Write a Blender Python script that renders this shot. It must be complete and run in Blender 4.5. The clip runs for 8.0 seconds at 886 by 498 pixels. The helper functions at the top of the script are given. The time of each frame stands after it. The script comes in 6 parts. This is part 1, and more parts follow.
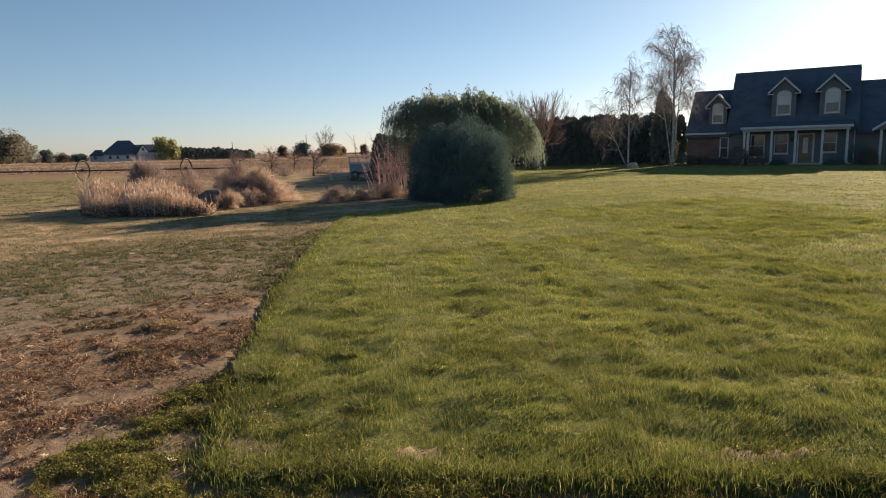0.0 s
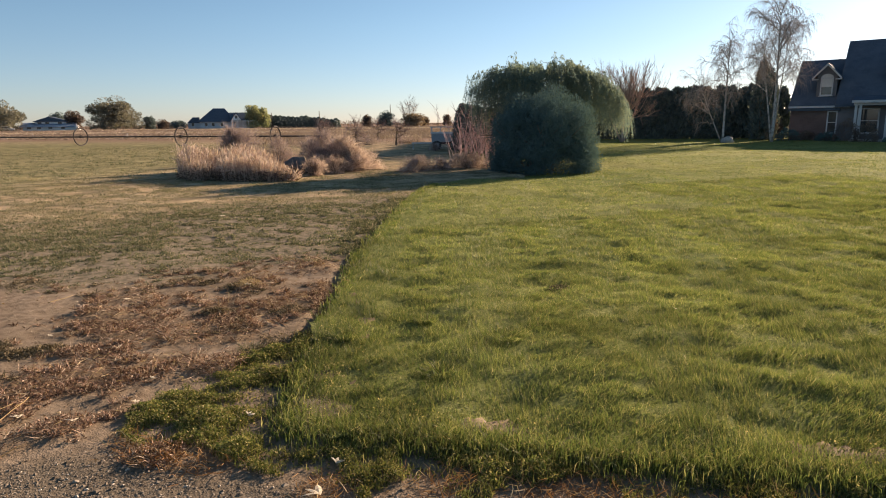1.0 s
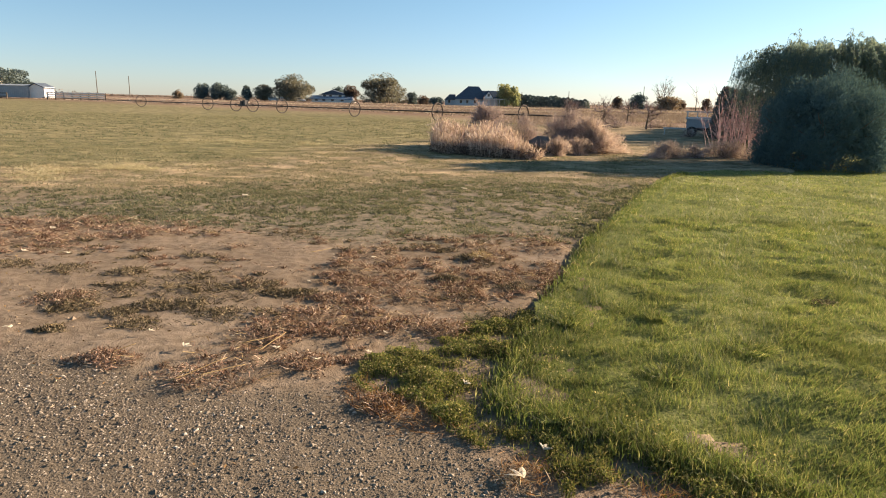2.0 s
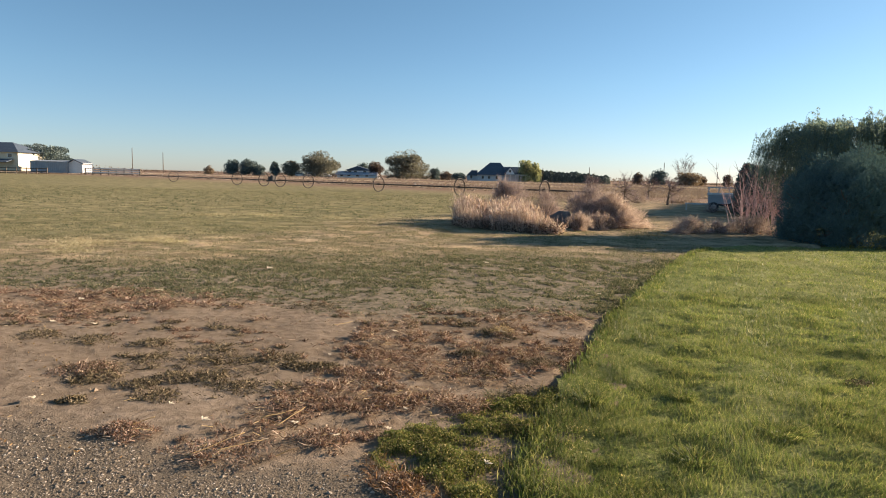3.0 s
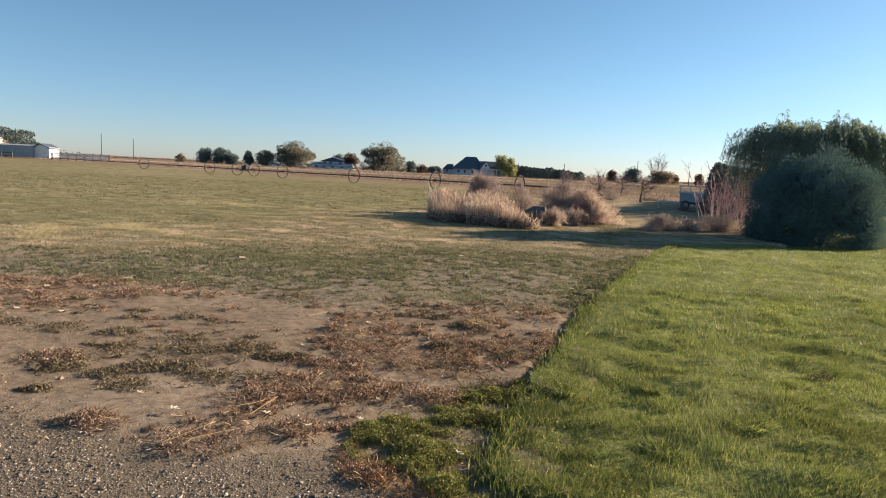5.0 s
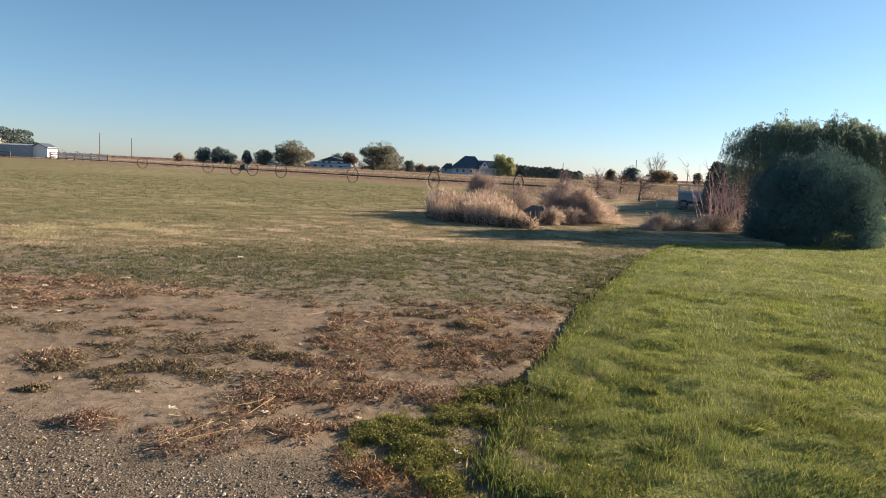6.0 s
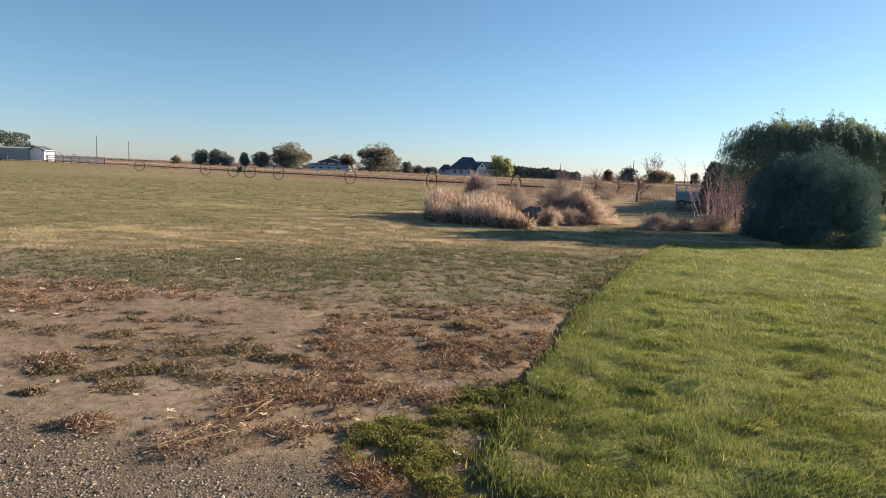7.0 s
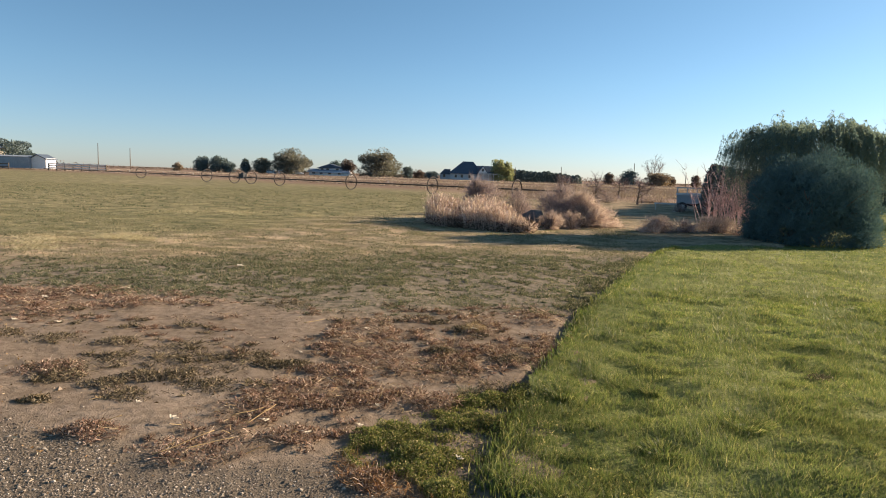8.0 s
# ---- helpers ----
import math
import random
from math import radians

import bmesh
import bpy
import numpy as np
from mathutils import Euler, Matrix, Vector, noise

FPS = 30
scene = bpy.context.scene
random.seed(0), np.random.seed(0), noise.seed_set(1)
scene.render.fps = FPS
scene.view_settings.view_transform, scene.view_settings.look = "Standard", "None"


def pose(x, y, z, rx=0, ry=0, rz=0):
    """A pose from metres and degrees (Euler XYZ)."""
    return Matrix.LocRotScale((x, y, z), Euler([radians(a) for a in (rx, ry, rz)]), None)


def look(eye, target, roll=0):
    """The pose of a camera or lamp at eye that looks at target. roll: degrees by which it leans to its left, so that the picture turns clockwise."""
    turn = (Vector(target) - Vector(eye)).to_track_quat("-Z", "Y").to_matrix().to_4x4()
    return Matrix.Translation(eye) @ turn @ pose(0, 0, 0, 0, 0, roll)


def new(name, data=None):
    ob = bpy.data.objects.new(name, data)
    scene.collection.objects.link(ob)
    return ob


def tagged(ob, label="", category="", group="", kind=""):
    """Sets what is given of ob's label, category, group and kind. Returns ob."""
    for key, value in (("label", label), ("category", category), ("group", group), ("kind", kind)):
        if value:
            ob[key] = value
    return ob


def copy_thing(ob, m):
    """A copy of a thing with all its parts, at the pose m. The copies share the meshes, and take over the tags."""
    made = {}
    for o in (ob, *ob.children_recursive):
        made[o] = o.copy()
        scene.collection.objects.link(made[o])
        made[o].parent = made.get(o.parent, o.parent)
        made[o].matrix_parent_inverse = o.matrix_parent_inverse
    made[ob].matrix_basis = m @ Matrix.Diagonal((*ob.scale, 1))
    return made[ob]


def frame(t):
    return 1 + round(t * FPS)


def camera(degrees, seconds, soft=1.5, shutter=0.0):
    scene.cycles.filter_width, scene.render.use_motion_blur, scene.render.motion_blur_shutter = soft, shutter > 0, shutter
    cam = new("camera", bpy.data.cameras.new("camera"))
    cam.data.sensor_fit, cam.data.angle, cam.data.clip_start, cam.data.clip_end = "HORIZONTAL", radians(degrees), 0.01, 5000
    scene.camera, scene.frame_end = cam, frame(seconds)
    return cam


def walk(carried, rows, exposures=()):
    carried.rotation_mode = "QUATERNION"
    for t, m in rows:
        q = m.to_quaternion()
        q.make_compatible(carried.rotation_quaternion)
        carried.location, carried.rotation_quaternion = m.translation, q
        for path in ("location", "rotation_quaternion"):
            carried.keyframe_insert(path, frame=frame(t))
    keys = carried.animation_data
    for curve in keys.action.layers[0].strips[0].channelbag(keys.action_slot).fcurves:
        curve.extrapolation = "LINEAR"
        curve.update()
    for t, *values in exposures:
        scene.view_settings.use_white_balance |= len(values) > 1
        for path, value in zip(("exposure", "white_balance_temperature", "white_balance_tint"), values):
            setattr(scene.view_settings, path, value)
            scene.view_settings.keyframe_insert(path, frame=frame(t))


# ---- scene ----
cam = camera(69.6, 8.0, soft=1.0)
PATH = [
    (0, (-0.071, -0.121, 1.724), (0.827, 1.64, 1.417), -1.3),
    (0.2, (-0.04, -0.104, 1.713), (0.791, 1.686, 1.39), -0.9),
    (0.5, (-0.036, -0.091, 1.703), (0.731, 1.722, 1.351), -1.4),
    (0.7, (-0.031, -0.068, 1.693), (0.693, 1.76, 1.328), -1.0),
    (1, (-0.029, -0.048, 1.688), (0.635, 1.798, 1.298), -0.6),
    (1.2, (-0.031, -0.045, 1.684), (0.554, 1.825, 1.283), 0.8),
    (1.5, (-0.032, 0.029, 1.67), (0.272, 1.956, 1.231), 1.8),
    (1.7, (-0.004, 0.032, 1.668), (0.133, 1.972, 1.2), 2.4),
    (2, (0.003, 0.06, 1.664), (-0.045, 2.007, 1.213), 1.3),
    (2.2, (0.003, 0.04, 1.666), (-0.099, 1.998, 1.27), 1.0),
    (3.3, (0.005, 0.047, 1.675), (-0.119, 2.033, 1.476), 1.4),
    (3.5, (0.006, 0.046, 1.673), (-0.113, 2.034, 1.481), 1.6),
    (4, (0.003, 0.042, 1.672), (-0.097, 2.03, 1.481), 2.1),
    (4.5, (0.011, 0.04, 1.665), (-0.06, 2.029, 1.462), 2.5),
    (5, (-0.001, 0.04, 1.662), (-0.043, 2.025, 1.418), 2.6),
    (6.5, (0.007, 0.04, 1.664), (-0.029, 2.025, 1.418), 2.5),
    (7, (0.004, 0.041, 1.663), (-0.028, 2.026, 1.421), 2.3),
    (7.5, (0.009, 0.041, 1.664), (-0.025, 2.026, 1.425), 2.0),
    (8, (0.007, 0.035, 1.662), (-0.03, 2.021, 1.434), 1.8),
]
walk(cam, [(t, look(eye, target, roll)) for t, eye, target, roll in PATH], exposures=[(0.0, 1.11, 6800, 23), (0.9, 1.3, 6740, 22), (1.4, 1.49, 6640, 19), (1.8, 1.6, 6620, 17), (2.1, 1.65, 6580, 17), (3.4, 1.42, 6160, 16), (8.0, 1.42, 6130, 16)])

# ---------------------------------------------------------------- light
SUN_AZ, SUN_EL = 64.5, 18.0
TO_SUN = Vector((math.sin(radians(SUN_AZ)) * math.cos(radians(SUN_EL)),
                 math.cos(radians(SUN_AZ)) * math.cos(radians(SUN_EL)), math.sin(radians(SUN_EL))))
world = bpy.data.worlds.new("sky")
scene.world = world
world.use_nodes = True
wt = world.node_tree
sky = wt.nodes.new("ShaderNodeTexSky")
sky.sky_type = "NISHITA"
sky.sun_disc = False
sky.sun_elevation = radians(SUN_EL)
sky.sun_rotation = radians(SUN_AZ)
sky.altitude = 400
sky.air_density = 0.8
sky.dust_density = 0.3
sky.ozone_density = 3.0
clear = wt.nodes.new("ShaderNodeMix")
clear.data_type, clear.blend_type = "RGBA", "MULTIPLY"
clear.inputs[0].default_value = 1.0
# the air is whiter and hazier towards the horizon, all the way round
way_up = wt.nodes.new("ShaderNodeTexCoord")
height = wt.nodes.new("ShaderNodeSeparateXYZ")
haze = wt.nodes.new("ShaderNodeValToRGB")
haze.color_ramp.elements[0].position, haze.color_ramp.elements[0].color = 0.0, (0.83, 0.805, 0.82, 1)
haze.color_ramp.elements[1].position, haze.color_ramp.elements[1].color = 0.4, (0.93, 1.085, 0.875, 1)
mid_air = haze.color_ramp.elements.new(0.14)
mid_air.color = (0.90, 0.98, 0.865, 1)
low_air = haze.color_ramp.elements.new(0.06)
low_air.color = (0.86, 0.885, 0.84, 1)
wt.links.new(way_up.outputs["Generated"], height.inputs[0])
wt.links.new(height.outputs[2], haze.inputs[0])
wt.links.new(haze.outputs[0], clear.inputs[7])
wt.links.new(sky.outputs[0], clear.inputs[6])
wt.links.new(clear.outputs[2], wt.nodes["Background"].inputs[0])
wt.nodes["Background"].inputs[1].default_value = 0.058
sun_data = bpy.data.lights.new("sun", "SUN")
sun_data.energy = 5.0
sun_data.angle = radians(0.6)
sun_data.color = (1.0, 0.80, 0.56)
sun = new("sun", sun_data)
sun.matrix_world = look(TO_SUN * 200, (0, 0, 0))

# ---------------------------------------------------------------- numeric helpers
RNG = np.random.default_rng(7)


def lattice(ix, iy, seed):
    h = (ix.astype(np.int64) * 374761393 + iy.astype(np.int64) * 668265263 + seed * 974634777) & 0x7FFFFFFF
    h = ((h ^ (h >> 13)) * 1274126177) & 0x7FFFFFFF
    return ((h ^ (h >> 16)) & 0xFFFF) / 65535.0


def vnoise(x, y, size, seed=0):
    """Smooth noise from 0 to 1 with lumps of that size in metres."""
    x, y = np.asarray(x, float) / size, np.asarray(y, float) / size
    ix, iy = np.floor(x), np.floor(y)
    fx, fy = x - ix, y - iy
    fx, fy = fx * fx * (3 - 2 * fx), fy * fy * (3 - 2 * fy)
    a, b = lattice(ix, iy, seed), lattice(ix + 1, iy, seed)
    c, d = lattice(ix, iy + 1, seed), lattice(ix + 1, iy + 1, seed)
    return (a * (1 - fx) + b * fx) * (1 - fy) + (c * (1 - fx) + d * fx) * fy


def fbm(x, y, size, seed=0, octaves=4):
    total, weight = 0.0, 0.0
    for k in range(octaves):
        total = total + vnoise(x, y, size / 2**k, seed + 17 * k) * 0.55**k
        weight += 0.55**k
    return total / weight


def step(a, b, v):
    k = np.clip((v - a) / (b - a), 0, 1)
    return k * k * (3 - 2 * k)


def inside(x, y, poly):
    """Which points lie in the polygon."""
    x, y = np.asarray(x, float), np.asarray(y, float)
    res = np.zeros(x.shape, bool)
    for (x0, y0), (x1, y1) in zip(poly, poly[1:] + poly[:1]):
        cut = (y0 > y) != (y1 > y)
        res ^= cut & (x < (x1 - x0) * (y - y0) / ((y1 - y0) or 1e-9) + x0)
    return res


class Soup:
    """Gathers triangles as numpy arrays, and makes one mesh of them."""

    def __init__(self):
        self.v, self.f, self.n = [], [], 0

    def add(self, verts, faces):
        verts = np.asarray(verts, float).reshape(-1, 3)
        self.v.append(verts)
        self.f.append(np.asarray(faces, int).reshape(-1, 3) + self.n)
        self.n += len(verts)

    def mesh(self, name, smooth=False):
        me = bpy.data.meshes.new(name)
        v, f = np.concatenate(self.v), np.concatenate(self.f)
        me.vertices.add(len(v))
        me.vertices.foreach_set("co", v.astype(np.float32).ravel())
        me.loops.add(f.size)
        me.loops.foreach_set("vertex_index", f.astype(np.int32).ravel())
        me.polygons.add(len(f))
        me.polygons.foreach_set("loop_start", np.arange(0, f.size, 3, dtype=np.int32))
        me.polygons.foreach_set("loop_total", np.full(len(f), 3, dtype=np.int32))
        me.polygons.foreach_set("use_smooth", np.full(len(f), smooth))
        me.update(calc_edges=True)
        return me

    def blades(self, base, tip, width, bend=None, segs=2):
        """Tapered ribbons from base to tip; bend moves the middle."""
        base, tip = np.asarray(base, float), np.asarray(tip, float)
        n = len(base)
        if n == 0:
            return
        d = tip - base
        side = np.cross(d, RNG.normal(size=(n, 3)))
        side /= np.linalg.norm(side, axis=1, keepdims=True) + 1e-9
        side *= np.broadcast_to(np.asarray(width, float), (n,))[:, None] / 2
        if segs == 1:
            v = np.stack([base - side, base + side, tip], 1)
            self.add(v, np.arange(3 * n).reshape(-1, 3))
            return
        mid = base + d * 0.55 + (0 if bend is None else bend)
        v = np.stack([base - side, base + side, mid - side * 0.8, mid + side * 0.8, tip], 1)
        k = np.arange(n)[:, None] * 5
        f = np.concatenate([k + [0, 1, 3], k + [0, 3, 2], k + [2, 3, 4]], 0)
        self.add(v, f)

    def leaves(self, at, along, length, width):
        """Small rhombic leaves that start at a point and point along a direction."""
        at, along = np.asarray(at, float), np.asarray(along, float)
        n = len(at)
        along = along / (np.linalg.norm(along, axis=1, keepdims=True) + 1e-9)
        side = np.cross(along, RNG.normal(size=(n, 3)))
        side /= np.linalg.norm(side, axis=1, keepdims=True) + 1e-9
        length = np.broadcast_to(np.asarray(length, float), (n,))[:, None]
        width = np.broadcast_to(np.asarray(width, float), (n,))[:, None]
        v = np.stack([at, at + along * length * 0.45 + side * width / 2, at + along * length, at + along * length * 0.45 - side * width / 2], 1)
        k = np.arange(n)[:, None] * 4
        self.add(v, np.concatenate([k + [0, 1, 2], k + [0, 2, 3]], 0))

    def tube(self, pts, radii, sides=5):
        pts, radii = np.asarray(pts, float), np.asarray(radii, float)
        m = len(pts)
        d = np.gradient(pts, axis=0)
        d /= np.linalg.norm(d, axis=1, keepdims=True) + 1e-9
        ref = np.where(np.abs(d[:, 2:3]) > 0.9, [[1.0, 0, 0]], [[0, 0, 1.0]])
        a = np.cross(d, ref)
        a /= np.linalg.norm(a, axis=1, keepdims=True) + 1e-9
        b = np.cross(d, a)
        ang = np.arange(sides) * 2 * np.pi / sides
        ring = a[:, None] * np.cos(ang)[None, :, None] + b[:, None] * np.sin(ang)[None, :, None]
        v = pts[:, None] + ring * radii[:, None, None]
        f = []
        for i in range(m - 1):
            for j in range(sides):
                p, q = i * sides + j, i * sides + (j + 1) % sides
                f += [(p, q, q + sides), (p, q + sides, p + sides)]
        v = np.concatenate([v.reshape(-1, 3), pts[-1:], pts[:1]])
        e = (m - 1) * sides
        f += [(e + j, e + (j + 1) % sides, m * sides) for j in range(sides)]
        f += [((j + 1) % sides, j, m * sides + 1) for j in range(sides)]
        self.add(v, f)

    def box(self, x0, y0, z0, x1, y1, z1):
        v = [(x, y, z) for z in (z0, z1) for y in (y0, y1) for x in (x0, x1)]
        q = [(0, 2, 3, 1), (4, 5, 7, 6), (0, 1, 5, 4), (2, 6, 7, 3), (0, 4, 6, 2), (1, 3, 7, 5)]
        self.add(v, [t for a, b, c, d in q for t in ((a, b, c), (a, c, d))])

    def prism(self, poly, axis, lo, hi):
        """A convex outline in the plane across that axis, drawn out from lo to hi. axis 0: outline is (y, z); 1: (x, z); 2: (x, y)."""
        n = len(poly)
        v = []
        for w in (lo, hi):
            for a, b in poly:
                v.append({0: (w, a, b), 1: (a, w, b), 2: (a, b, w)}[axis])
        f = [(0, i, i + 1) for i in range(1, n - 1)] + [(n, n + i + 1, n + i) for i in range(1, n - 1)]
        for i in range(n):
            j = (i + 1) % n
            f += [(i, n + j, j), (i, n + i, n + j)]
        self.add(v, f)


def thing(name, place, label, category, group="", kind="", turn=0.0, size=1.0):
    """An empty at the thing's base, which parents its parts."""
    ob = new(name)
    ob.empty_display_size = 0.1
    ob.matrix_basis = pose(*place, 0, 0, turn) @ Matrix.Scale(size, 4)
    return tagged(ob, label, category, group, kind)


def part(name, soup, material, parent, label="", smooth=False, clean=True):
    me = soup.mesh(name, smooth) if isinstance(soup, Soup) else soup
    if clean and isinstance(soup, Soup) and len(me.polygons) < 4000:
        bm = bmesh.new()
        bm.from_mesh(me)
        bmesh.ops.recalc_face_normals(bm, faces=bm.faces)
        bm.to_mesh(me)
        bm.free()
    if material and not me.materials:
        me.materials.append(material)
    ob = new(name, me)
    ob.parent = parent
    return tagged(ob, label)


def whole(name, soup, material, label, category, group="", kind="", place=(0, 0, 0), smooth=False):
    """A thing that is one mesh."""
    me = soup.mesh(name, smooth)
    me.materials.append(material)
    ob = new(name, me)
    ob.location = place
    return tagged(ob, label, category, group, kind)


# ---------------------------------------------------------------- materials
def nodes_of(name):
    m = bpy.data.materials.new(name)
    m.use_nodes = True
    nt = m.node_tree
    return m, nt, nt.nodes["Principled BSDF"], nt.links.new


def noise_node(nt, scale, detail=4.0, rough=0.6, coord="Object"):
    tc = nt.nodes.new("ShaderNodeTexCoord")
    n = nt.nodes.new("ShaderNodeTexNoise")
    n.inputs["Scale"].default_value = scale
    n.inputs["Detail"].default_value = detail
    n.inputs["Roughness"].default_value = rough
    nt.links.new(tc.outputs[coord], n.inputs["Vector"])
    return n


def ramp(nt, fac, stops):
    r = nt.nodes.new("ShaderNodeValToRGB")
    el = r.color_ramp.elements
    while len(el) < len(stops):
        el.new(0.5)
    for e, (p, c) in zip(el, stops):
        e.position, e.color = p, (*c, 1)
    nt.links.new(fac, r.inputs[0])
    return r.outputs[0]


def mixc(nt, fac, a, b, mode="MIX"):
    m = nt.nodes.new("ShaderNodeMix")
    m.data_type, m.blend_type = "RGBA", mode
    for sock, v in ((m.inputs[0], fac), (m.inputs[6], a), (m.inputs[7], b)):
        if hasattr(v, "links"):
            nt.links.new(v, sock)
        elif isinstance(v, tuple):
            sock.default_value = (*v, 1)
        else:
            sock.default_value = v
    return m.outputs[2]


def math_node(nt, op, a, b=0.0, clamp=False):
    m = nt.nodes.new("ShaderNodeMath")
    m.operation, m.use_clamp = op, clamp
    for sock, v in ((m.inputs[0], a), (m.inputs[1], b)):
        if hasattr(v, "links"):
            nt.links.new(v, sock)
        else:
            sock.default_value = v
    return m.outputs[0]


def bump_to(nt, height, bsdf, strength=0.4, distance=0.02):
    b = nt.nodes.new("ShaderNodeBump")
    b.inputs["Strength"].default_value = strength
    b.inputs["Distance"].default_value = distance
    nt.links.new(height, b.inputs["Height"])
    nt.links.new(b.outputs[0], bsdf.inputs["Normal"])


def surface(name, stops, scale=3.0, fine=60.0, rough=0.8, bump=0.3, metal=0.0, distance=0.01):
    """A solid surface: colour from broad noise, broken up by grain, with relief."""
    m, nt, bsdf, link = nodes_of(name)
    broad, grain = noise_node(nt, scale), noise_node(nt, fine, 3.0)
    col = ramp(nt, broad.outputs["Fac"], stops)
    dark = ramp(nt, grain.outputs["Fac"], [(0.3, (0.75, 0.75, 0.75)), (0.7, (1.15, 1.15, 1.15))])
    link(mixc(nt, 1.0, col, dark, "MULTIPLY"), bsdf.inputs["Base Color"])
    bsdf.inputs["Roughness"].default_value = rough
    bsdf.inputs["Metallic"].default_value = metal
    bump_to(nt, grain.outputs["Fac"], bsdf, bump, distance)
    return m


def foliage(name, stops, translucent=0.35, patch=0.6, patch_scale=0.7, rough=0.65, through_tint=(1.0, 1.0, 0.7)):
    """Leaves, blades and twigs: each island its own colour, broad patches over them, some light let through."""
    m, nt, bsdf, link = nodes_of(name)
    geo = nt.nodes.new("ShaderNodeNewGeometry")
    col = ramp(nt, geo.outputs["Random Per Island"], stops)
    broad = noise_node(nt, patch_scale, 3.0)
    tone = ramp(nt, broad.outputs["Fac"], [(0.3, (1 - patch / 2,) * 3), (0.7, (1 + patch / 2,) * 3)])
    col = mixc(nt, 1.0, col, tone, "MULTIPLY")
    link(col, bsdf.inputs["Base Color"])
    bsdf.inputs["Roughness"].default_value = rough
    bsdf.inputs["Specular IOR Level"].default_value = 0.04
    if translucent > 0:
        tr = nt.nodes.new("ShaderNodeBsdfTranslucent")
        link(mixc(nt, 1.0, col, through_tint, "MULTIPLY"), tr.inputs["Color"])
        mix = nt.nodes.new("ShaderNodeMixShader")
        mix.inputs[0].default_value = translucent
        link(bsdf.outputs[0], mix.inputs[1])
        link(tr.outputs[0], mix.inputs[2])
        link(mix.outputs[0], nt.nodes["Material Output"].inputs["Surface"])
    return m


def glass_dark(name):
    m, nt, bsdf, link = nodes_of(name)
    n = noise_node(nt, 1.5)
    link(ramp(nt, n.outputs["Fac"], [(0.3, (0.03, 0.035, 0.04)), (0.7, (0.07, 0.08, 0.09))]), bsdf.inputs["Base Color"])
    bsdf.inputs["Roughness"].default_value = 0.064
    return m


M_GRASS = foliage("lawn_grass", [(0.0, (0.066, 0.104, 0.028)), (0.5, (0.138, 0.174, 0.05)), (0.92, (0.26, 0.258, 0.097)), (1.0, (0.44, 0.39, 0.20))], 0.54, 0.7, 0.9, 0.5, (1.0, 1.0, 0.75))
M_GRASS.node_tree.nodes["Principled BSDF"].inputs["Specular IOR Level"].default_value = 0.3
M_CLOVER = foliage("low_weeds", [(0.0, (0.07, 0.092, 0.03)), (0.5, (0.14, 0.158, 0.05)), (0.85, (0.27, 0.245, 0.10)), (1.0, (0.52, 0.43, 0.22))], 0.42, 0.7, 3.0)
M_DULL = foliage("dull_grass", [(0.0, (0.062, 0.077, 0.043)), (0.5, (0.14, 0.15, 0.09)), (0.85, (0.275, 0.25, 0.175)), (1.0, (0.48, 0.40, 0.30))], 0.38, 0.6, 1.5)
M_FIELD = foliage("field_grass", [(0.0, (0.135, 0.136, 0.073)), (0.5, (0.225, 0.212, 0.128)), (1.0, (0.39, 0.345, 0.225))], 0.3, 0.5, 0.15)
M_DEAD = foliage("dead_weeds", [(0.0, (0.075, 0.047, 0.035)), (0.4, (0.205, 0.124, 0.088)), (0.75, (0.37, 0.245, 0.182)), (1.0, (0.66, 0.53, 0.41))], 0.25, 0.7, 5.0, 0.8)
M_RUSTLITTER = foliage("rust_litter", [(0.0, (0.16, 0.075, 0.03)), (0.5, (0.30, 0.16, 0.07)), (0.85, (0.45, 0.29, 0.15)), (1.0, (0.62, 0.50, 0.33))], 0.2, 0.4, 3.0, 0.8)
M_DARKWEED = foliage("dark_weeds", [(0.0, (0.055, 0.047, 0.03)), (0.5, (0.125, 0.10, 0.062)), (0.85, (0.25, 0.20, 0.12)), (1.0, (0.46, 0.37, 0.25))], 0.12, 0.5, 5.0, 0.8)
M_CROP = foliage("brown_crop", [(0.0, (0.19, 0.145, 0.125)), (0.6, (0.27, 0.21, 0.18)), (1.0, (0.38, 0.305, 0.255))], 0.25, 0.3, 0.05, 0.9)
M_STRAW = foliage("straw", [(0.0, (0.33, 0.22, 0.10)), (0.6, (0.50, 0.37, 0.19)), (1.0, (0.68, 0.56, 0.36))], 0.25, 0.3, 3.0, 0.7)
M_HUSK = foliage("pale_husk", [(0.0, (0.55, 0.46, 0.32)), (1.0, (0.75, 0.68, 0.55))], 0.3, 0.2, 6.0, 0.6)
M_REED = foliage("reed", [(0.0, (0.27, 0.195, 0.172)), (0.5, (0.51, 0.39, 0.35)), (1.0, (0.72, 0.59, 0.52))], 0.3, 0.6, 1.2, 0.7)
M_WINDROW = foliage("bleached_straw", [(0.0, (0.34, 0.29, 0.165)), (0.6, (0.46, 0.40, 0.25)), (1.0, (0.60, 0.54, 0.37))], 0.25, 0.3, 1.0, 0.8)
# reed leaves with the shade at the reeds' foot put into their brown
M_REEDSHADE = foliage("reed_foot_shade", [(0.0, (0.07, 0.05, 0.04)), (0.6, (0.14, 0.10, 0.08)), (1.0, (0.25, 0.185, 0.15))], 0.1, 0.4, 1.5, 0.9)
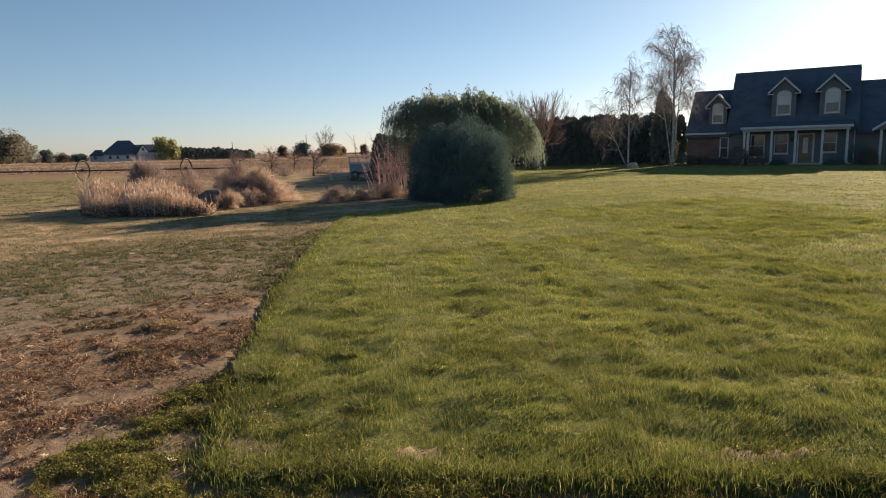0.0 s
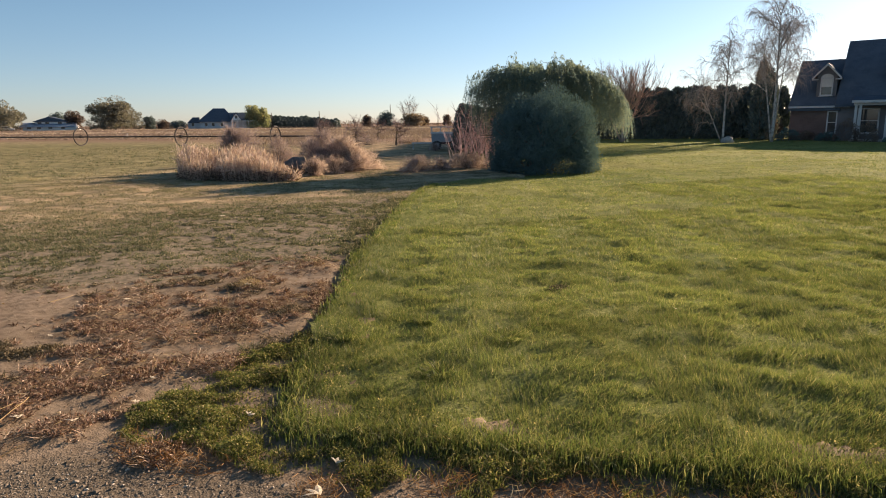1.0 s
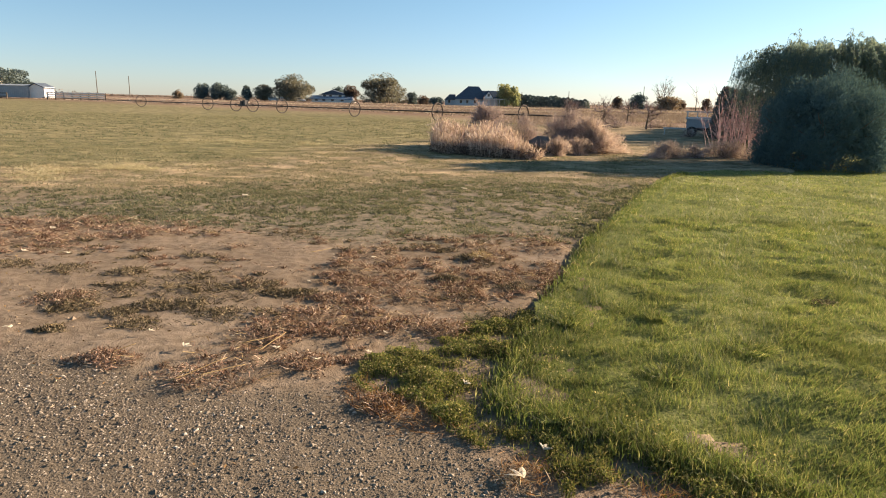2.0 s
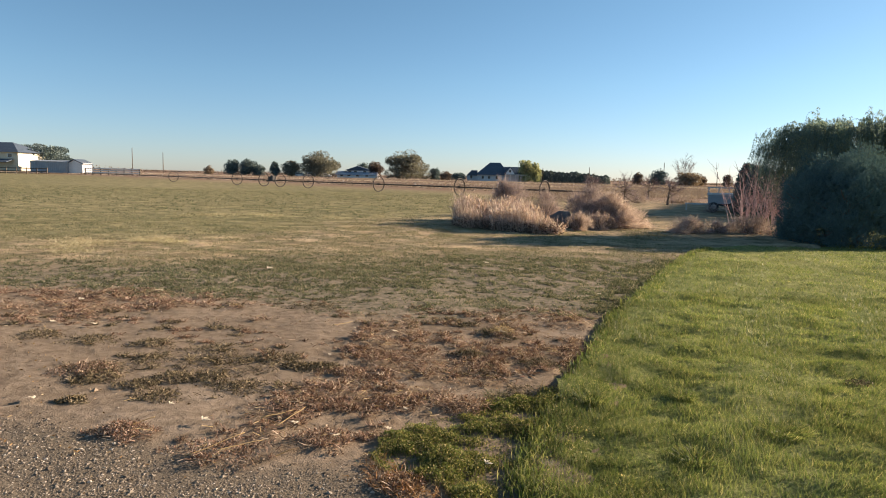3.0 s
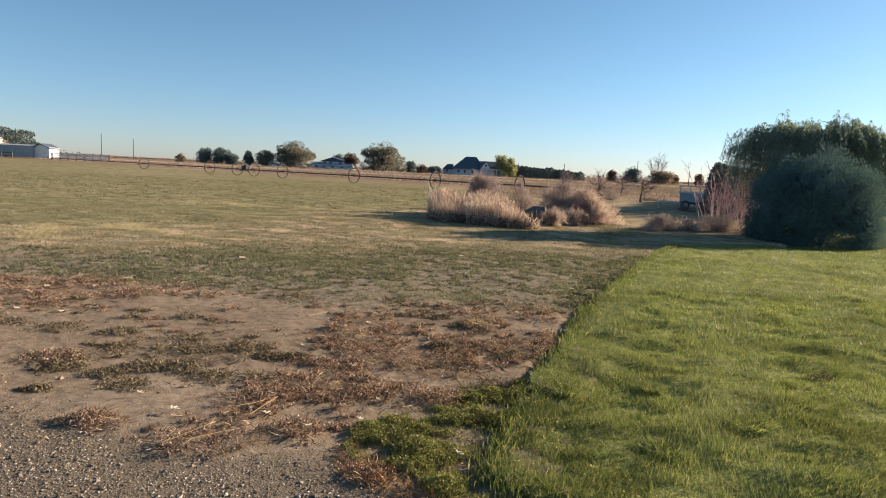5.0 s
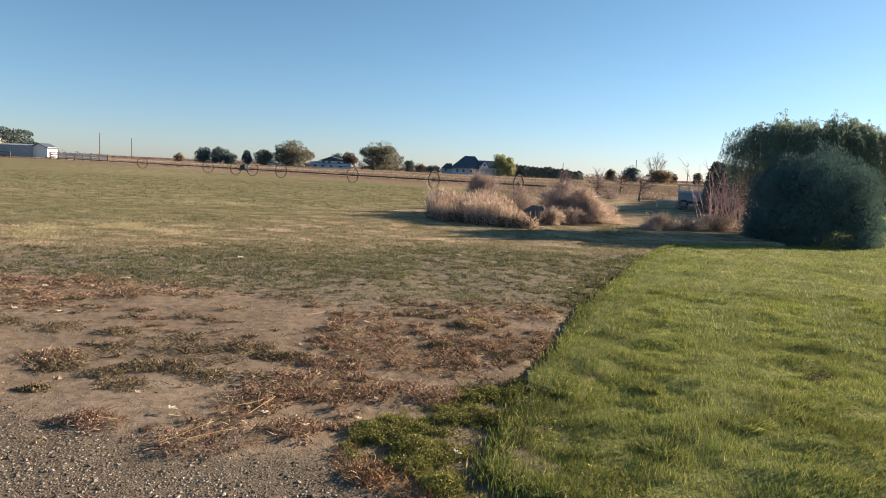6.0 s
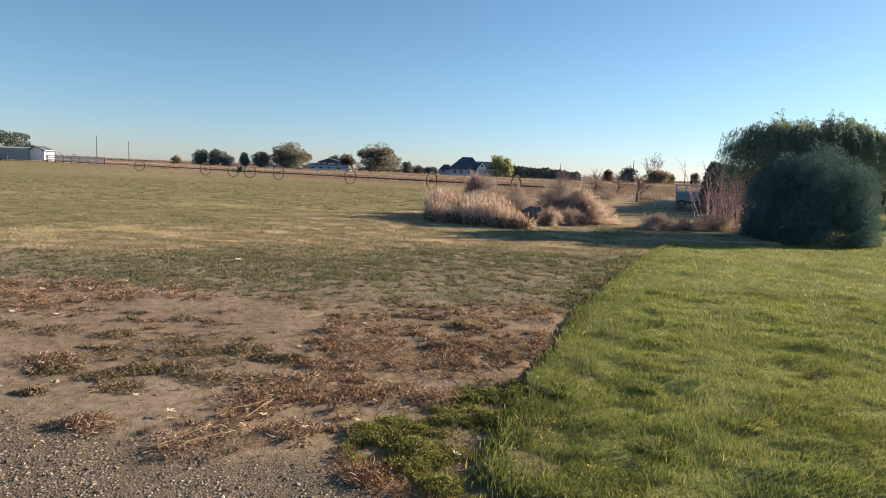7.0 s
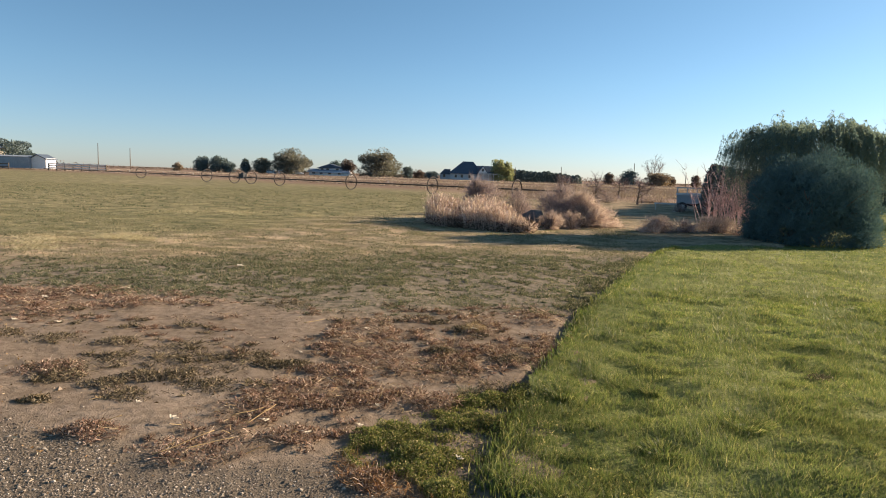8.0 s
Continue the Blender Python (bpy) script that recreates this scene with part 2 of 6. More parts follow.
M_PALECROP = foliage("pale_crop", [(0.0, (0.36, 0.285, 0.235)), (0.6, (0.47, 0.385, 0.315)), (1.0, (0.58, 0.49, 0.40))], 0.25, 0.3, 0.05, 0.9)
M_DRYBUSH = foliage("dry_twigs", [(0.0, (0.33, 0.25, 0.25)), (0.5, (0.50, 0.39, 0.395)), (1.0, (0.65, 0.54, 0.53))], 0.5, 0.5, 1.2, 0.8)
M_MAUVE = foliage("mauve_twigs", [(0.0, (0.23, 0.18, 0.205)), (0.5, (0.36, 0.285, 0.31)), (1.0, (0.51, 0.42, 0.43))], 0.4, 0.5, 1.2, 0.8)
M_REDTWIG = foliage("red_twigs", [(0.0, (0.45, 0.28, 0.285)), (0.6, (0.60, 0.455, 0.45)), (1.0, (0.78, 0.70, 0.68))], 0.2, 0.3, 1.5, 0.7)
M_JUNIPER = foliage("evergreen_sprigs", [(0.0, (0.09, 0.15, 0.165)), (0.6, (0.105, 0.168, 0.176)), (1.0, (0.125, 0.188, 0.178))], 0.2, 0.3, 0.9, 0.95)
M_WILLOW = foliage("willow_leaves", [(0.0, (0.155, 0.205, 0.205)), (0.6, (0.225, 0.28, 0.245)), (0.9, (0.32, 0.345, 0.235)), (1.0, (0.43, 0.41, 0.25))], 0.48, 0.7, 0.45, 0.65, (0.92, 1.0, 0.85))
M_HEDGE = foliage("hedge_sprigs", [(0.0, (0.12, 0.16, 0.17)), (0.6, (0.15, 0.19, 0.19)), (1.0, (0.18, 0.215, 0.185))], 0.2, 0.4, 0.5)
M_FARLEAF = foliage("olive_leaves", [(0.0, (0.155, 0.16, 0.14)), (0.5, (0.215, 0.21, 0.175)), (1.0, (0.29, 0.265, 0.205))], 0.35, 0.6, 0.15)
M_YELLOWLEAF = foliage("yellowing_leaves", [(0.0, (0.27, 0.30, 0.17)), (0.5, (0.38, 0.395, 0.225)), (1.0, (0.50, 0.48, 0.28))], 0.45, 0.4, 0.15)
M_PURPLELEAF = foliage("purple_leaves", [(0.0, (0.125, 0.098, 0.09)), (0.5, (0.18, 0.138, 0.122)), (1.0, (0.24, 0.185, 0.15))], 0.25, 0.4, 0.15)
M_TANLEAF = foliage("tan_leaves", [(0.0, (0.20, 0.155, 0.115)), (0.5, (0.29, 0.225, 0.165)), (1.0, (0.38, 0.30, 0.22))], 0.25, 0.4, 0.15)
M_BARK = surface("bark", [(0.3, (0.10, 0.075, 0.055)), (0.7, (0.19, 0.15, 0.11))], 6, 50, 0.9, 0.6)
M_BIRCH = surface("birch_bark", [(0.35, (0.20, 0.18, 0.16)), (0.5, (0.40, 0.37, 0.34)), (0.7, (0.55, 0.52, 0.48))], 4, 40, 0.8, 0.3)
M_BIRCHTWIG = foliage("birch_twigs", [(0.0, (0.30, 0.24, 0.20)), (1.0, (0.48, 0.40, 0.34))], 0.0, 0.3, 1.0, 0.8)
M_TANTWIG = foliage("tan_twigs", [(0.0, (0.32, 0.23, 0.19)), (1.0, (0.50, 0.38, 0.31))], 0.0, 0.3, 1.0, 0.8)
M_STONE = foliage("gravel_stones", [(0.0, (0.095, 0.076, 0.057)), (0.5, (0.20, 0.165, 0.125)), (0.88, (0.32, 0.27, 0.21)), (1.0, (0.50, 0.44, 0.36))], 0.0, 0.4, 2.0, 0.85)
M_CLOD = foliage("clods", [(0.0, (0.17, 0.125, 0.08)), (1.0, (0.33, 0.255, 0.18))], 0.0, 0.3, 2.0, 0.95)
M_LEAFBIT = foliage("leaf_bits", [(0.0, (0.10, 0.06, 0.03)), (0.5, (0.24, 0.15, 0.07)), (0.85, (0.42, 0.31, 0.17)), (1.0, (0.66, 0.56, 0.40))], 0.15, 0.3, 3.0, 0.8)
M_WHITE = surface("white_paint", [(0.3, (0.70, 0.70, 0.69)), (0.7, (0.80, 0.80, 0.79))], 2, 80, 0.55, 0.08)
# white trim in a greyer colour than white_paint, since it stands in shade
M_TRIM = surface("dimmed_trim", [(0.3, (0.42, 0.43, 0.44)), (0.7, (0.52, 0.53, 0.54))], 2, 80, 0.6, 0.08)
M_CREAM = surface("cream_siding", [(0.3, (0.62, 0.55, 0.42)), (0.7, (0.72, 0.65, 0.50))], 1, 30, 0.7, 0.1)
M_GREYWALL = surface("grey_siding", [(0.3, (0.52, 0.53, 0.55)), (0.7, (0.62, 0.63, 0.65))], 0.8, 30, 0.7, 0.1)
M_SHEDWALL = surface("blue_grey_sheet", [(0.3, (0.27, 0.31, 0.35)), (0.7, (0.34, 0.38, 0.42))], 0.8, 30, 0.6, 0.1)
M_STEEL = surface("galvanised_steel", [(0.3, (0.36, 0.36, 0.36)), (0.7, (0.48, 0.48, 0.47))], 1, 40, 0.5, 0.05, 0.6)
M_RUST = surface("dull_steel", [(0.3, (0.045, 0.037, 0.033)), (0.7, (0.08, 0.065, 0.055))], 3, 50, 0.8, 0.1, 0.1)
M_BLACK = surface("black_plastic", [(0.3, (0.015, 0.015, 0.017)), (0.7, (0.03, 0.03, 0.033))], 3, 50, 0.6, 0.1)
M_DARKWOOD = surface("dark_wood", [(0.3, (0.07, 0.05, 0.035)), (0.7, (0.13, 0.10, 0.07))], 3, 40, 0.85, 0.3)
M_PALERAIL = surface("pale_rail", [(0.3, (0.66, 0.64, 0.61)), (0.7, (0.78, 0.76, 0.73))], 3, 40, 0.7, 0.1)
M_SHINGLE = surface("dark_shingles", [(0.3, (0.07, 0.095, 0.13)), (0.7, (0.105, 0.135, 0.175))], 1.2, 14, 1.0, 0.0, 0.0, 0.01)
M_SHINGLE.node_tree.nodes["Principled BSDF"].inputs["Specular IOR Level"].default_value = 0.05
M_BLUEROOF = surface("blue_metal_roof", [(0.3, (0.20, 0.26, 0.36)), (0.7, (0.28, 0.34, 0.44))], 0.5, 20, 0.45, 0.05)
M_DOOR = surface("oak_door", [(0.3, (0.17, 0.095, 0.045)), (0.7, (0.25, 0.15, 0.07))], 2, 40, 0.5, 0.1)
M_GLASS = glass_dark("window_glass")
M_BLIND = surface("white_blind", [(0.3, (0.50, 0.50, 0.48)), (0.7, (0.60, 0.60, 0.58))], 1, 30, 0.8, 0.05)
M_ROCK = surface("boulder", [(0.3, (0.30, 0.28, 0.25)), (0.7, (0.48, 0.45, 0.40))], 4, 40, 0.9, 0.6)
M_HOLLOWSHADE = surface("hollow_shade_rock", [(0.3, (0.07, 0.07, 0.07)), (0.7, (0.14, 0.135, 0.13))], 4, 40, 0.9, 0.6)
M_CONCRETE = surface("concrete", [(0.3, (0.33, 0.32, 0.30)), (0.7, (0.44, 0.42, 0.39))], 2, 60, 0.9, 0.2)


def siding(name, stops, board):
    """Horizontal boards, with a shadow gap under each."""
    m, nt, bsdf, link = nodes_of(name)
    tc = nt.nodes.new("ShaderNodeTexCoord")
    sep = nt.nodes.new("ShaderNodeSeparateXYZ")
    link(tc.outputs["Object"], sep.inputs[0])
    saw = math_node(nt, "FRACT", math_node(nt, "DIVIDE", sep.outputs[2], board))
    n = noise_node(nt, 1.2)
    link(ramp(nt, n.outputs["Fac"], stops), bsdf.inputs["Base Color"])
    bsdf.inputs["Roughness"].default_value = 0.75
    bump_to(nt, math_node(nt, "SUBTRACT", 1.0, saw), bsdf, 0.8, 0.02)
    return m


M_SIDING = siding("grey_brown_siding", [(0.3, (0.105, 0.108, 0.12)), (0.7, (0.145, 0.148, 0.16))], 0.16)


def brickwork(name):
    m, nt, bsdf, link = nodes_of(name)
    tc = nt.nodes.new("ShaderNodeTexCoord")
    mp = nt.nodes.new("ShaderNodeMapping")
    mp.inputs["Rotation"].default_value = (radians(90), 0, 0)
    link(tc.outputs["Object"], mp.inputs[0])
    br = nt.nodes.new("ShaderNodeTexBrick")
    br.inputs["Scale"].default_value = 1.0
    br.inputs["Brick Width"].default_value = 0.21
    br.inputs["Row Height"].default_value = 0.075
    br.inputs["Mortar Size"].default_value = 0.006
    br.inputs["Color1"].default_value = (0.11, 0.065, 0.06, 1)
    br.inputs["Color2"].default_value = (0.16, 0.095, 0.085, 1)
    br.inputs["Mortar"].default_value = (0.22, 0.20, 0.18, 1)
    link(mp.outputs[0], br.inputs["Vector"])
    n = noise_node(nt, 0.8)
    tone = ramp(nt, n.outputs["Fac"], [(0.3, (0.8, 0.8, 0.8)), (0.7, (1.1, 1.1, 1.1))])
    link(mixc(nt, 1.0, br.outputs["Color"], tone, "MULTIPLY"), bsdf.inputs["Base Color"])
    bsdf.inputs["Roughness"].default_value = 0.9
    return m


M_BRICK = brickwork("red_brick")

# ---------------------------------------------------------------- the ground's plan
LAWN = [(0.24, 3.3), (0.3, 3.62), (0.43, 4.09), (0.71, 4.93), (0.9, 5.51), (1.17, 6.26), (1.42, 7.11), (1.62, 7.74), (2.02, 8.66), (2.61, 10.0), (3.51, 12.13), (4.56, 14.53), (5.66, 16.4),
        (8.4, 18.1), (9.9, 18.7), (10.5, 22), (11.6, 26), (14.5, 36), (19.6, 46), (24.8, 58), (62, 75), (134, 70), (134, -60), (30, -17), (8.0, -1.0), (5.2, 0.55), (3.13, 1.55), (2.2, 2.12), (1.74, 2.38), (1.28, 2.68), (0.95, 2.88), (0.58, 3.08)]
WEEDS = [(0.71, 4.93), (0.37, 4.84), (0.13, 4.59), (-0.27, 4.23), (-0.48, 4.03), (-0.56, 3.9), (-0.54, 3.6), (-0.42, 3.4), (-0.18, 3.16), (0.14, 2.93), (0.52, 2.71), (0.8, 2.6), (1.15, 2.45), (1.8, 2.08), (2.6, 1.6), (3.4, 1.1), (5.2, 0.1),
         (5.2, 1.0), (3.13, 2.0), (2.2, 2.55), (1.28, 3.15), (0.9, 3.5), (0.8, 3.8), (0.85, 4.2), (1.0, 4.9)]
GRAVEL_X = [-40, -3, -2.34, -1.9, -1.62, -1.23, -0.85, -0.6, -0.45, -0.31, -0.06, 0.14, 0.3, 0.63, 1.1, 1.8, 2.8, 5.2, 8, 40]
GRAVEL_Y = [6.5, 3.87, 3.74, 3.55, 3.36, 3.32, 3.42, 3.42, 3.3, 3.14, 2.98, 2.84, 2.62, 2.5, 2.36, 1.98, 1.42, 0.1, -1.6, -22]
GREEN_X = [-40, -6, -5, -3.7, -3, -2, -1.6, -1.06, -0.3, 0.7, 1.45, 1.8]
GREEN_Y = [13, 8.3, 8.25, 8.1, 7.85, 7.4, 7.25, 7.25, 7.6, 8.0, 8.2, 8.1]
DRY_X, DRY_Y = [-40, -12, -7.6, -5.8, -4.4, -2.3, -0.1, 1.8, 3.7], [9.5, 9.8, 10.4, 10.8, 12.0, 12.6, 14.6, 14.8, 15.0]
FIELD_X, FIELD_Y = [-40, -14, -10, -7, -4, -1, 2], [11, 12.5, 14.5, 18.0, 23, 29, 36]
WINDROWS = ((-9.0, 13.6, -7.9, 14.5, 0.55, 4600), (-7.9, 14.4, -6.6, 15.4, 0.4, 3400), (-9.2, 12.5, -8.0, 12.3, 0.35, 1800), (-5.8, 23.6, -4.2, 25.6, 0.5, 3000), (-10.6, 24.2, -8.0, 24.6, 0.7, 3000))
LINE_START, LINE_WAY = np.array([-2.41, 57.5]), np.array([-0.79, 0.613])
# mats of dead weeds on the bare strip: outline, thickness
RUST_MATS = (
    ([(-1.81, 4.78), (-0.78, 5.03), (-0.63, 4.33), (-0.59, 3.84), (-0.86, 3.73), (-1.23, 3.35), (-1.62, 3.36), (-1.89, 3.7), (-1.78, 3.97), (-1.6, 4.2)], 1.0),
    ([(-1.36, 7.12), (-0.79, 7.2), (-0.38, 6.02), (0.26, 7.33), (1.17, 7.75), (1.18, 6.89), (0.76, 5.49), (0.2, 5.04), (-0.41, 5.06), (-0.92, 5.32)], 0.85),
    ([(-0.74, 4.95), (0.1, 5.04), (0.05, 4.5), (-0.57, 4.2)], 0.9),
    ([(-6.6, 8.2), (-3.58, 8.37), (-3.28, 7.49), (-3.93, 7.03), (-4.8, 6.42), (-6.6, 6.6)], 0.7))
DARK_MATS = (
    ([(-3.21, 5.34), (-2.37, 6.01), (-1.67, 5.69), (-1.61, 5.33), (-1.8, 5.0), (-2.12, 4.87), (-2.56, 4.92)], 0.75),
    ([(-3.53, 4.98), (-3.17, 5.18), (-2.74, 4.83), (-2.99, 4.58)], 0.9))


def zones(x, y):
    """How far each kind of ground covers a place, from 0 to 1."""
    wob = (fbm(x, y, 1.2, 3) - 0.5)
    wide = (fbm(x, y, 6.0, 5) - 0.5)
    gravel = 1 - step(-0.12, 0.12, y - np.interp(x, GRAVEL_X, GRAVEL_Y) + wob * 0.3)
    dry = step(-1.6, 1.6, y - np.interp(x, DRY_X, DRY_Y) + wide * 3.5 + wob * 2)
    green = step(-0.3, 0.3, y - np.interp(x, GREEN_X, GREEN_Y) + wob * 1.0) * (1 - dry)
    field = step(-3.5, 3.5, y - np.interp(x, FIELD_X, FIELD_Y) + wide * 8 + wob * 2) * (1 - step(-0.5, 2.5, x + 0.06 * (y - 20) - 0.5 + wob * 2))
    over = (x - LINE_START[0]) * LINE_WAY[1] - (y - LINE_START[1]) * LINE_WAY[0]
    crop = step(4.0, 16.0, over + wide * 4)
    return gravel, green, dry, field, crop


def mat_cover(x, y, mats):
    """Ragged cover of the mats: full in their middle, broken up towards their outlines."""
    lumps = fbm(x, y * 1.3, 0.34, 11, 4)
    c = np.zeros(np.shape(x))
    for reach, floor in ((0.70, 0.58), (0.30, 0.52), (0.10, 0.455)):
        wx, wy = (fbm(x, y, 0.3, 15, 3) - 0.5) * reach * 2, (fbm(x, y, 0.3, 16, 3) - 0.5) * reach * 2
        for outline, thick in mats:
            c = np.maximum(c, inside(x + wx, y + wy, outline) * thick * step(floor - 0.03, floor + 0.05, lumps * 0.72 + 0.28 * fbm(x, y, 0.11, 18, 2)))
    return c


def dead_cover(x, y):
    """How thick the dead weeds lie on the bare strip."""
    c = mat_cover(x, y, RUST_MATS)
    thin = step(0.56, 0.64, fbm(x, y * 2.2, 0.5, 13, 4)) * 0.4 * step(5.4, 6.3, y + 0.25 * x)
    c = np.maximum(c, thin)
    top = 1 - step(-0.1, 0.5, y - np.interp(x, GREEN_X, GREEN_Y))
    bottom = step(-0.12, 0.06, y - np.interp(x, GRAVEL_X, GRAVEL_Y))
    return np.clip(c, 0, 1) * top * bottom


def lay(x, y):
    """The bare ground's height."""
    near = 1 - step(14, 45, np.hypot(x, y - 6))
    h = (fbm(x, y, 0.9, 21, 4) - 0.5) * 0.05 * near + (fbm(x, y, 5.0, 23, 3) - 0.5) * 0.10 * near
    h = h + (fbm(x, y, 0.22, 25, 2) - 0.5) * 0.012 * near + dead_cover(x, y) * (0.008 + 0.06 * np.maximum(fbm(x, y * 1.3, 0.3, 27, 3) - 0.42, 0))
    bank = inside(x, y, LAWN)
    deep = bank
    for ox, oy in ((0.45, 0), (-0.45, 0), (0, 0.45), (0, -0.45)):
        deep = deep & inside(x + ox, y + oy, LAWN)
    trench = inside(x + 0.16, y - 0.04, LAWN) & ~inside(x - 0.02, y, LAWN) & (np.asarray(y) > 4.9)
    return h - 0.01 + 0.035 * bank - 0.35 * deep - 0.05 * trench


def lawn_height(x, y):
    far = step(9, 20, y)
    return (0.05 + (fbm(x, y, 1.3, 31, 3) - 0.5) * 0.09 + (fbm(x * 0.9, y * 1.25, 0.36, 37, 3) - 0.5) * (0.085 - 0.03 * far) + (fbm(x, y, 5.0, 23, 3) - 0.5) * 0.10
            + (fbm(x, y, 16, 33, 2) - 0.5) * 0.10 * step(8, 20, y) - 0.13 * np.exp(-((x - 10.8) ** 2 + (y - 19.3) ** 2) / 14) - 0.06 * np.exp(-((x - 0.4) ** 2 + (y - 3.9) ** 2) / 0.4))


def spread(lo, hi, cell, reach, grow=1.16):
    """Even steps between lo and hi, and ever wider ones beyond them out to reach."""
    mid = list(np.arange(lo, hi + cell, cell))
    out, d = [], cell
    while mid[-1] < reach:
        d *= grow
        mid.append(mid[-1] + d)
    d = cell
    while mid[0] > -reach:
        d *= grow
        mid.insert(0, mid[0] - d)
    return np.array(mid)


def sheet(xs, ys, height, keep=None):
    gx, gy = np.meshgrid(xs, ys)
    gz = height(gx, gy)
    v = np.stack([gx, gy, gz], -1).reshape(-1, 3)
    nx = len(xs)
    i, j = np.meshgrid(np.arange(nx - 1), np.arange(len(ys) - 1))
    k = (j * nx + i).ravel()
    if keep is not None:
        cx, cy = (gx[:-1, :-1] + gx[1:, 1:]) / 2, (gy[:-1, :-1] + gy[1:, 1:]) / 2
        k = k[keep(cx, cy).ravel()]
    f = np.concatenate([np.stack([k, k + 1, k + nx + 1], 1), np.stack([k, k + nx + 1, k + nx], 1)])
    used = np.unique(f)
    back = np.full(len(v), -1)
    back[used] = np.arange(len(used))
    s = Soup()
    s.add(v[used], back[f])
    return s


def ground_material():
    m, nt, bsdf, link = nodes_of("open_ground")
    za, zb = nt.nodes.new("ShaderNodeVertexColor"), nt.nodes.new("ShaderNodeVertexColor")
    za.layer_name, zb.layer_name = "cover", "cover_far"
    sa, sb = nt.nodes.new("ShaderNodeSeparateColor"), nt.nodes.new("ShaderNodeSeparateColor")
    link(za.outputs[0], sa.inputs[0])
    link(zb.outputs[0], sb.inputs[0])
    n1, n2, n3 = noise_node(nt, 0.8, 5), noise_node(nt, 9.0, 5), noise_node(nt, 90.0, 3)
    n4 = noise_node(nt, 1.5, 7, 0.72)
    stretch = nt.nodes.new("ShaderNodeMapping")
    stretch.inputs["Scale"].default_value = (0.62, 1.0, 1.0)
    stretch.inputs["Rotation"].default_value = (0, 0, radians(12))
    link(n4.inputs["Vector"].links[0].from_socket, stretch.inputs[0])
    link(stretch.outputs[0], n4.inputs["Vector"])
    patch = ramp(nt, n4.outputs["Fac"], [(0.38, (0.45, 0.50, 0.42)), (0.5, (0.95, 0.95, 0.93)), (0.62, (1.5, 1.40, 1.32))])
    far = noise_node(nt, 0.035, 5)
    soil = ramp(nt, n1.outputs["Fac"], [(0.3, (0.19, 0.147, 0.104)), (0.5, (0.235, 0.184, 0.133)), (0.7, (0.285, 0.227, 0.168))])
    crumbs = ramp(nt, n2.outputs["Fac"], [(0.35, (0.72, 0.70, 0.68)), (0.6, (1.08, 1.08, 1.08))])
    col = mixc(nt, 1.0, soil, crumbs, "MULTIPLY")
    litter = ramp(nt, n2.outputs["Fac"], [(0.3, (0.08, 0.052, 0.028)), (0.5, (0.15, 0.098, 0.053)), (0.7, (0.25, 0.175, 0.10))])
    col = mixc(nt, math_node(nt, "MULTIPLY", sa.outputs[2], 0.45), col, litter)
    stone = ramp(nt, n3.outputs["Fac"], [(0.3, (0.10, 0.08, 0.057)), (0.5, (0.155, 0.126, 0.092)), (0.7, (0.22, 0.182, 0.138))])
    col = mixc(nt, sa.outputs[0], col, stone)
    green = ramp(nt, n2.outputs["Fac"], [(0.36, (0.115, 0.107, 0.07)), (0.48, (0.182, 0.156, 0.11)), (0.62, (0.262, 0.216, 0.162))])
    col = mixc(nt, math_node(nt, "MULTIPLY", sa.outputs[1], 0.85), col, green)
    dry = ramp(nt, n1.outputs["Fac"], [(0.3, (0.24, 0.193, 0.12)), (0.5, (0.335, 0.268, 0.172)), (0.7, (0.44, 0.357, 0.245))])
    col = mixc(nt, math_node(nt, "MULTIPLY", sb.outputs[0], 0.9), col, mixc(nt, 1.0, mixc(nt, 1.0, dry, crumbs, "MULTIPLY"), patch, "MULTIPLY"))
    hay = ramp(nt, far.outputs["Fac"], [(0.3, (0.185, 0.18, 0.092)), (0.55, (0.24, 0.22, 0.124)), (0.75, (0.325, 0.28, 0.17))])
    col = mixc(nt, math_node(nt, "MULTIPLY", sb.outputs[1], 0.9), col, mixc(nt, 1.0, mixc(nt, 1.0, hay, crumbs, "MULTIPLY"), patch, "MULTIPLY"))
    crop = ramp(nt, far.outputs["Fac"], [(0.3, (0.17, 0.115, 0.085)), (0.55, (0.25, 0.175, 0.125)), (0.75, (0.34, 0.255, 0.17))])
    col = mixc(nt, sb.outputs[2], col, crop)
    link(col, bsdf.inputs["Base Color"])
    bsdf.inputs["Roughness"].default_value = 0.95
    bsdf.inputs["Specular IOR Level"].default_value = 0.03
    h = math_node(nt, "ADD", n2.outputs["Fac"], math_node(nt, "MULTIPLY", n3.outputs["Fac"], 0.35))
    bump_to(nt, h, bsdf, 0.7, 0.03)
    return m


def build_ground():
    s = sheet(spread(-7.5, 5.0, 0.07, 3000), spread(1.6, 12.5, 0.07, 3000), lay)
    me = s.mesh("ground", True)
    n = len(me.vertices)
    co = np.zeros(n * 3, np.float32)
    me.vertices.foreach_get("co", co)
    x, y = co.reshape(-1, 3)[:, 0].astype(float), co.reshape(-1, 3)[:, 1].astype(float)
    gravel, green, dry, field, crop = zones(x, y)
    for name, (r, g, b) in (("cover", (gravel, green, dead_cover(x, y))), ("cover_far", (dry, field, crop))):
        layer = me.color_attributes.new(name, "FLOAT_COLOR", "POINT")
        layer.data.foreach_set("color", np.stack([r, g, b, np.ones(n)], 1).astype(np.float32).ravel())
    me.materials.append(ground_material())
    tagged(new("ground", me), "bare soil, gravel edge, weedy strip and dry hay field", "ground", kind="structure")


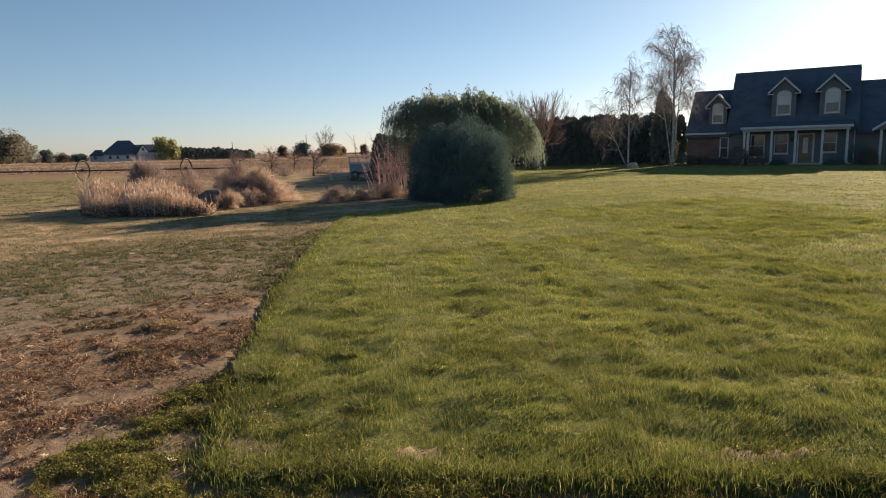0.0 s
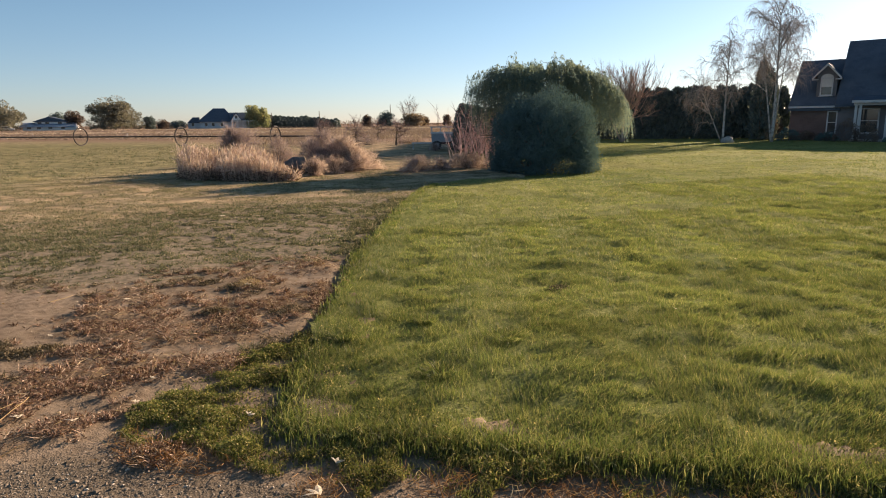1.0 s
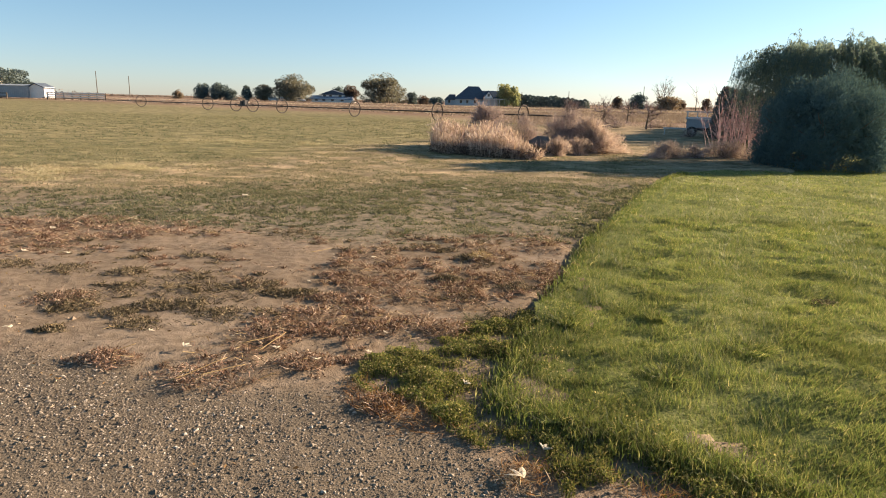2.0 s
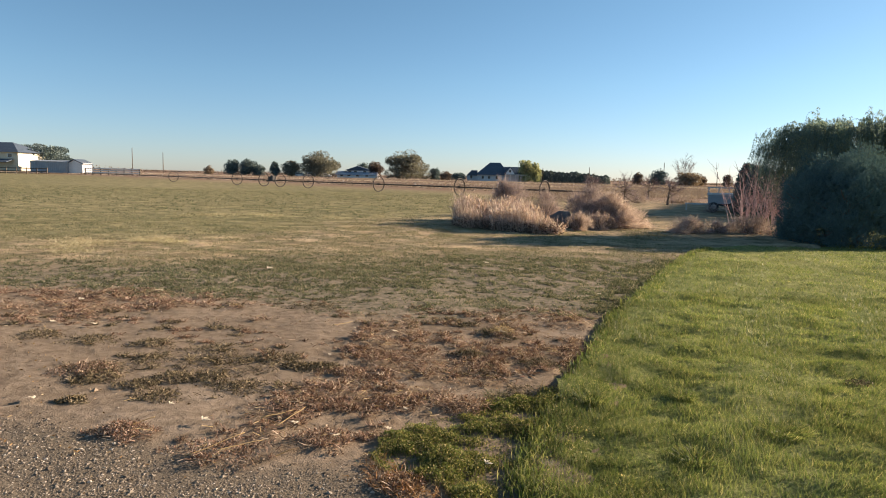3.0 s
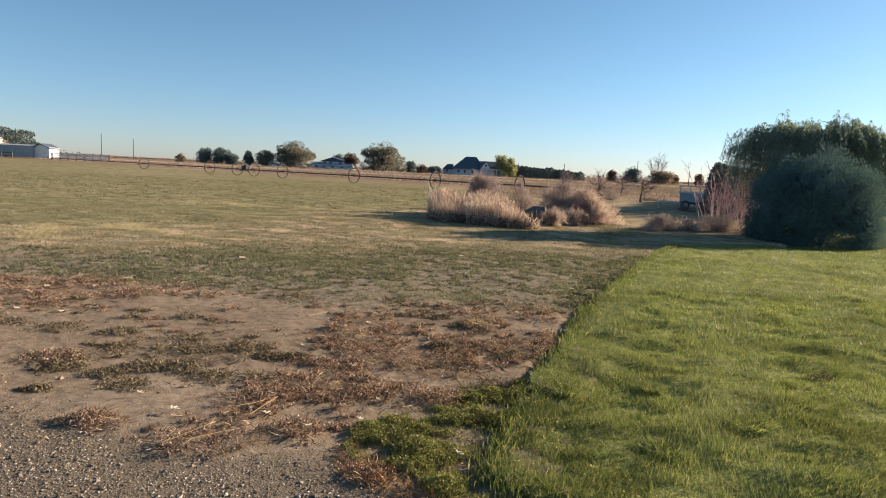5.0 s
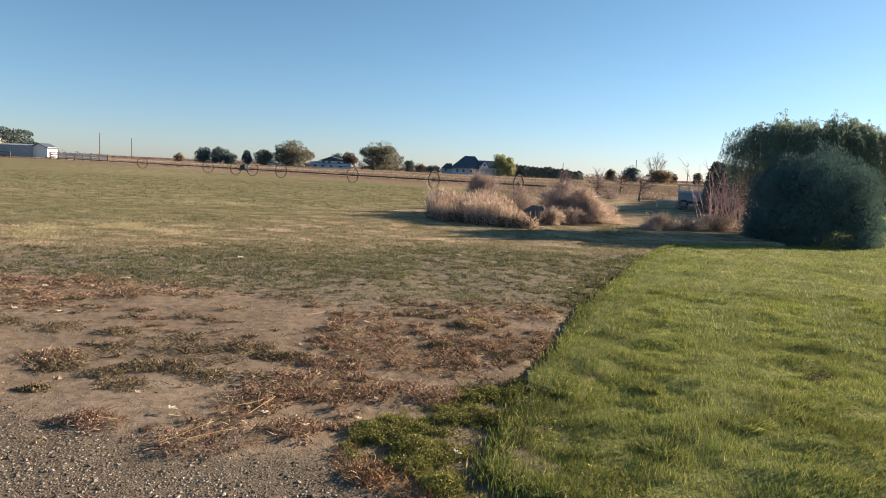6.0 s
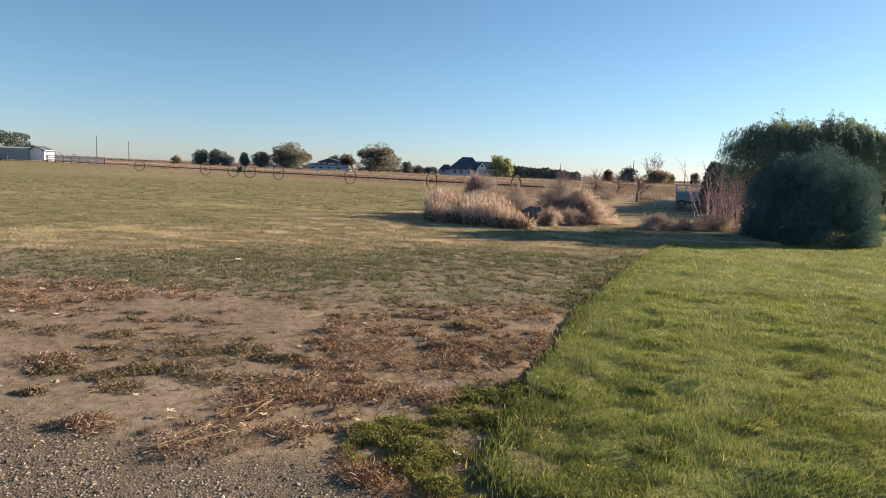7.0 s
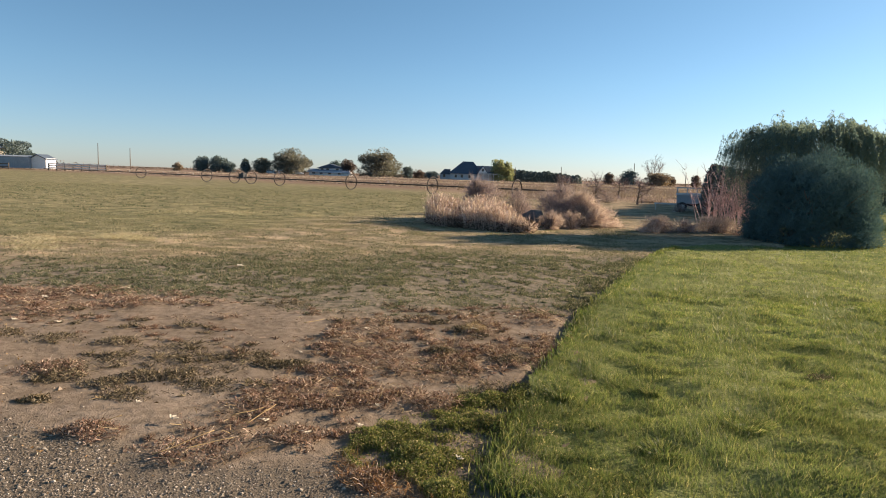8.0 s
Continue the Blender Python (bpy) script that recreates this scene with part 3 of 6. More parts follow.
def lawn_material():
    m, nt, bsdf, link = nodes_of("lawn_turf")
    n1, n2, n3 = noise_node(nt, 0.22, 4), noise_node(nt, 2.2, 5), noise_node(nt, 45.0, 4)
    broad = ramp(nt, n1.outputs["Fac"], [(0.3, (0.165, 0.20, 0.08)), (0.55, (0.235, 0.25, 0.108)), (0.75, (0.31, 0.30, 0.14))])
    mid = ramp(nt, n2.outputs["Fac"], [(0.3, (0.72, 0.76, 0.70)), (0.65, (1.12, 1.1, 1.05))])
    fine = ramp(nt, n3.outputs["Fac"], [(0.3, (0.55, 0.58, 0.5)), (0.65, (1.2, 1.18, 1.1))])
    col = mixc(nt, 1.0, mixc(nt, 1.0, broad, mid, "MULTIPLY"), fine, "MULTIPLY")
    link(col, bsdf.inputs["Base Color"])
    bsdf.inputs["Roughness"].default_value = 0.9
    bsdf.inputs["Specular IOR Level"].default_value = 0.02
    bump_to(nt, math_node(nt, "ADD", n3.outputs["Fac"], n2.outputs["Fac"]), bsdf, 0.8, 0.05)
    return m


def in_lawn(x, y):
    wx, wy = (fbm(x, y, 0.35, 41, 2) - 0.5) * 0.22, (fbm(x, y, 0.35, 43, 2) - 0.5) * 0.22
    return inside(x + wx, y + wy, LAWN)


def build_lawn():
    s = sheet(spread(0.0, 15.0, 0.09, 140, 1.1), spread(1.2, 20.0, 0.09, 80, 1.1), lawn_height, in_lawn)
    whole("lawn", s, lawn_material(), "mown green lawn with drier patches", "lawn", kind="structure", smooth=True)


def scatter(n, x0, x1, y0, y1):
    return RNG.uniform(x0, x1, n), RNG.uniform(y0, y1, n)


def blade_field(s, x, y, z, height, width, lean=0.5, segs=2, comb=None):
    """Upright blades with a random lean, some bent over; comb lays them over one way."""
    n = len(x)
    ang = RNG.uniform(0, 2 * np.pi, n)
    out = RNG.uniform(0.1, 1.0, n) * lean * height
    base = np.stack([x, y, z], 1)
    tip = base + np.stack([np.cos(ang) * out, np.sin(ang) * out, height * RNG.uniform(0.7, 1.05, n)], 1)
    if comb is not None:
        tip[:, :2] += comb
    bend = np.stack([-np.cos(ang) * out * 0.25, -np.sin(ang) * out * 0.25, height * 0.12], 1)
    s.blades(base, tip, width, bend, segs)


def build_lawn_grass():
    s = Soup()
    for y0, y1, x0, x1, density, tall, wide, segs in ((1.2, 4.3, 0.0, 7.5, 11000, 0.042, 0.0036, 1), (1.2, 6.5, 7.5, 9.5, 2800, 0.052, 0.006, 1), (4.3, 6.5, 0.2, 8.5, 8200, 0.042, 0.0040, 1), (6.5, 9.5, 0.8, 14, 3300, 0.047, 0.006, 1),
                                                       (9.5, 14.0, 1.8, 17, 850, 0.044, 0.009, 1), (14.0, 19.0, 3.5, 24, 360, 0.040, 0.014, 1),
                                                       (14.0, 19.0, 24, 52, 110, 0.045, 0.018, 1), (19.0, 34.0, 8, 52, 90, 0.045, 0.022, 1), (34.0, 52.0, 14, 46, 50, 0.05, 0.035, 1),
                                                       (0.0, 14.0, 9.5, 16, 1100, 0.047, 0.009, 1), (0.0, 14.0, 16, 26, 300, 0.045, 0.013, 1), (0.0, 14.0, 26, 55, 70, 0.045, 0.02, 1)):
        x, y = scatter(int(density * (x1 - x0) * (y1 - y0)), x0, x1, y0, y1)
        ok = in_lawn(x, y)
        x, y = x[ok], y[ok]
        tuft = fbm(x, y, 0.17, 51, 3)
        thick = RNG.random(len(x)) < 0.6 + 1.1 * (tuft - 0.2)
        x, y, tuft = x[thick], y[thick], tuft[thick]
        h = tall * (0.22 + 1.6 * tuft) * RNG.uniform(0.6, 1.3, len(x)) * (1 + 0.5 * (fbm(x, y, 0.9, 53) - 0.5))
        # the mower has laid the grass to and fro in strips along the lawn's edge
        strip = np.tanh(4 * np.sin(2 * np.pi * (0.93 * x - 0.37 * y + 0.25 * fbm(x, y, 3.0, 55, 2)) / 1.3)) * h * 0.42
        blade_field(s, x, y, lawn_height(x, y) - 0.005, h, wide * RNG.uniform(0.7, 1.3, len(x)), 0.75, segs, np.stack([0.37 * strip, 0.93 * strip], 1))
    # the taller fringe along the edge of the bare strip, and the long rank grass over the gravel
    for (ax, ay), (bx, by) in zip(LAWN[:12], LAWN[1:13]):
        n = int(1500 * math.hypot(bx - ax, by - ay) / (1 + 0.06 * ay))
        k, off = RNG.random(n), RNG.normal(0.03, 0.06, n)
        x, y = ax + (bx - ax) * k + off, ay + (by - ay) * k + RNG.normal(0, 0.05, n)
        blade_field(s, x, y, np.full(n, 0.0), RNG.uniform(0.04, 0.11, n), 0.004 + 0.0006 * y, 0.7)
    for (ax, ay), (bx, by) in zip(LAWN[-8:], LAWN[-7:] + LAWN[:1]):
        n = int(4200 * math.hypot(bx - ax, by - ay))
        k = RNG.random(n)
        x, y = ax + (bx - ax) * k + RNG.normal(0.02, 0.05, n), ay + (by - ay) * k + RNG.normal(0.06, 0.08, n)
        ok = (x < 7) & (y > 0)
        blade_field(s, x[ok], y[ok], np.full(ok.sum(), 0.0), RNG.uniform(0.045, 0.125, ok.sum()), 0.0034, 0.7)
    whole("lawn_grass", s, M_GRASS, "short green lawn grass with straw-coloured blades", "grass", kind="stuff")


def build_low_weeds():
    """The leafy weeds on the lawn's outer corner and along the gravel."""
    s = Soup()
    x, y = scatter(620000, -0.8, 4.6, 0.4, 5.2)
    wob = (fbm(x, y, 0.25, 61, 3) - 0.5) * 0.5
    mound = fbm(x, y, 0.2, 65, 3)
    ok = inside(x + wob, y + wob, WEEDS) & (RNG.random(len(x)) < step(0.34, 0.52, mound) * 0.85 + 0.10)
    ok &= ~in_lawn(x, y) | (RNG.random(len(x)) < 0.12)
    x, y, mound = x[ok], y[ok], mound[ok]
    top = 0.010 + 0.20 * np.maximum(mound - 0.38, 0)
    at = np.stack([x, y, lay(x, y) + top * RNG.uniform(0.25, 1.0, len(x)) ** 0.6], 1)
    way = np.stack([RNG.normal(size=len(x)), RNG.normal(size=len(x)), RNG.uniform(0.1, 0.9, len(x))], 1)
    s.leaves(at, way, RNG.uniform(0.008, 0.019, len(x)), RNG.uniform(0.006, 0.012, len(x)))
    k = RNG.random(len(x)) < 0.4
    blade_field(s, x[k], y[k], np.zeros(k.sum()), (0.025 + 0.08 * mound[k]) * RNG.uniform(0.5, 1.1, k.sum()), 0.0032, 0.8)
    whole("low_weeds", s, M_CLOVER, "low leafy green weeds beside the gravel", "weeds", kind="stuff")


def litter(s, x, y, z, length, width, rise=0.35, segs=2):
    """Broken stalks lying any way, some standing."""
    n = len(x)
    ang = RNG.uniform(0, 2 * np.pi, n)
    up = np.abs(RNG.normal(0, rise, n))
    d = np.stack([np.cos(ang), np.sin(ang), up], 1)
    base = np.stack([x, y, z], 1)
    bend = RNG.normal(0, 0.18, (n, 3)) * length[:, None]
    bend[:, 2] = np.abs(bend[:, 2])
    s.blades(base, base + d * length[:, None], width, bend, segs)


def weed_mat(name, cover, mat, box, count, label, heap=0.35):
    """A tangle of thin stems over a mat's cover, with small curled leaves down in it."""
    s = Soup()
    x, y = scatter(count, *box)
    c = cover(x, y)
    ok = (RNG.random(len(x)) < c) & ~in_lawn(x, y)
    x, y, c = x[ok], y[ok], c[ok]
    hump = (np.maximum(fbm(x, y, 0.24, 71, 3) - 0.40, 0) + 1.3 * np.maximum(vnoise(x, y, 0.10, 72) - 0.55, 0) * vnoise(x, y, 0.4, 74)) * heap
    z = lay(x, y) + hump * c * RNG.random(len(x))
    k = RNG.random(len(x)) < 0.5
    grow = 0.75 + 0.07 * y
    litter(s, x[k], y[k], z[k], RNG.uniform(0.025, 0.10, k.sum()), RNG.uniform(0.0022, 0.0048, k.sum()) * grow[k], 0.25)
    k = ~k
    way = RNG.normal(size=(k.sum(), 3)) * (1, 1, 0.6) + (0, 0, 0.25)
    s.leaves(np.stack([x, y, z * 0.9 + 0.004], 1)[k], way, RNG.uniform(0.010, 0.030, k.sum()) * grow[k], RNG.uniform(0.003, 0.008, k.sum()) * grow[k])
    whole(name, s, mat, label, "weeds", kind="stuff")


def rosettes(s, x, y, size, stems, mound=0.42, wide=0.055, segs=2):
    """Low withered plants: stems that fan out from a root, arch up and curl down again."""
    n = len(x)
    ang = RNG.uniform(0, 2 * np.pi, (n, stems))
    rise = RNG.uniform(0.0, 1.0, (n, stems))
    reach = size[:, None] * RNG.uniform(0.45, 1.15, (n, stems)) * (1 - 0.45 * rise)
    tall = size[:, None] * mound * rise * RNG.uniform(0.6, 1.2, (n, stems))
    out = np.stack([np.cos(ang), np.sin(ang)], -1)
    root = np.zeros((n, stems, 3))
    root[..., :2] = np.stack([x, y], 1)[:, None] + out * (0.22 * reach)[..., None] + RNG.normal(0, 0.12, (n, stems, 2)) * size[:, None, None]
    root[..., 2] = (lay(x, y) - 0.002)[:, None] + 0.25 * tall
    tip = root.copy()
    tip[..., :2] += out * (0.8 * reach)[..., None]
    tip[..., 2] += 0.7 * tall
    bend = RNG.normal(0, 0.15, (n, stems, 3)) * size[:, None, None]
    bend[..., 2] = tall * 0.6 + 0.003
    stem = np.broadcast_to(size[:, None] * wide * RNG.uniform(0.6, 1.4, (n, stems)) + 0.0006, (n, stems))
    s.blades(root.reshape(-1, 3), tip.reshape(-1, 3), stem.ravel(), bend.reshape(-1, 3), segs)


def build_dead_weeds():
    weed_mat("dead_weeds", dead_cover, M_DEAD, (-8.5, 1.6, 3.2, 9.0), 140000, "matted reddish-brown dead weeds on bare soil")
    weed_mat("weed_patches", lambda x, y: mat_cover(x, y, DARK_MATS), M_DARKWEED, (-3.8, -1.3, 4.3, 6.3), 16000, "dark grey-brown weed mats on bare soil", 0.3)
    # withered plants, close together in the mats and apart from one another on the soil, each throwing its own shade
    for name, cover, mat, count, low, high, label in (
            ("withered_weeds", dead_cover, M_DEAD, 15000, 0.03, 0.085, "curled reddish-brown withered weeds on bare soil"),
            ("dark_withered_weeds", lambda x, y: mat_cover(x, y, DARK_MATS), M_DARKWEED, 9000, 0.035, 0.10, "flat grey-green and brown withered weeds on bare soil")):
        s = Soup()
        x, y = scatter(count, -8.5, 1.6, 3.3, 8.6)
        close = vnoise(x, y, 0.16, 76) > 0.47
        ok = (RNG.random(count) < cover(x, y) * 0.75) & close & ~in_lawn(x + 0.05, y)
        rosettes(s, x[ok], y[ok], RNG.uniform(low, high, ok.sum()) * (0.8 + 0.05 * y[ok]), 20, 0.45, 0.075)
        whole(name, s, mat, label, "weeds", kind="stuff")
    s, dark = Soup(), Soup()
    cx, cy = scatter(900, -8.2, 1.3, 4.2, 8.3)
    ok = (cy > np.interp(cx, GRAVEL_X, GRAVEL_Y) + 0.45) & ~in_lawn(cx + 0.1, cy) & (vnoise(cx, cy, 0.8, 77) > 0.42)
    ok &= RNG.random(len(cx)) < 0.2 + 0.8 * step(4.8, 6.0, cy + 0.2 * cx)
    cx, cy = cx[ok], cy[ok]
    r = np.clip(RNG.lognormal(-2.75, 0.45, len(cx)), 0.025, 0.15)
    pick = RNG.random(len(cx)) < 0.55
    for to, k in ((dark, pick), (s, ~pick)):
        for shift in range(3):
            rosettes(to, cx[k] + shift * RNG.normal(0, 0.6, k.sum()) * r[k], cy[k] + shift * RNG.normal(0, 0.25, k.sum()) * r[k], r[k] * (1 - 0.2 * shift), 26, 0.36)
    whole("small_weeds", s, M_DEAD, "small reddish-brown weed clumps dotted over bare soil", "weeds", kind="stuff")
    whole("small_dark_weeds", dark, M_DARKWEED, "small flat dark weed clumps dotted over bare soil", "weeds", kind="stuff")
    # the dry strip between gravel and lawn, heaped in places
    s = Soup()
    x, y = scatter(90000, -0.7, 5.0, -0.2, 3.7)
    off = y - np.interp(x, GRAVEL_X, GRAVEL_Y)
    ok = (np.abs(off - 0.05) < 0.20 * RNG.random(len(x)) + 0.02) & (RNG.random(len(x)) < step(0.35, 0.62, fbm(x, y, 0.4, 73, 2)) * 0.8 + 0.05)
    for px, py, rx, ry in ((0.34, 2.68, 0.17, 0.16), (0.95, 2.5, 0.2, 0.1), (-0.38, 3.28, 0.13, 0.12), (-0.25, 3.18, 0.09, 0.05), (1.9, 1.9, 0.3, 0.1), (2.9, 1.3, 0.3, 0.1)):
        ok |= (np.hypot((x - px) / rx, (y - py) / ry) + 0.5 * (fbm(x, y, 0.12, 75, 2) - 0.5) < RNG.uniform(0.4, 1.1, len(x)))
    x, y = x[ok], y[ok]
    litter(s, x, y, lay(x, y) + 0.05 * RNG.random(len(x)) * fbm(x, y, 0.2, 79, 2), RNG.uniform(0.03, 0.09, len(x)), RNG.uniform(0.002, 0.0045, len(x)), 0.5)
    whole("edge_litter", s, M_RUSTLITTER, "dry orange-brown stalks between gravel and lawn", "weeds", kind="stuff")
    s = Soup()
    x, y = scatter(11000, -8.0, 1.5, 3.3, 8.6)
    c = dead_cover(x, y)
    ok = (RNG.random(len(x)) < c * 0.55 + 0.010) & ~in_lawn(x, y)
    x, y = x[ok], y[ok]
    litter(s, x, y, lay(x, y) + 0.012 + 0.035 * RNG.random(len(x)), RNG.uniform(0.03, 0.12, len(x)), RNG.uniform(0.002, 0.004, len(x)), 0.25)
    whole("straw_litter", s, M_STRAW, "scattered straw and broken dry stalks", "straw", kind="stuff")


def build_strip_grass():
    """The dull green strip, the dry grass behind it and the hay field."""
    s = Soup()
    x, y = scatter(170000, -14, 4.6, 6.8, 16.5)
    _, green, dry, field, _ = zones(x, y)
    clump = fbm(x, y, 0.17, 81, 3) * 0.75 + fbm(x, y, 2.0, 85, 2) * 0.25 + 0.02
    ok = (RNG.random(len(x)) < green * step(0.45, 0.56, clump)) & ~in_lawn(x, y)
    x, y, clump = x[ok], y[ok], clump[ok]
    blade_field(s, x, y, lay(x, y), RNG.uniform(0.4, 1.1, len(x)) * (0.015 + 0.18 * (clump - 0.44)), 0.0028 + 0.0006 * y, 1.1, 1)
    x, y = scatter(70000, -12, 4.6, 6.8, 14.0)
    _, green, dry, field, _ = zones(x, y)
    thick = fbm(x, y, 0.17, 81, 3) * 0.7 + fbm(x, y, 2.0, 85, 2) * 0.3
    ok = (RNG.random(len(x)) < green * step(0.42, 0.56, thick) * 0.72) & ~in_lawn(x + 0.05, y)
    x, y = x[ok], y[ok]
    rosettes(s, x, y, RNG.uniform(0.018, 0.052, len(x)) * (0.75 + 0.045 * y), 10, 0.8, 0.24, 1)
    # a denser green band beside the lawn's edge
    k = RNG.random(2600)
    y = 7.8 + 5.4 * k
    x = np.interp(y, [p[1] for p in LAWN[:12]], [p[0] for p in LAWN[:12]]) - 0.06 - np.abs(RNG.normal(0, 0.33, 2600))
    ok = (fbm(x, y, 0.3, 88, 3) > 0.44) & ~in_lawn(x, y)
    rosettes(s, x[ok], y[ok], RNG.uniform(0.04, 0.09, ok.sum()), 12, 0.75, 0.2, 1)
    whole("strip_grass", s, M_DULL, "patchy dull green grass on dry soil", "grass", kind="stuff")
    s = Soup()
    for n, y0, y1, x0, x1, wide, tall in ((190000, 9.5, 22, -22, 6, 0.011, 0.045), (110000, 22, 60, -60, 8, 0.026, 0.06)):
        x, y = scatter(n, x0, x1, y0, y1)
        _, green, dry, field, crop = zones(x, y)
        clump = fbm(x, y * 1.2, 0.55, 83, 4)
        ok = (RNG.random(len(x)) < np.clip(dry + field, 0, 1) * step(0.41, 0.58, clump)) & ~in_lawn(x, y) & (crop < 0.5)
        x, y = x[ok], y[ok]
        blade_field(s, x, y, lay(x, y), RNG.uniform(0.4, 1.2, len(x)) * tall, wide, 1.0, 1)
    whole("field_grass", s, M_FIELD, "dry yellow-green stubble of the hay field", "grass", kind="stuff")
    # thin windrows of straw left lying on the field
    s = Soup()
    for ax, ay, bx, by, w, n in WINDROWS:
        k = RNG.random(n)
        x = ax + (bx - ax) * k + RNG.normal(0, w, n)
        y = ay + (by - ay) * k + RNG.normal(0, w, n)
        ok = fbm(x, y, 0.8, 89, 3) > 0.45
        x, y = x[ok], y[ok]
        litter(s, x, y, lay(x, y) + 0.01 + 0.03 * RNG.random(len(x)), RNG.uniform(0.03, 0.09, len(x)), 0.002 + 0.0004 * y, 0.6, 1)
    whole("straw_windrows", s, M_WINDROW, "thin windrows of pale straw on the hay field", "straw", kind="stuff")
    # darker tufts that stand out of the mown field
    s = Soup()
    for n, y0, y1, x0, x1, tall, wide in ((5200, 8, 14, -14, 4, 0.05, 0.008), (6500, 14, 24, -24, 6, 0.06, 0.012), (6500, 24, 55, -52, 2, 0.09, 0.03)):
        x, y = scatter(n, x0, x1, y0, y1)
        _, green, dry, field, crop = zones(x, y)
        ok = ~in_lawn(x, y) & (crop < 0.4) & (RNG.random(n) < 0.2 + 0.9 * step(0.42, 0.6, fbm(x, y * 1.5, 1.8, 87, 3)))
        x, y = np.repeat(x[ok], 9), np.repeat(y[ok], 9)
        x, y = x + RNG.normal(0, tall * 1.1, len(x)), y + RNG.normal(0, tall * 0.7, len(x))
        blade_field(s, x, y, lay(x, y), RNG.uniform(0.4, 1.1, len(x)) * tall, wide, 1.0, 1)
    whole("field_tufts", s, M_DULL, "darker olive tufts scattered over the mown field", "grass", kind="stuff")


def build_gravel():
    s = Soup()
    octa = np.array([(1, 0, -0.3), (-1, 0, -0.3), (0, 1, -0.3), (0, -1, -0.3), (0.1, 0.05, 0.9)], float)
    tri = np.array([(0, 2, 4), (2, 1, 4), (1, 3, 4), (3, 0, 4)])
    x, y = scatter(150000, -5.2, 3.0, 1.7, 4.3)
    off = np.interp(x, GRAVEL_X, GRAVEL_Y) - y
    ok = RNG.random(len(x)) < step(-0.25, 0.2, off) * (0.3 + 0.9 * fbm(x, y, 0.5, 91, 3)) + 0.006
    ok &= ~in_lawn(x, y)
    x, y = x[ok], y[ok]
    n = len(x)
    r = np.clip(RNG.lognormal(-5.4, 0.5, n), 0.0028, 0.018)
    shape = octa[None] * RNG.uniform(0.65, 1.2, (n, 5, 1)) + RNG.normal(0, 0.16, (n, 5, 3))
    shape[..., 2] *= 0.42
    a = RNG.uniform(0, 6.28, n)
    rx = shape[..., 0] * np.cos(a)[:, None] - shape[..., 1] * np.sin(a)[:, None]
    ry = shape[..., 0] * np.sin(a)[:, None] + shape[..., 1] * np.cos(a)[:, None]
    v = np.stack([rx, ry, shape[..., 2]], -1) * r[:, None, None] + np.stack([x, y, lay(x, y) + r * 0.25], 1)[:, None]
    s.add(v, (np.arange(n)[:, None, None] * 5 + tri[None]).reshape(-1, 3))
    x, y = scatter(14000, -6.0, 5.0, -3.5, 1.7)
    ok = y < np.interp(x, GRAVEL_X, GRAVEL_Y)
    x, y = x[ok], y[ok]
    n = len(x)
    r = np.clip(RNG.lognormal(-5.1, 0.45, n), 0.004, 0.018)
    v = (octa[None] * RNG.uniform(0.65, 1.2, (n, 5, 1)) * (1, 1, 0.45)) * r[:, None, None] + np.stack([x, y, lay(x, y) + r * 0.25], 1)[:, None]
    s.add(v, (np.arange(n)[:, None, None] * 5 + tri[None]).reshape(-1, 3))
    whole("gravel", s, M_STONE, "loose grey-brown gravel on the drive's edge", "gravel", kind="stuff")


def build_soil_crumbs():
    """Clods and crumbs on the bare strip, and bits of leaf among them."""
    s = Soup()
    octa = np.array([(1, 0, 0), (-1, 0, 0), (0, 1, 0), (0, -1, 0), (0, 0, 1)], float)
    tri = np.array([(0, 2, 4), (2, 1, 4), (1, 3, 4), (3, 0, 4)])
    x, y = scatter(20000, -9, 2.6, 3.4, 13)
    ok = ~in_lawn(x, y) & (y > np.interp(x, GRAVEL_X, GRAVEL_Y)) & (RNG.random(len(x)) < step(0.4, 0.68, fbm(x, y, 0.6, 95, 3)))
    x, y = x[ok], y[ok]
    n = len(x)
    r = np.clip(RNG.lognormal(-5.1, 0.5, n), 0.003, 0.025)
    v = octa[None] * RNG.uniform(0.6, 1.3, (n, 5, 1)) + RNG.normal(0, 0.12, (n, 5, 3))
    v[..., 2] *= 0.75
    v = v * r[:, None, None] + np.stack([x, y, lay(x, y)], 1)[:, None]
    s.add(v, (np.arange(n)[:, None, None] * 5 + tri[None]).reshape(-1, 3))
    whole("soil_crumbs", s, M_CLOD, "small clods and crumbs of dry soil", "soil", kind="stuff")
    s = Soup()
    x, y = scatter(9000, -10, 3.2, 2.2, 14)
    ok = ~in_lawn(x, y) & (RNG.random(len(x)) < 0.15 + 0.75 * step(0.45, 0.65, fbm(x, y, 0.8, 97, 3)))
    x, y = x[ok], y[ok]
    n = len(x)
    way = np.stack([RNG.normal(size=n), RNG.normal(size=n), RNG.normal(0, 0.35, n)], 1)
    s.leaves(np.stack([x, y, lay(x, y) + 0.012], 1), way, RNG.uniform(0.010, 0.035, n), RNG.uniform(0.006, 0.015, n))
    whole("leaf_bits", s, M_LEAFBIT, "small curled bits of dry leaf", "leaf litter", kind="stuff")


build_ground()
build_lawn()
build_lawn_grass()
build_low_weeds()
build_dead_weeds()
build_strip_grass()
build_soil_crumbs()
build_gravel()

# ---------------------------------------------------------------- plants
def unit(n):
    d = RNG.normal(size=(n, 3))
    return d / np.linalg.norm(d, axis=1, keepdims=True)


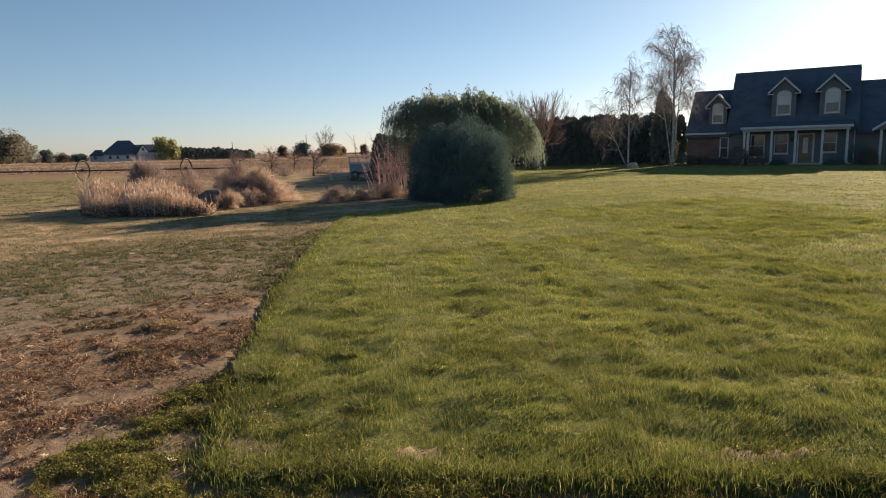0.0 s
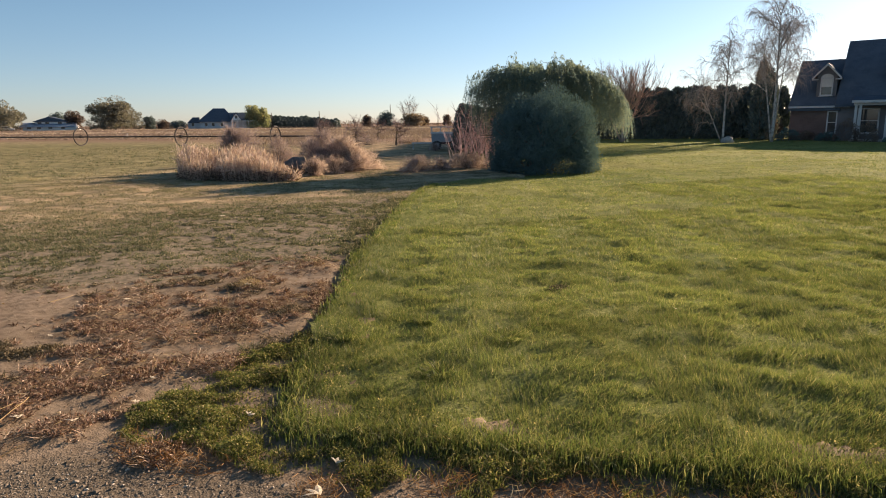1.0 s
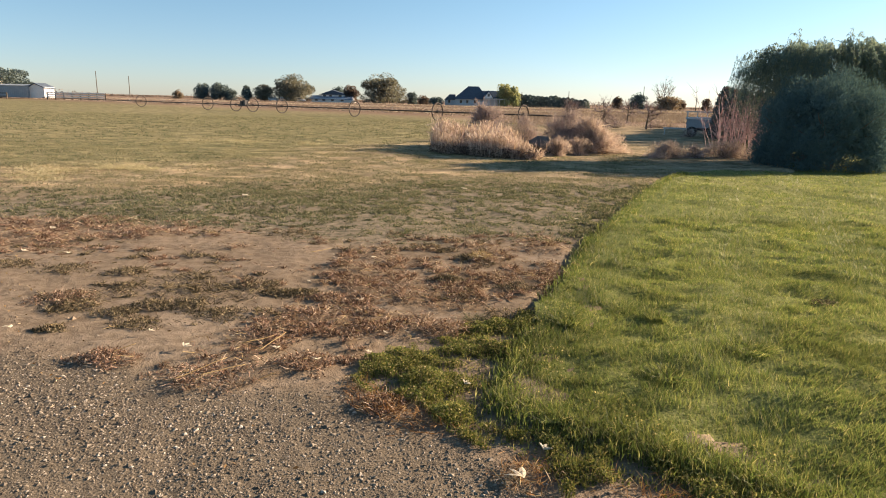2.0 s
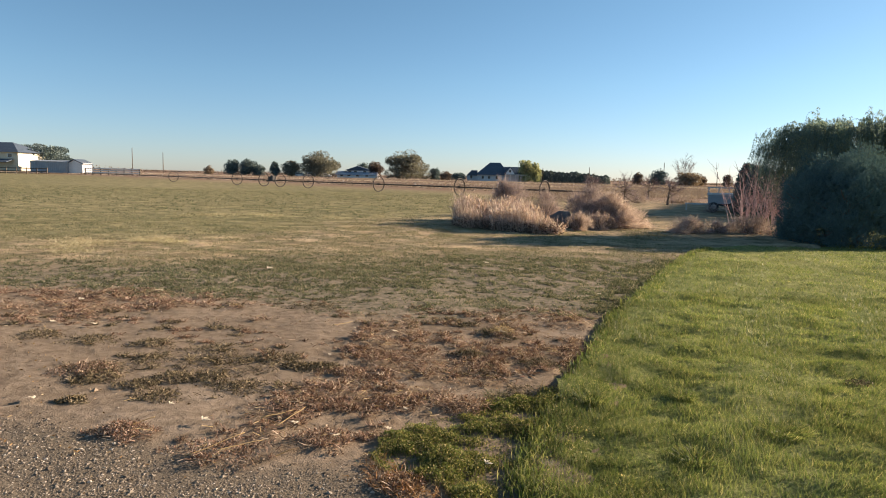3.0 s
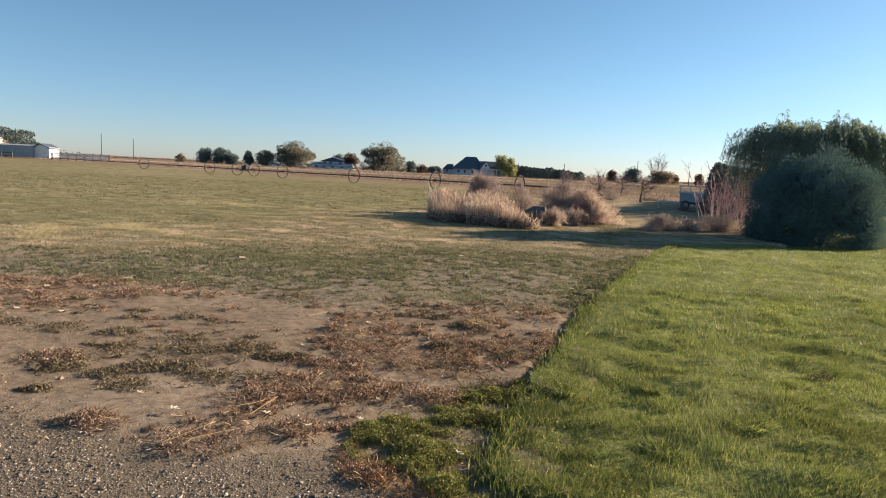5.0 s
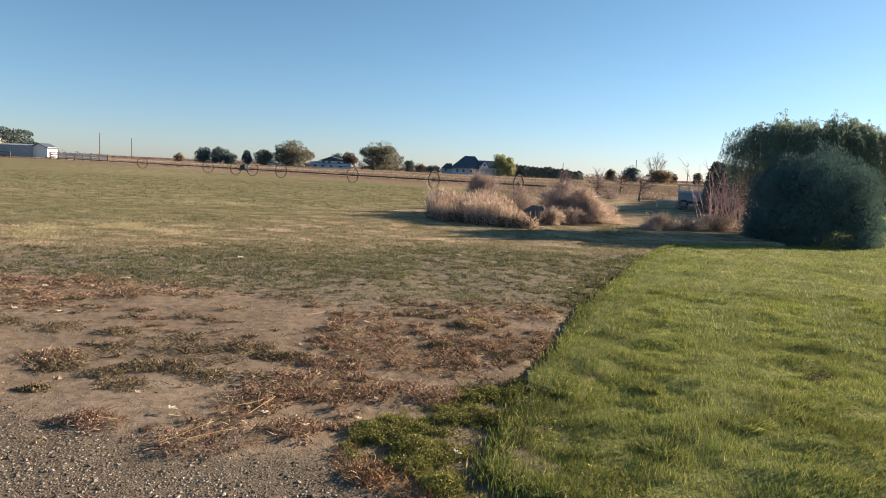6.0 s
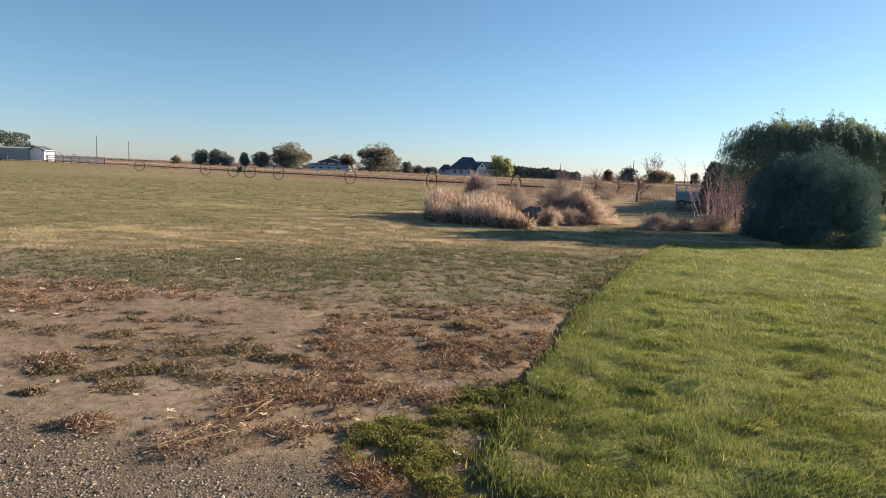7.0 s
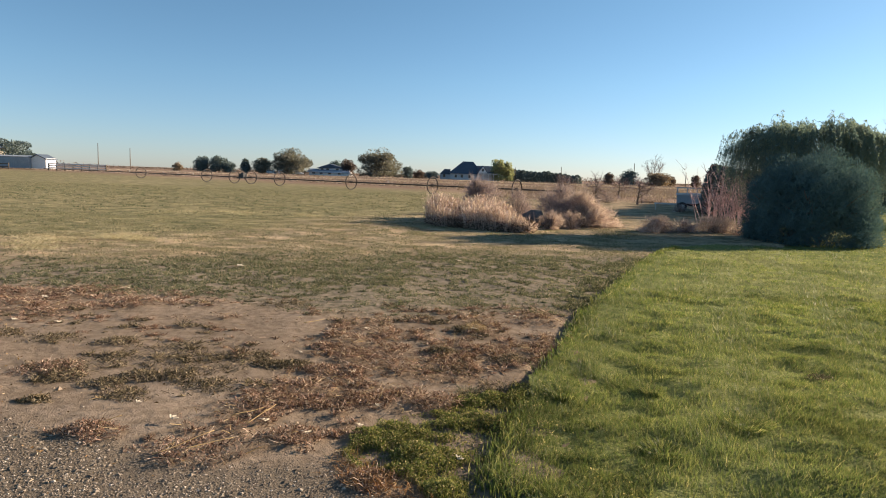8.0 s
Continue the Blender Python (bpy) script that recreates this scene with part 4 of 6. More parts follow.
def limb(start, way, length, bend=0.25, rise=0.0, steps=6):
    """A wandering line from start; rise lifts (or drops) it on the way."""
    pts, p, d = [np.array(start, float)], np.array(start, float), np.array(way, float)
    d /= np.linalg.norm(d)
    for _ in range(steps):
        d = d + RNG.normal(0, bend / steps**0.5, 3) + (0, 0, rise / steps)
        d /= np.linalg.norm(d)
        p = p + d * length / steps
        pts.append(p.copy())
    return np.array(pts)


def taper(n, r0, r1):
    return r0 + (r1 - r0) * np.linspace(0, 1, n)


def branch_out(wood, twig, line, r0, level, spec):
    """Side branches along a line; the last levels go into the twig mesh."""
    count, length, rise, spreadout, bend = spec[level]
    last = level == len(spec) - 1
    for _ in range(count):
        k = RNG.uniform(0.25, 1.0)
        i = min(int(k * (len(line) - 1)), len(line) - 2)
        p = line[i] + (line[i + 1] - line[i]) * RNG.random()
        d0 = line[i + 1] - line[i]
        d0 = d0 / (np.linalg.norm(d0) + 1e-9)
        d = d0 * (1 - spreadout) + unit(1)[0] * spreadout
        sub = limb(p, d, length * RNG.uniform(0.6, 1.15) * (1.15 - 0.5 * k), bend, rise, 5)
        r = r0 * (0.55 if not last else 0.45) * RNG.uniform(0.7, 1.1)
        (twig if level >= 1 else wood).tube(sub if level < 2 else sub[::2], taper(len(sub if level < 2 else sub[::2]), r, r * 0.35), 3 if level else 5)
        if not last:
            branch_out(wood, twig, sub, r, level + 1, spec)


def bare_tree(name, place, label, trunks, spec, wood_mat, twig_mat, group="", turn=0):
    """trunks: rows of (lean x, lean y, height, radius)."""
    ob = thing(name, place, label, "tree", group, turn=turn)
    stem, wood, twig = Soup(), Soup(), Soup()
    for lx, ly, h, r in trunks:
        line = limb((lx * 0.1, ly * 0.1, -0.1), (lx, ly, 1), h, 0.03, 0.15, 9)
        stem.tube(line, taper(len(line), r, r * 0.25), 7)
        branch_out(wood, twig, line[2:], r * 0.6, 0, spec)
    part("trunk", stem, wood_mat, ob, smooth=True)
    if wood.n:
        part("branchwork", wood, wood_mat, ob, smooth=True, clean=False)
    part("crown", twig, twig_mat, ob, "bare twigs", clean=False)
    return ob


def leafy_tree(name, place, label, h, w, mat, n=4500, leaf=0.45, base=0.02, group="", category="tree", lumps=60):
    ob = thing(name, place, label, category, group)
    stem = Soup()
    line = limb((0, 0, -0.2), (0, 0, 1), h * 0.55, 0.06, 0, 5)
    stem.tube(line, taper(6, 0.03 * h, 0.012 * h), 7)
    for _ in range(7):
        sub = limb(line[RNG.integers(1, 5)], unit(1)[0] * (1, 1, 0.4) + (0, 0, 0.7), h * 0.4, 0.15, 0.2, 4)
        stem.tube(sub, taper(5, 0.012 * h, 0.004 * h), 5)
    part("trunk", stem, M_BARK, ob, smooth=True)
    n, leaf = int(n * 1.5), leaf * 0.98
    a, q = RNG.uniform(0, 2 * np.pi, lumps), 0.76 * RNG.random(lumps) ** 0.5
    top = 0.74 * np.sqrt(1 - (q / 0.8) ** 2)
    c = np.stack([np.cos(a) * q, np.sin(a) * q, -0.95 + (0.95 + top) * RNG.random(lumps) ** 0.9], 1)
    r = RNG.uniform(0.24, 0.36, lumps)
    k = RNG.integers(0, lumps, n)
    d = unit(n)
    p = (c[k] + d * (r[k] * RNG.uniform(0.35, 1.0, n) ** 0.4)[:, None]) * (w * 0.5, w * 0.5, h * 0.5)
    p[:, 2] += h * 0.48
    if name == "conifer":
        p[:, :2] *= np.clip(1.25 - p[:, 2:] / h, 0.05, 1)
    keep = (p[:, 2] > base * h) & (p[:, 2] < h * 1.02)
    p, d = p[keep], d[keep]
    n = len(p)
    s = Soup()
    s.leaves(p - d * leaf * 0.5, d + unit(n) * 0.8, leaf * RNG.uniform(0.8, 1.4, n), leaf * 0.75)
    q = unit(300) * RNG.uniform(0.1, 0.72, (300, 1)) * (w * 0.45, w * 0.45, h * 0.45) + (0, 0, h * 0.48)
    s.leaves(q, unit(300), 0.13 * h, 0.10 * h)
    part("crown", s, mat, ob, clean=False)
    return ob


def columnar(name, h, r, label, mat, n=1500, leaf=0.3, group="", category="tree", power=1.6):
    """A narrow evergreen with a pointed, ragged top; built at the origin."""
    ob = thing(name, (0, 0, 0), label, category, group)
    stem = Soup()
    stem.tube([(0, 0, -0.1), (0, 0, h * 0.5), (0.02, 0, h * 0.9)], [0.09, 0.06, 0.01], 6)
    part("trunk", stem, M_BARK, ob, smooth=True)
    k = RNG.random(n) ** 0.85
    z = k * h
    prof = (1 - k**power) ** 0.8 * (0.75 + 0.25 * np.minimum(k * 6, 1))
    a = RNG.uniform(0, 2 * np.pi, n)
    rr = r * prof * RNG.uniform(0.55, 1.0, n) ** 0.5 * (1 + 0.16 * np.sin(a * 3 + z * 2.3) + 0.10 * np.sin(a * 5 - z * 4.1))
    p = np.stack([np.cos(a) * rr, np.sin(a) * rr, z + 0.03], 1)
    d = np.stack([np.cos(a) * 0.6, np.sin(a) * 0.6, np.full(n, 0.9)], 1) + RNG.normal(0, 0.35, (n, 3))
    s = Soup()
    s.leaves(p, d, leaf * RNG.uniform(0.6, 1.2, n), leaf * 0.5)
    part("crown", s, mat, ob, clean=False)
    return ob


def lumpy(d, seed):
    """A wavy factor over directions, for uneven outlines."""
    return 1 + 0.09 * np.sin(d[:, 0] * 5 + seed) * np.cos(d[:, 1] * 4.3 + 2 * seed) + 0.07 * np.sin(d[:, 2] * 7 + d[:, 0] * 6 + seed) + 0.05 * np.sin(d[:, 1] * 13 + d[:, 2] * 11)


def build_round_evergreen():
    ob = thing("evergreen_bush", (10.92, 19.95, -0.1), "large round dark evergreen bush on the lawn's edge", "bush")
    stem = Soup()
    for k in range(6):
        a = k * 1.05
        line = limb((math.cos(a) * 0.25, math.sin(a) * 0.25, -0.1), (math.cos(a) * 0.5, math.sin(a) * 0.5, 1), 2.0, 0.2, 0, 6)
        stem.tube(line, taper(7, 0.07, 0.02), 6)
        for _ in range(8):
            sub = limb(line[RNG.integers(1, 6)], (math.cos(a) + RNG.normal(0, 0.5), math.sin(a) + RNG.normal(0, 0.5), 0.3), 1.2, 0.2, 0.2, 4)
            stem.tube(sub, taper(5, 0.025, 0.006), 4)
    part("trunk", stem, M_BARK, ob, smooth=True, clean=False)
    s = Soup()
    # sprays heaped over a tall dome that falls nearly straight to the lawn
    lumps = 190
    d = unit(lumps)
    k = RNG.random(lumps)
    flat = d[:, :2] / (np.linalg.norm(d[:, :2], axis=1, keepdims=True) + 1e-9)
    c = np.concatenate([flat * 1.54, (0.12 + 1.5 * k**1.5)[:, None]], 1)
    dome = np.arange(lumps) % 3 == 0
    c[dome] = np.stack([d[:, 0] * 1.5, d[:, 1] * 1.5, 1.5 + np.abs(d[:, 2]) * 0.98], 1)[dome]
    c *= RNG.uniform(0.92, 1.06, (lumps, 1))
    r = RNG.uniform(0.26, 0.46, lumps)
    n = 112000
    k = RNG.integers(0, lumps, n)
    d = unit(n)
    p = c[k] + d * (r[k] * RNG.uniform(0.3, 1.0, n) ** 0.4)[:, None] * (1, 1, 1.15)
    # small holes near the ground, where light comes through from behind
    side = p[:, 0] * 0.89 - p[:, 1] * 0.46
    hole = ((np.hypot((side + 0.55) / 0.22, (p[:, 2] - 0.42) / 0.15) < 1) | (np.hypot((side - 0.95) / 0.28, (p[:, 2] - 0.30) / 0.12) < 1)) & (RNG.random(n) < 0.8)
    ok = (p[:, 2] > 0.05) & ~hole
    p, d = p[ok], d[ok]
    s.leaves(p, d * 0.5 + RNG.normal(0, 0.35, p.shape) + (0, 0, 0.55), RNG.uniform(0.045, 0.11, len(p)), RNG.uniform(0.013, 0.026, len(p)))
    d = unit(9000)
    p = d * RNG.uniform(0.2, 0.8, (9000, 1)) * (1.6, 1.6, 1.25) + (0, 0, 1.3)
    ok = p[:, 2] > 0.4
    s.leaves(p[ok], unit(ok.sum()), 0.26, 0.13)
    part("foliage", s, M_JUNIPER, ob, "dense dark green needles", clean=False)


def build_willow():
    ob = thing("willow", (12.4, 22.1, 0), "weeping willow with grey-green leaves and drooping strands", "tree", size=0.948)
    stem, leaf, strand = Soup(), Soup(), Soup()
    line = limb((0, 0, -0.1), (0.05, 0, 1), 1.9, 0.08, 0, 5)
    stem.tube(line, taper(6, 0.26, 0.18), 9)
    right = np.array([0.989, 0.149, 0])
    ahead = np.array([-0.149, 0.989, 0])
    tops = []
    for k in range(22):
        a = k * 2 * np.pi / 22 * 3 + RNG.normal(0, 0.2)
        reach = RNG.uniform(0.3, 1.0)
        d = right * math.cos(a) * 3.7 * reach + ahead * math.sin(a) * 1.0 * reach
        e = np.array([0, 0, 1.7])
        top = e + d * 0.6 + np.array([0, 0, 2.15 * (1 - 0.35 * reach**2)])
        end = e + d + np.array([0, 0, 1.75 * (1 - 0.45 * reach**2)])
        arc = np.array([e * (1 - q) ** 2 + top * 2 * q * (1 - q) + end * q**2 for q in np.linspace(0, 1, 7)]) + RNG.normal(0, 0.05, (7, 3))
        bough = Soup()
        bough.tube(arc, taper(7, 0.085, 0.02), 5)
        part("limb", bough, M_BARK, ob, smooth=True, clean=False)
        tops.append(arc)
    n = 3000
    tuft = RNG.integers(0, 260, n)
    a, q = RNG.uniform(0, 2 * np.pi, 260)[tuft] + RNG.normal(0, 0.07, n), np.clip((RNG.random(260) ** 0.5)[tuft] + RNG.normal(0, 0.05, n), 0, 1.04)
    wave = 1 + 0.08 * np.sin(3 * a + 1) + 0.06 * np.sin(7 * a)
    cs, sn = np.sign(np.cos(a)) * np.abs(np.cos(a)) ** 0.8, np.sin(a)
    start = (right * (cs * np.where(cs < 0, 3.55, 3.9))[:, None] + ahead * sn[:, None] * 1.1) * (q * wave)[:, None]
    across = cs * q
    dome = 3.78 - np.where(across < 0, 0.4 * across**4, 0.7 * across**3) - 0.25 * q**4 - 1.0 * np.maximum(across - 0.3, 0) ** 1.2 - 0.9 * np.maximum(sn * q - 0.2, 0) + RNG.normal(0, 0.15, 260)[tuft] + RNG.normal(0, 0.08, n)
    start[:, 2] = dome
    hang = (RNG.uniform(0.6, 1.7, n) + 1.2 * q * RNG.random(n)) * (1 - 0.5 * step(-0.55, -0.95, across) - 0.5 * step(0.5, 0.9, across))
    for p, h, ak in zip(start, hang, a):
        out = (right * math.cos(ak) + ahead * math.sin(ak)) * RNG.uniform(0.05, 0.4)
        m = 7
        ts = np.linspace(0, 1, m)[:, None]
        pts = p + out * ts + np.array([0, 0, -1.0]) * h * (ts**1.6) + np.array([0, 0, 0.22]) * np.sin(ts * 3.1) + RNG.normal(0, 0.02, (m, 3))
        pts[:, 2] = np.maximum(pts[:, 2], 0.5)
        strand.blades(pts[:-1], pts[1:], 0.009, None, 1)
        c = int((22 + 16 * h) * (1 if p @ right > -2.9 else 0.5))
        t = RNG.random(c) * (m - 1.001)
        i = t.astype(int)
        lp = pts[i] + (pts[i + 1] - pts[i]) * (t - i)[:, None]
        leaf.leaves(lp, RNG.normal(0, 0.45, (c, 3)) + (0, 0, -0.8), RNG.uniform(0.065, 0.13, c), RNG.uniform(0.012, 0.023, c))
    # wispy shoots over the top
    for _ in range(260):
        p = start[RNG.integers(0, n)] - (0, 0, 0.08)
        sub = limb(p, (RNG.normal(0, 0.7), RNG.normal(0, 0.7), 1), RNG.uniform(0.3, 0.7), 0.6, -2.6, 5)
        strand.tube(sub, taper(6, 0.008, 0.004), 3)
        leaf.leaves(sub[RNG.integers(0, 6, 7)], unit(7), 0.09, 0.02)
    part("trunk", stem, M_BARK, ob, smooth=True)
    part("weeping_growth", strand, M_WILLOW, ob, "thin hanging grey-green twigs", clean=False)
    part("crown", leaf, M_WILLOW, ob, clean=False)


def dry_bush(place, rx, ry, h, n, mat, label, twig=0.2, group="dry bushes"):
    """A dome of fine dead twigs that fan out from the root."""
    ob = thing("dry_bush", place, label, "bush", group)
    core, s = Soup(), Soup()
    for _ in range(26):
        d = unit(1)[0]
        d[2] = abs(d[2]) + 0.3
        line = limb((RNG.normal(0, 0.05), RNG.normal(0, 0.05), -0.03), d * (rx, ry, h), 0.8 * h, 0.25, 0.1, 4)
        core.tube(line, taper(5, 0.012, 0.004), 4)
    n = int(n * 1.2)
    lumps = 15
    c = unit(lumps) * RNG.uniform(0.25, 0.9, (lumps, 1))
    c[:, 2] = np.abs(c[:, 2])
    c[:5] *= 0.35
    c[1] = (0.05, 0.0, 0.58)
    d = unit(n)
    d[:, 2] = np.where(d[:, 2] < -0.3, -d[:, 2], d[:, 2])
    k = RNG.integers(0, lumps, n)
    p = (c[k] + d * (RNG.uniform(0.2, 1.0, n) ** 0.5 * np.maximum(RNG.uniform(0.24, 0.5, lumps), 0.42 * (np.arange(lumps) == 1))[k])[:, None]) * (rx, ry, h)
    p[:, 2] = np.maximum(p[:, 2] - 0.08, 0.0)
    p[:, :2] *= 1.12 - 0.5 * np.minimum(p[:, 2:] / h, 1)
    s.blades(p, p + (d * 0.7 + unit(n) + (0, 0, 0.15)) * twig * RNG.uniform(0.2, 1.0, (n, 1)) ** 2 * 1.2 * h, RNG.uniform(0.009, 0.018, n), None, 1)
    part("root_crown", core, M_BARK, ob, clean=False)
    part("brushwood", s, mat, ob, clean=False)
    return ob


REEDS = [(-1.05, 22.0), (-0.7, 20.9), (0.4, 20.0), (1.4, 19.45), (2.25, 19.3), (2.6, 20.6), (1.5, 24.0), (-0.9, 24.5)]


def build_reeds():
    s, foot = Soup(), Soup()
    x, y = scatter(30000, -1.2, 2.7, 19.2, 24.6)
    ok = inside(x, y, REEDS) & (RNG.random(len(x)) < (0.15 + 1.2 * step(0.36, 0.6, fbm(x, y, 0.45, 101, 2))) * (1 - 0.5 * step(1.2, 2.4, x)))
    x, y = x[ok], y[ok]
    h = (0.45 + 0.75 * fbm(x, y, 1.1, 103, 3)) * (0.9 + 0.22 * step(20.5, 23, y)) * RNG.uniform(0.55, 1.1, len(x)) * (1 - 0.55 * step(1.2, 2.5, x))
    base = np.stack([x, y, np.full(len(x), -0.02)], 1)
    lean = np.stack([RNG.normal(0.02, 0.13, len(x)) + 0.16 * step(0.8, 2.2, x), RNG.normal(0, 0.12, len(x)), np.ones(len(x))], 1)
    tip = base + lean * h[:, None]
    s.blades(base, tip, RNG.uniform(0.010, 0.022, len(x)), RNG.normal(0, 0.03, (len(x), 3)))
    k = RNG.random(len(x)) < 0.35
    s.leaves(tip[k] - (0, 0, 0.12), RNG.normal(0, 0.35, (k.sum(), 3)) + (0, 0, 0.8), RNG.uniform(0.10, 0.22, k.sum()), RNG.uniform(0.02, 0.045, k.sum()))
    k = RNG.random(len(x)) < 0.5
    mid = base[k] + lean[k] * (h[k] * RNG.uniform(0.2, 0.8, k.sum()))[:, None]
    s.blades(mid, mid + RNG.normal(0, 0.16, (k.sum(), 3)) + (0, 0, -0.02), 0.014, RNG.normal(0, 0.03, (k.sum(), 3)))
    # low litter whose dark colour paints the shade along the reeds' foot
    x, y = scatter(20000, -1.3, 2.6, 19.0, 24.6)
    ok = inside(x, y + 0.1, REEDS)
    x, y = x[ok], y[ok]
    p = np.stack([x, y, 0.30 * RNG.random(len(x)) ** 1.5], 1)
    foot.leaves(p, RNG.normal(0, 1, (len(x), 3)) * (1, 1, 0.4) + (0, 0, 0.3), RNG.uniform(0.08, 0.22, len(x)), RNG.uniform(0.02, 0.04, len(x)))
    whole("shaded_reed_litter", foot, M_REEDSHADE, "leaf litter at the foot of the reeds, coloured dark for the shade there", "leaf litter", kind="stuff")
    whole("reeds", s, M_REED, "dense bed of dry straw-coloured reeds", "reeds", kind="stuff")


def stem_shrub(place, n, h, spreadr, mat, label):
    ob = thing("red_stem_shrub", place, label, "shrub", "red-stemmed shrubs")
    for _ in range(n):
        s = Soup()
        a, r = RNG.uniform(0, 6.28), RNG.uniform(0, spreadr)
        p = (math.cos(a) * r * 0.5, math.sin(a) * r * 0.5, -0.05)
        line = limb(p, (math.cos(a) * r * 0.26, math.sin(a) * r * 0.26, 1), h * RNG.uniform(0.45, 1.0), 0.22, 0.1, 6)
        s.tube(line, taper(7, 0.013, 0.005), 4)
        for _ in range(11):
            sub = limb(line[RNG.integers(2, 7)], unit(1)[0] * 0.8 + (0, 0, 0.7), h * RNG.uniform(0.1, 0.24), 0.3, 0.2, 3)
            s.tube(sub, taper(4, 0.007, 0.003), 3)
        part("stem", s, mat, ob, clean=False)


def at(ob, x, y, z=0, turn=0, size=1.0):
    ob.matrix_basis = pose(x, y, z, 0, 0, turn) @ Matrix.Scale(size, 4)
    return ob


build_round_evergreen()
build_willow()
build_reeds()
NEAR_BUSHES = (
    ((0.95, 25.4), 1.35, 1.0, 1.5, 11000, M_MAUVE, "tall mauve-brown dry bush behind the reeds"),
    ((2.5, 25.8), 1.2, 0.9, 1.2, 4800, M_MAUVE, "mauve-brown dry bush behind the reeds"),
    ((3.95, 24.0), 1.05, 1.0, 1.52, 15000, M_MAUVE, "big mauve-brown tumbleweed bush beside the reeds"),
    ((4.6, 23.2), 1.25, 0.9, 1.2, 14500, M_DRYBUSH, "sandy-brown tumbleweed bush beside the reeds"),
    ((5.25, 23.5), 1.0, 0.8, 0.78, 6000, M_DRYBUSH, "low sandy-brown dry bush beside the tumbleweeds"),
    ((3.2, 21.5), 0.42, 0.4, 0.72, 3600, M_DRYBUSH, "small round tan dry bush"),
    ((4.0, 22.2), 0.6, 0.4, 0.62, 2400, M_DRYBUSH, "low tan dry bush"),
    ((7.0, 22.0), 1.0, 0.7, 0.64, 7000, M_DRYBUSH, "rounded tan dry bush near the evergreen"),
    ((9.1, 22.3), 1.2, 0.7, 0.62, 7000, M_DRYBUSH, "rounded tan-pink dry bush near the evergreen"),
    ((7.9, 22.0), 0.5, 0.4, 0.45, 1800, M_MAUVE, "low brown dry bush between taller ones"))
FAR_BUSHES = (
    ((6.5, 33.4), 1.0, 0.8, 0.8, 1800, M_MAUVE, "low mauve dry bush on rough ground"),
    ((5.4, 36.0), 1.2, 0.9, 0.9, 1800, M_MAUVE, "low mauve dry bush on rough ground"),
    ((8.9, 46.0), 1.6, 1.0, 0.9, 1600, M_MAUVE, "spreading mauve dry bush on rough ground"),
    ((11.7, 50.0), 1.8, 1.2, 1.0, 1600, M_MAUVE, "spreading mauve dry bush on rough ground"),
    ((15.6, 52.0), 1.8, 1.2, 0.9, 1600, M_MAUVE, "spreading mauve dry bush on rough ground"),
    ((6.9, 50.0), 2.0, 1.2, 0.9, 1600, M_MAUVE, "spreading mauve dry bush on rough ground"),
    ((13.0, 37.3), 0.7, 0.6, 0.6, 1200, M_MAUVE, "small mauve dry bush beside the arborvitae"),
    ((-0.6, 27.5), 0.9, 0.8, 0.9, 2000, M_MAUVE, "brown dry bush behind the reeds"))
for (x, y), rx, ry, h, n, mat, label in NEAR_BUSHES + FAR_BUSHES:
    dry_bush((x, y, 0), rx, ry, h, n, mat, label)
stem_shrub((9.45, 23.5, 0), 24, 2.3, 1.1, M_REDTWIG, "bare upright shrub with reddish stems")
stem_shrub((10.2, 23.1, 0), 34, 2.6, 1.1, M_REDTWIG, "tall bare shrub with reddish stems beside the evergreen")

# arborvitae row left of the willow, and the long hedge behind the lawn
slim = [columnar("arborvitae", 2.55, 0.60, "slender dark arborvitae in a row", M_HEDGE, 1800, 0.22, "arborvitae row") for _ in range(2)]
for k in range(14):
    x, y = 13.55 + k * 0.68, 34.3 + k * 1.0
    if k < 2:
        at(slim[k], x, y)
    else:
        copy_thing(slim[k % 2], pose(x, y, -RNG.uniform(0.0, 0.55), 0, 0, 57 * k))
# more, mostly hidden by the willow, added to carry the row's shadow nearer
for k, (x, y) in enumerate(((13.6, 33.2), (13.7, 32.1), (13.85, 31.0), (14.0, 29.9))):
    copy_thing(slim[k % 2], pose(x, y, -0.15 - 0.1 * k, 0, 0, 83 * k))
hedge = [columnar("hedge_conifer", 4.5, 0.80, "tall dark hedge conifer, one of a long row", M_HEDGE, 1500, 0.38, "tall hedge", power=2.2) for _ in range(3)]
count = 46
for k in range(count):
    q = k / (count - 1)
    x, y = 26.1 + 21.6 * q, 54.4 - 10.5 * q
    if k < 3:
        at(hedge[k], x, y)
    else:
        copy_thing(hedge[k % 3], pose(x, y, RNG.uniform(-0.55, 0.0), 0, 0, 71 * k))
# unseen row behind the willow, added to throw shade on the rough ground
for k in range(13):
    copy_thing(hedge[k % 3], pose(18.4 + 7.3 * k / 12, 37.1 + 16.4 * k / 12, RNG.uniform(-0.5, -0.1), 0, 0, 37 * k))
yard = columnar("yard_conifer", 6.0, 0.75, "narrow dark conifer beside the house", M_HEDGE, 3000, 0.32, "conifers beside the house", power=2.4)
at(yard, 41.86, 40.6)
copy_thing(yard, pose(43.1, 41.1, -0.4, 0, 0, 130))

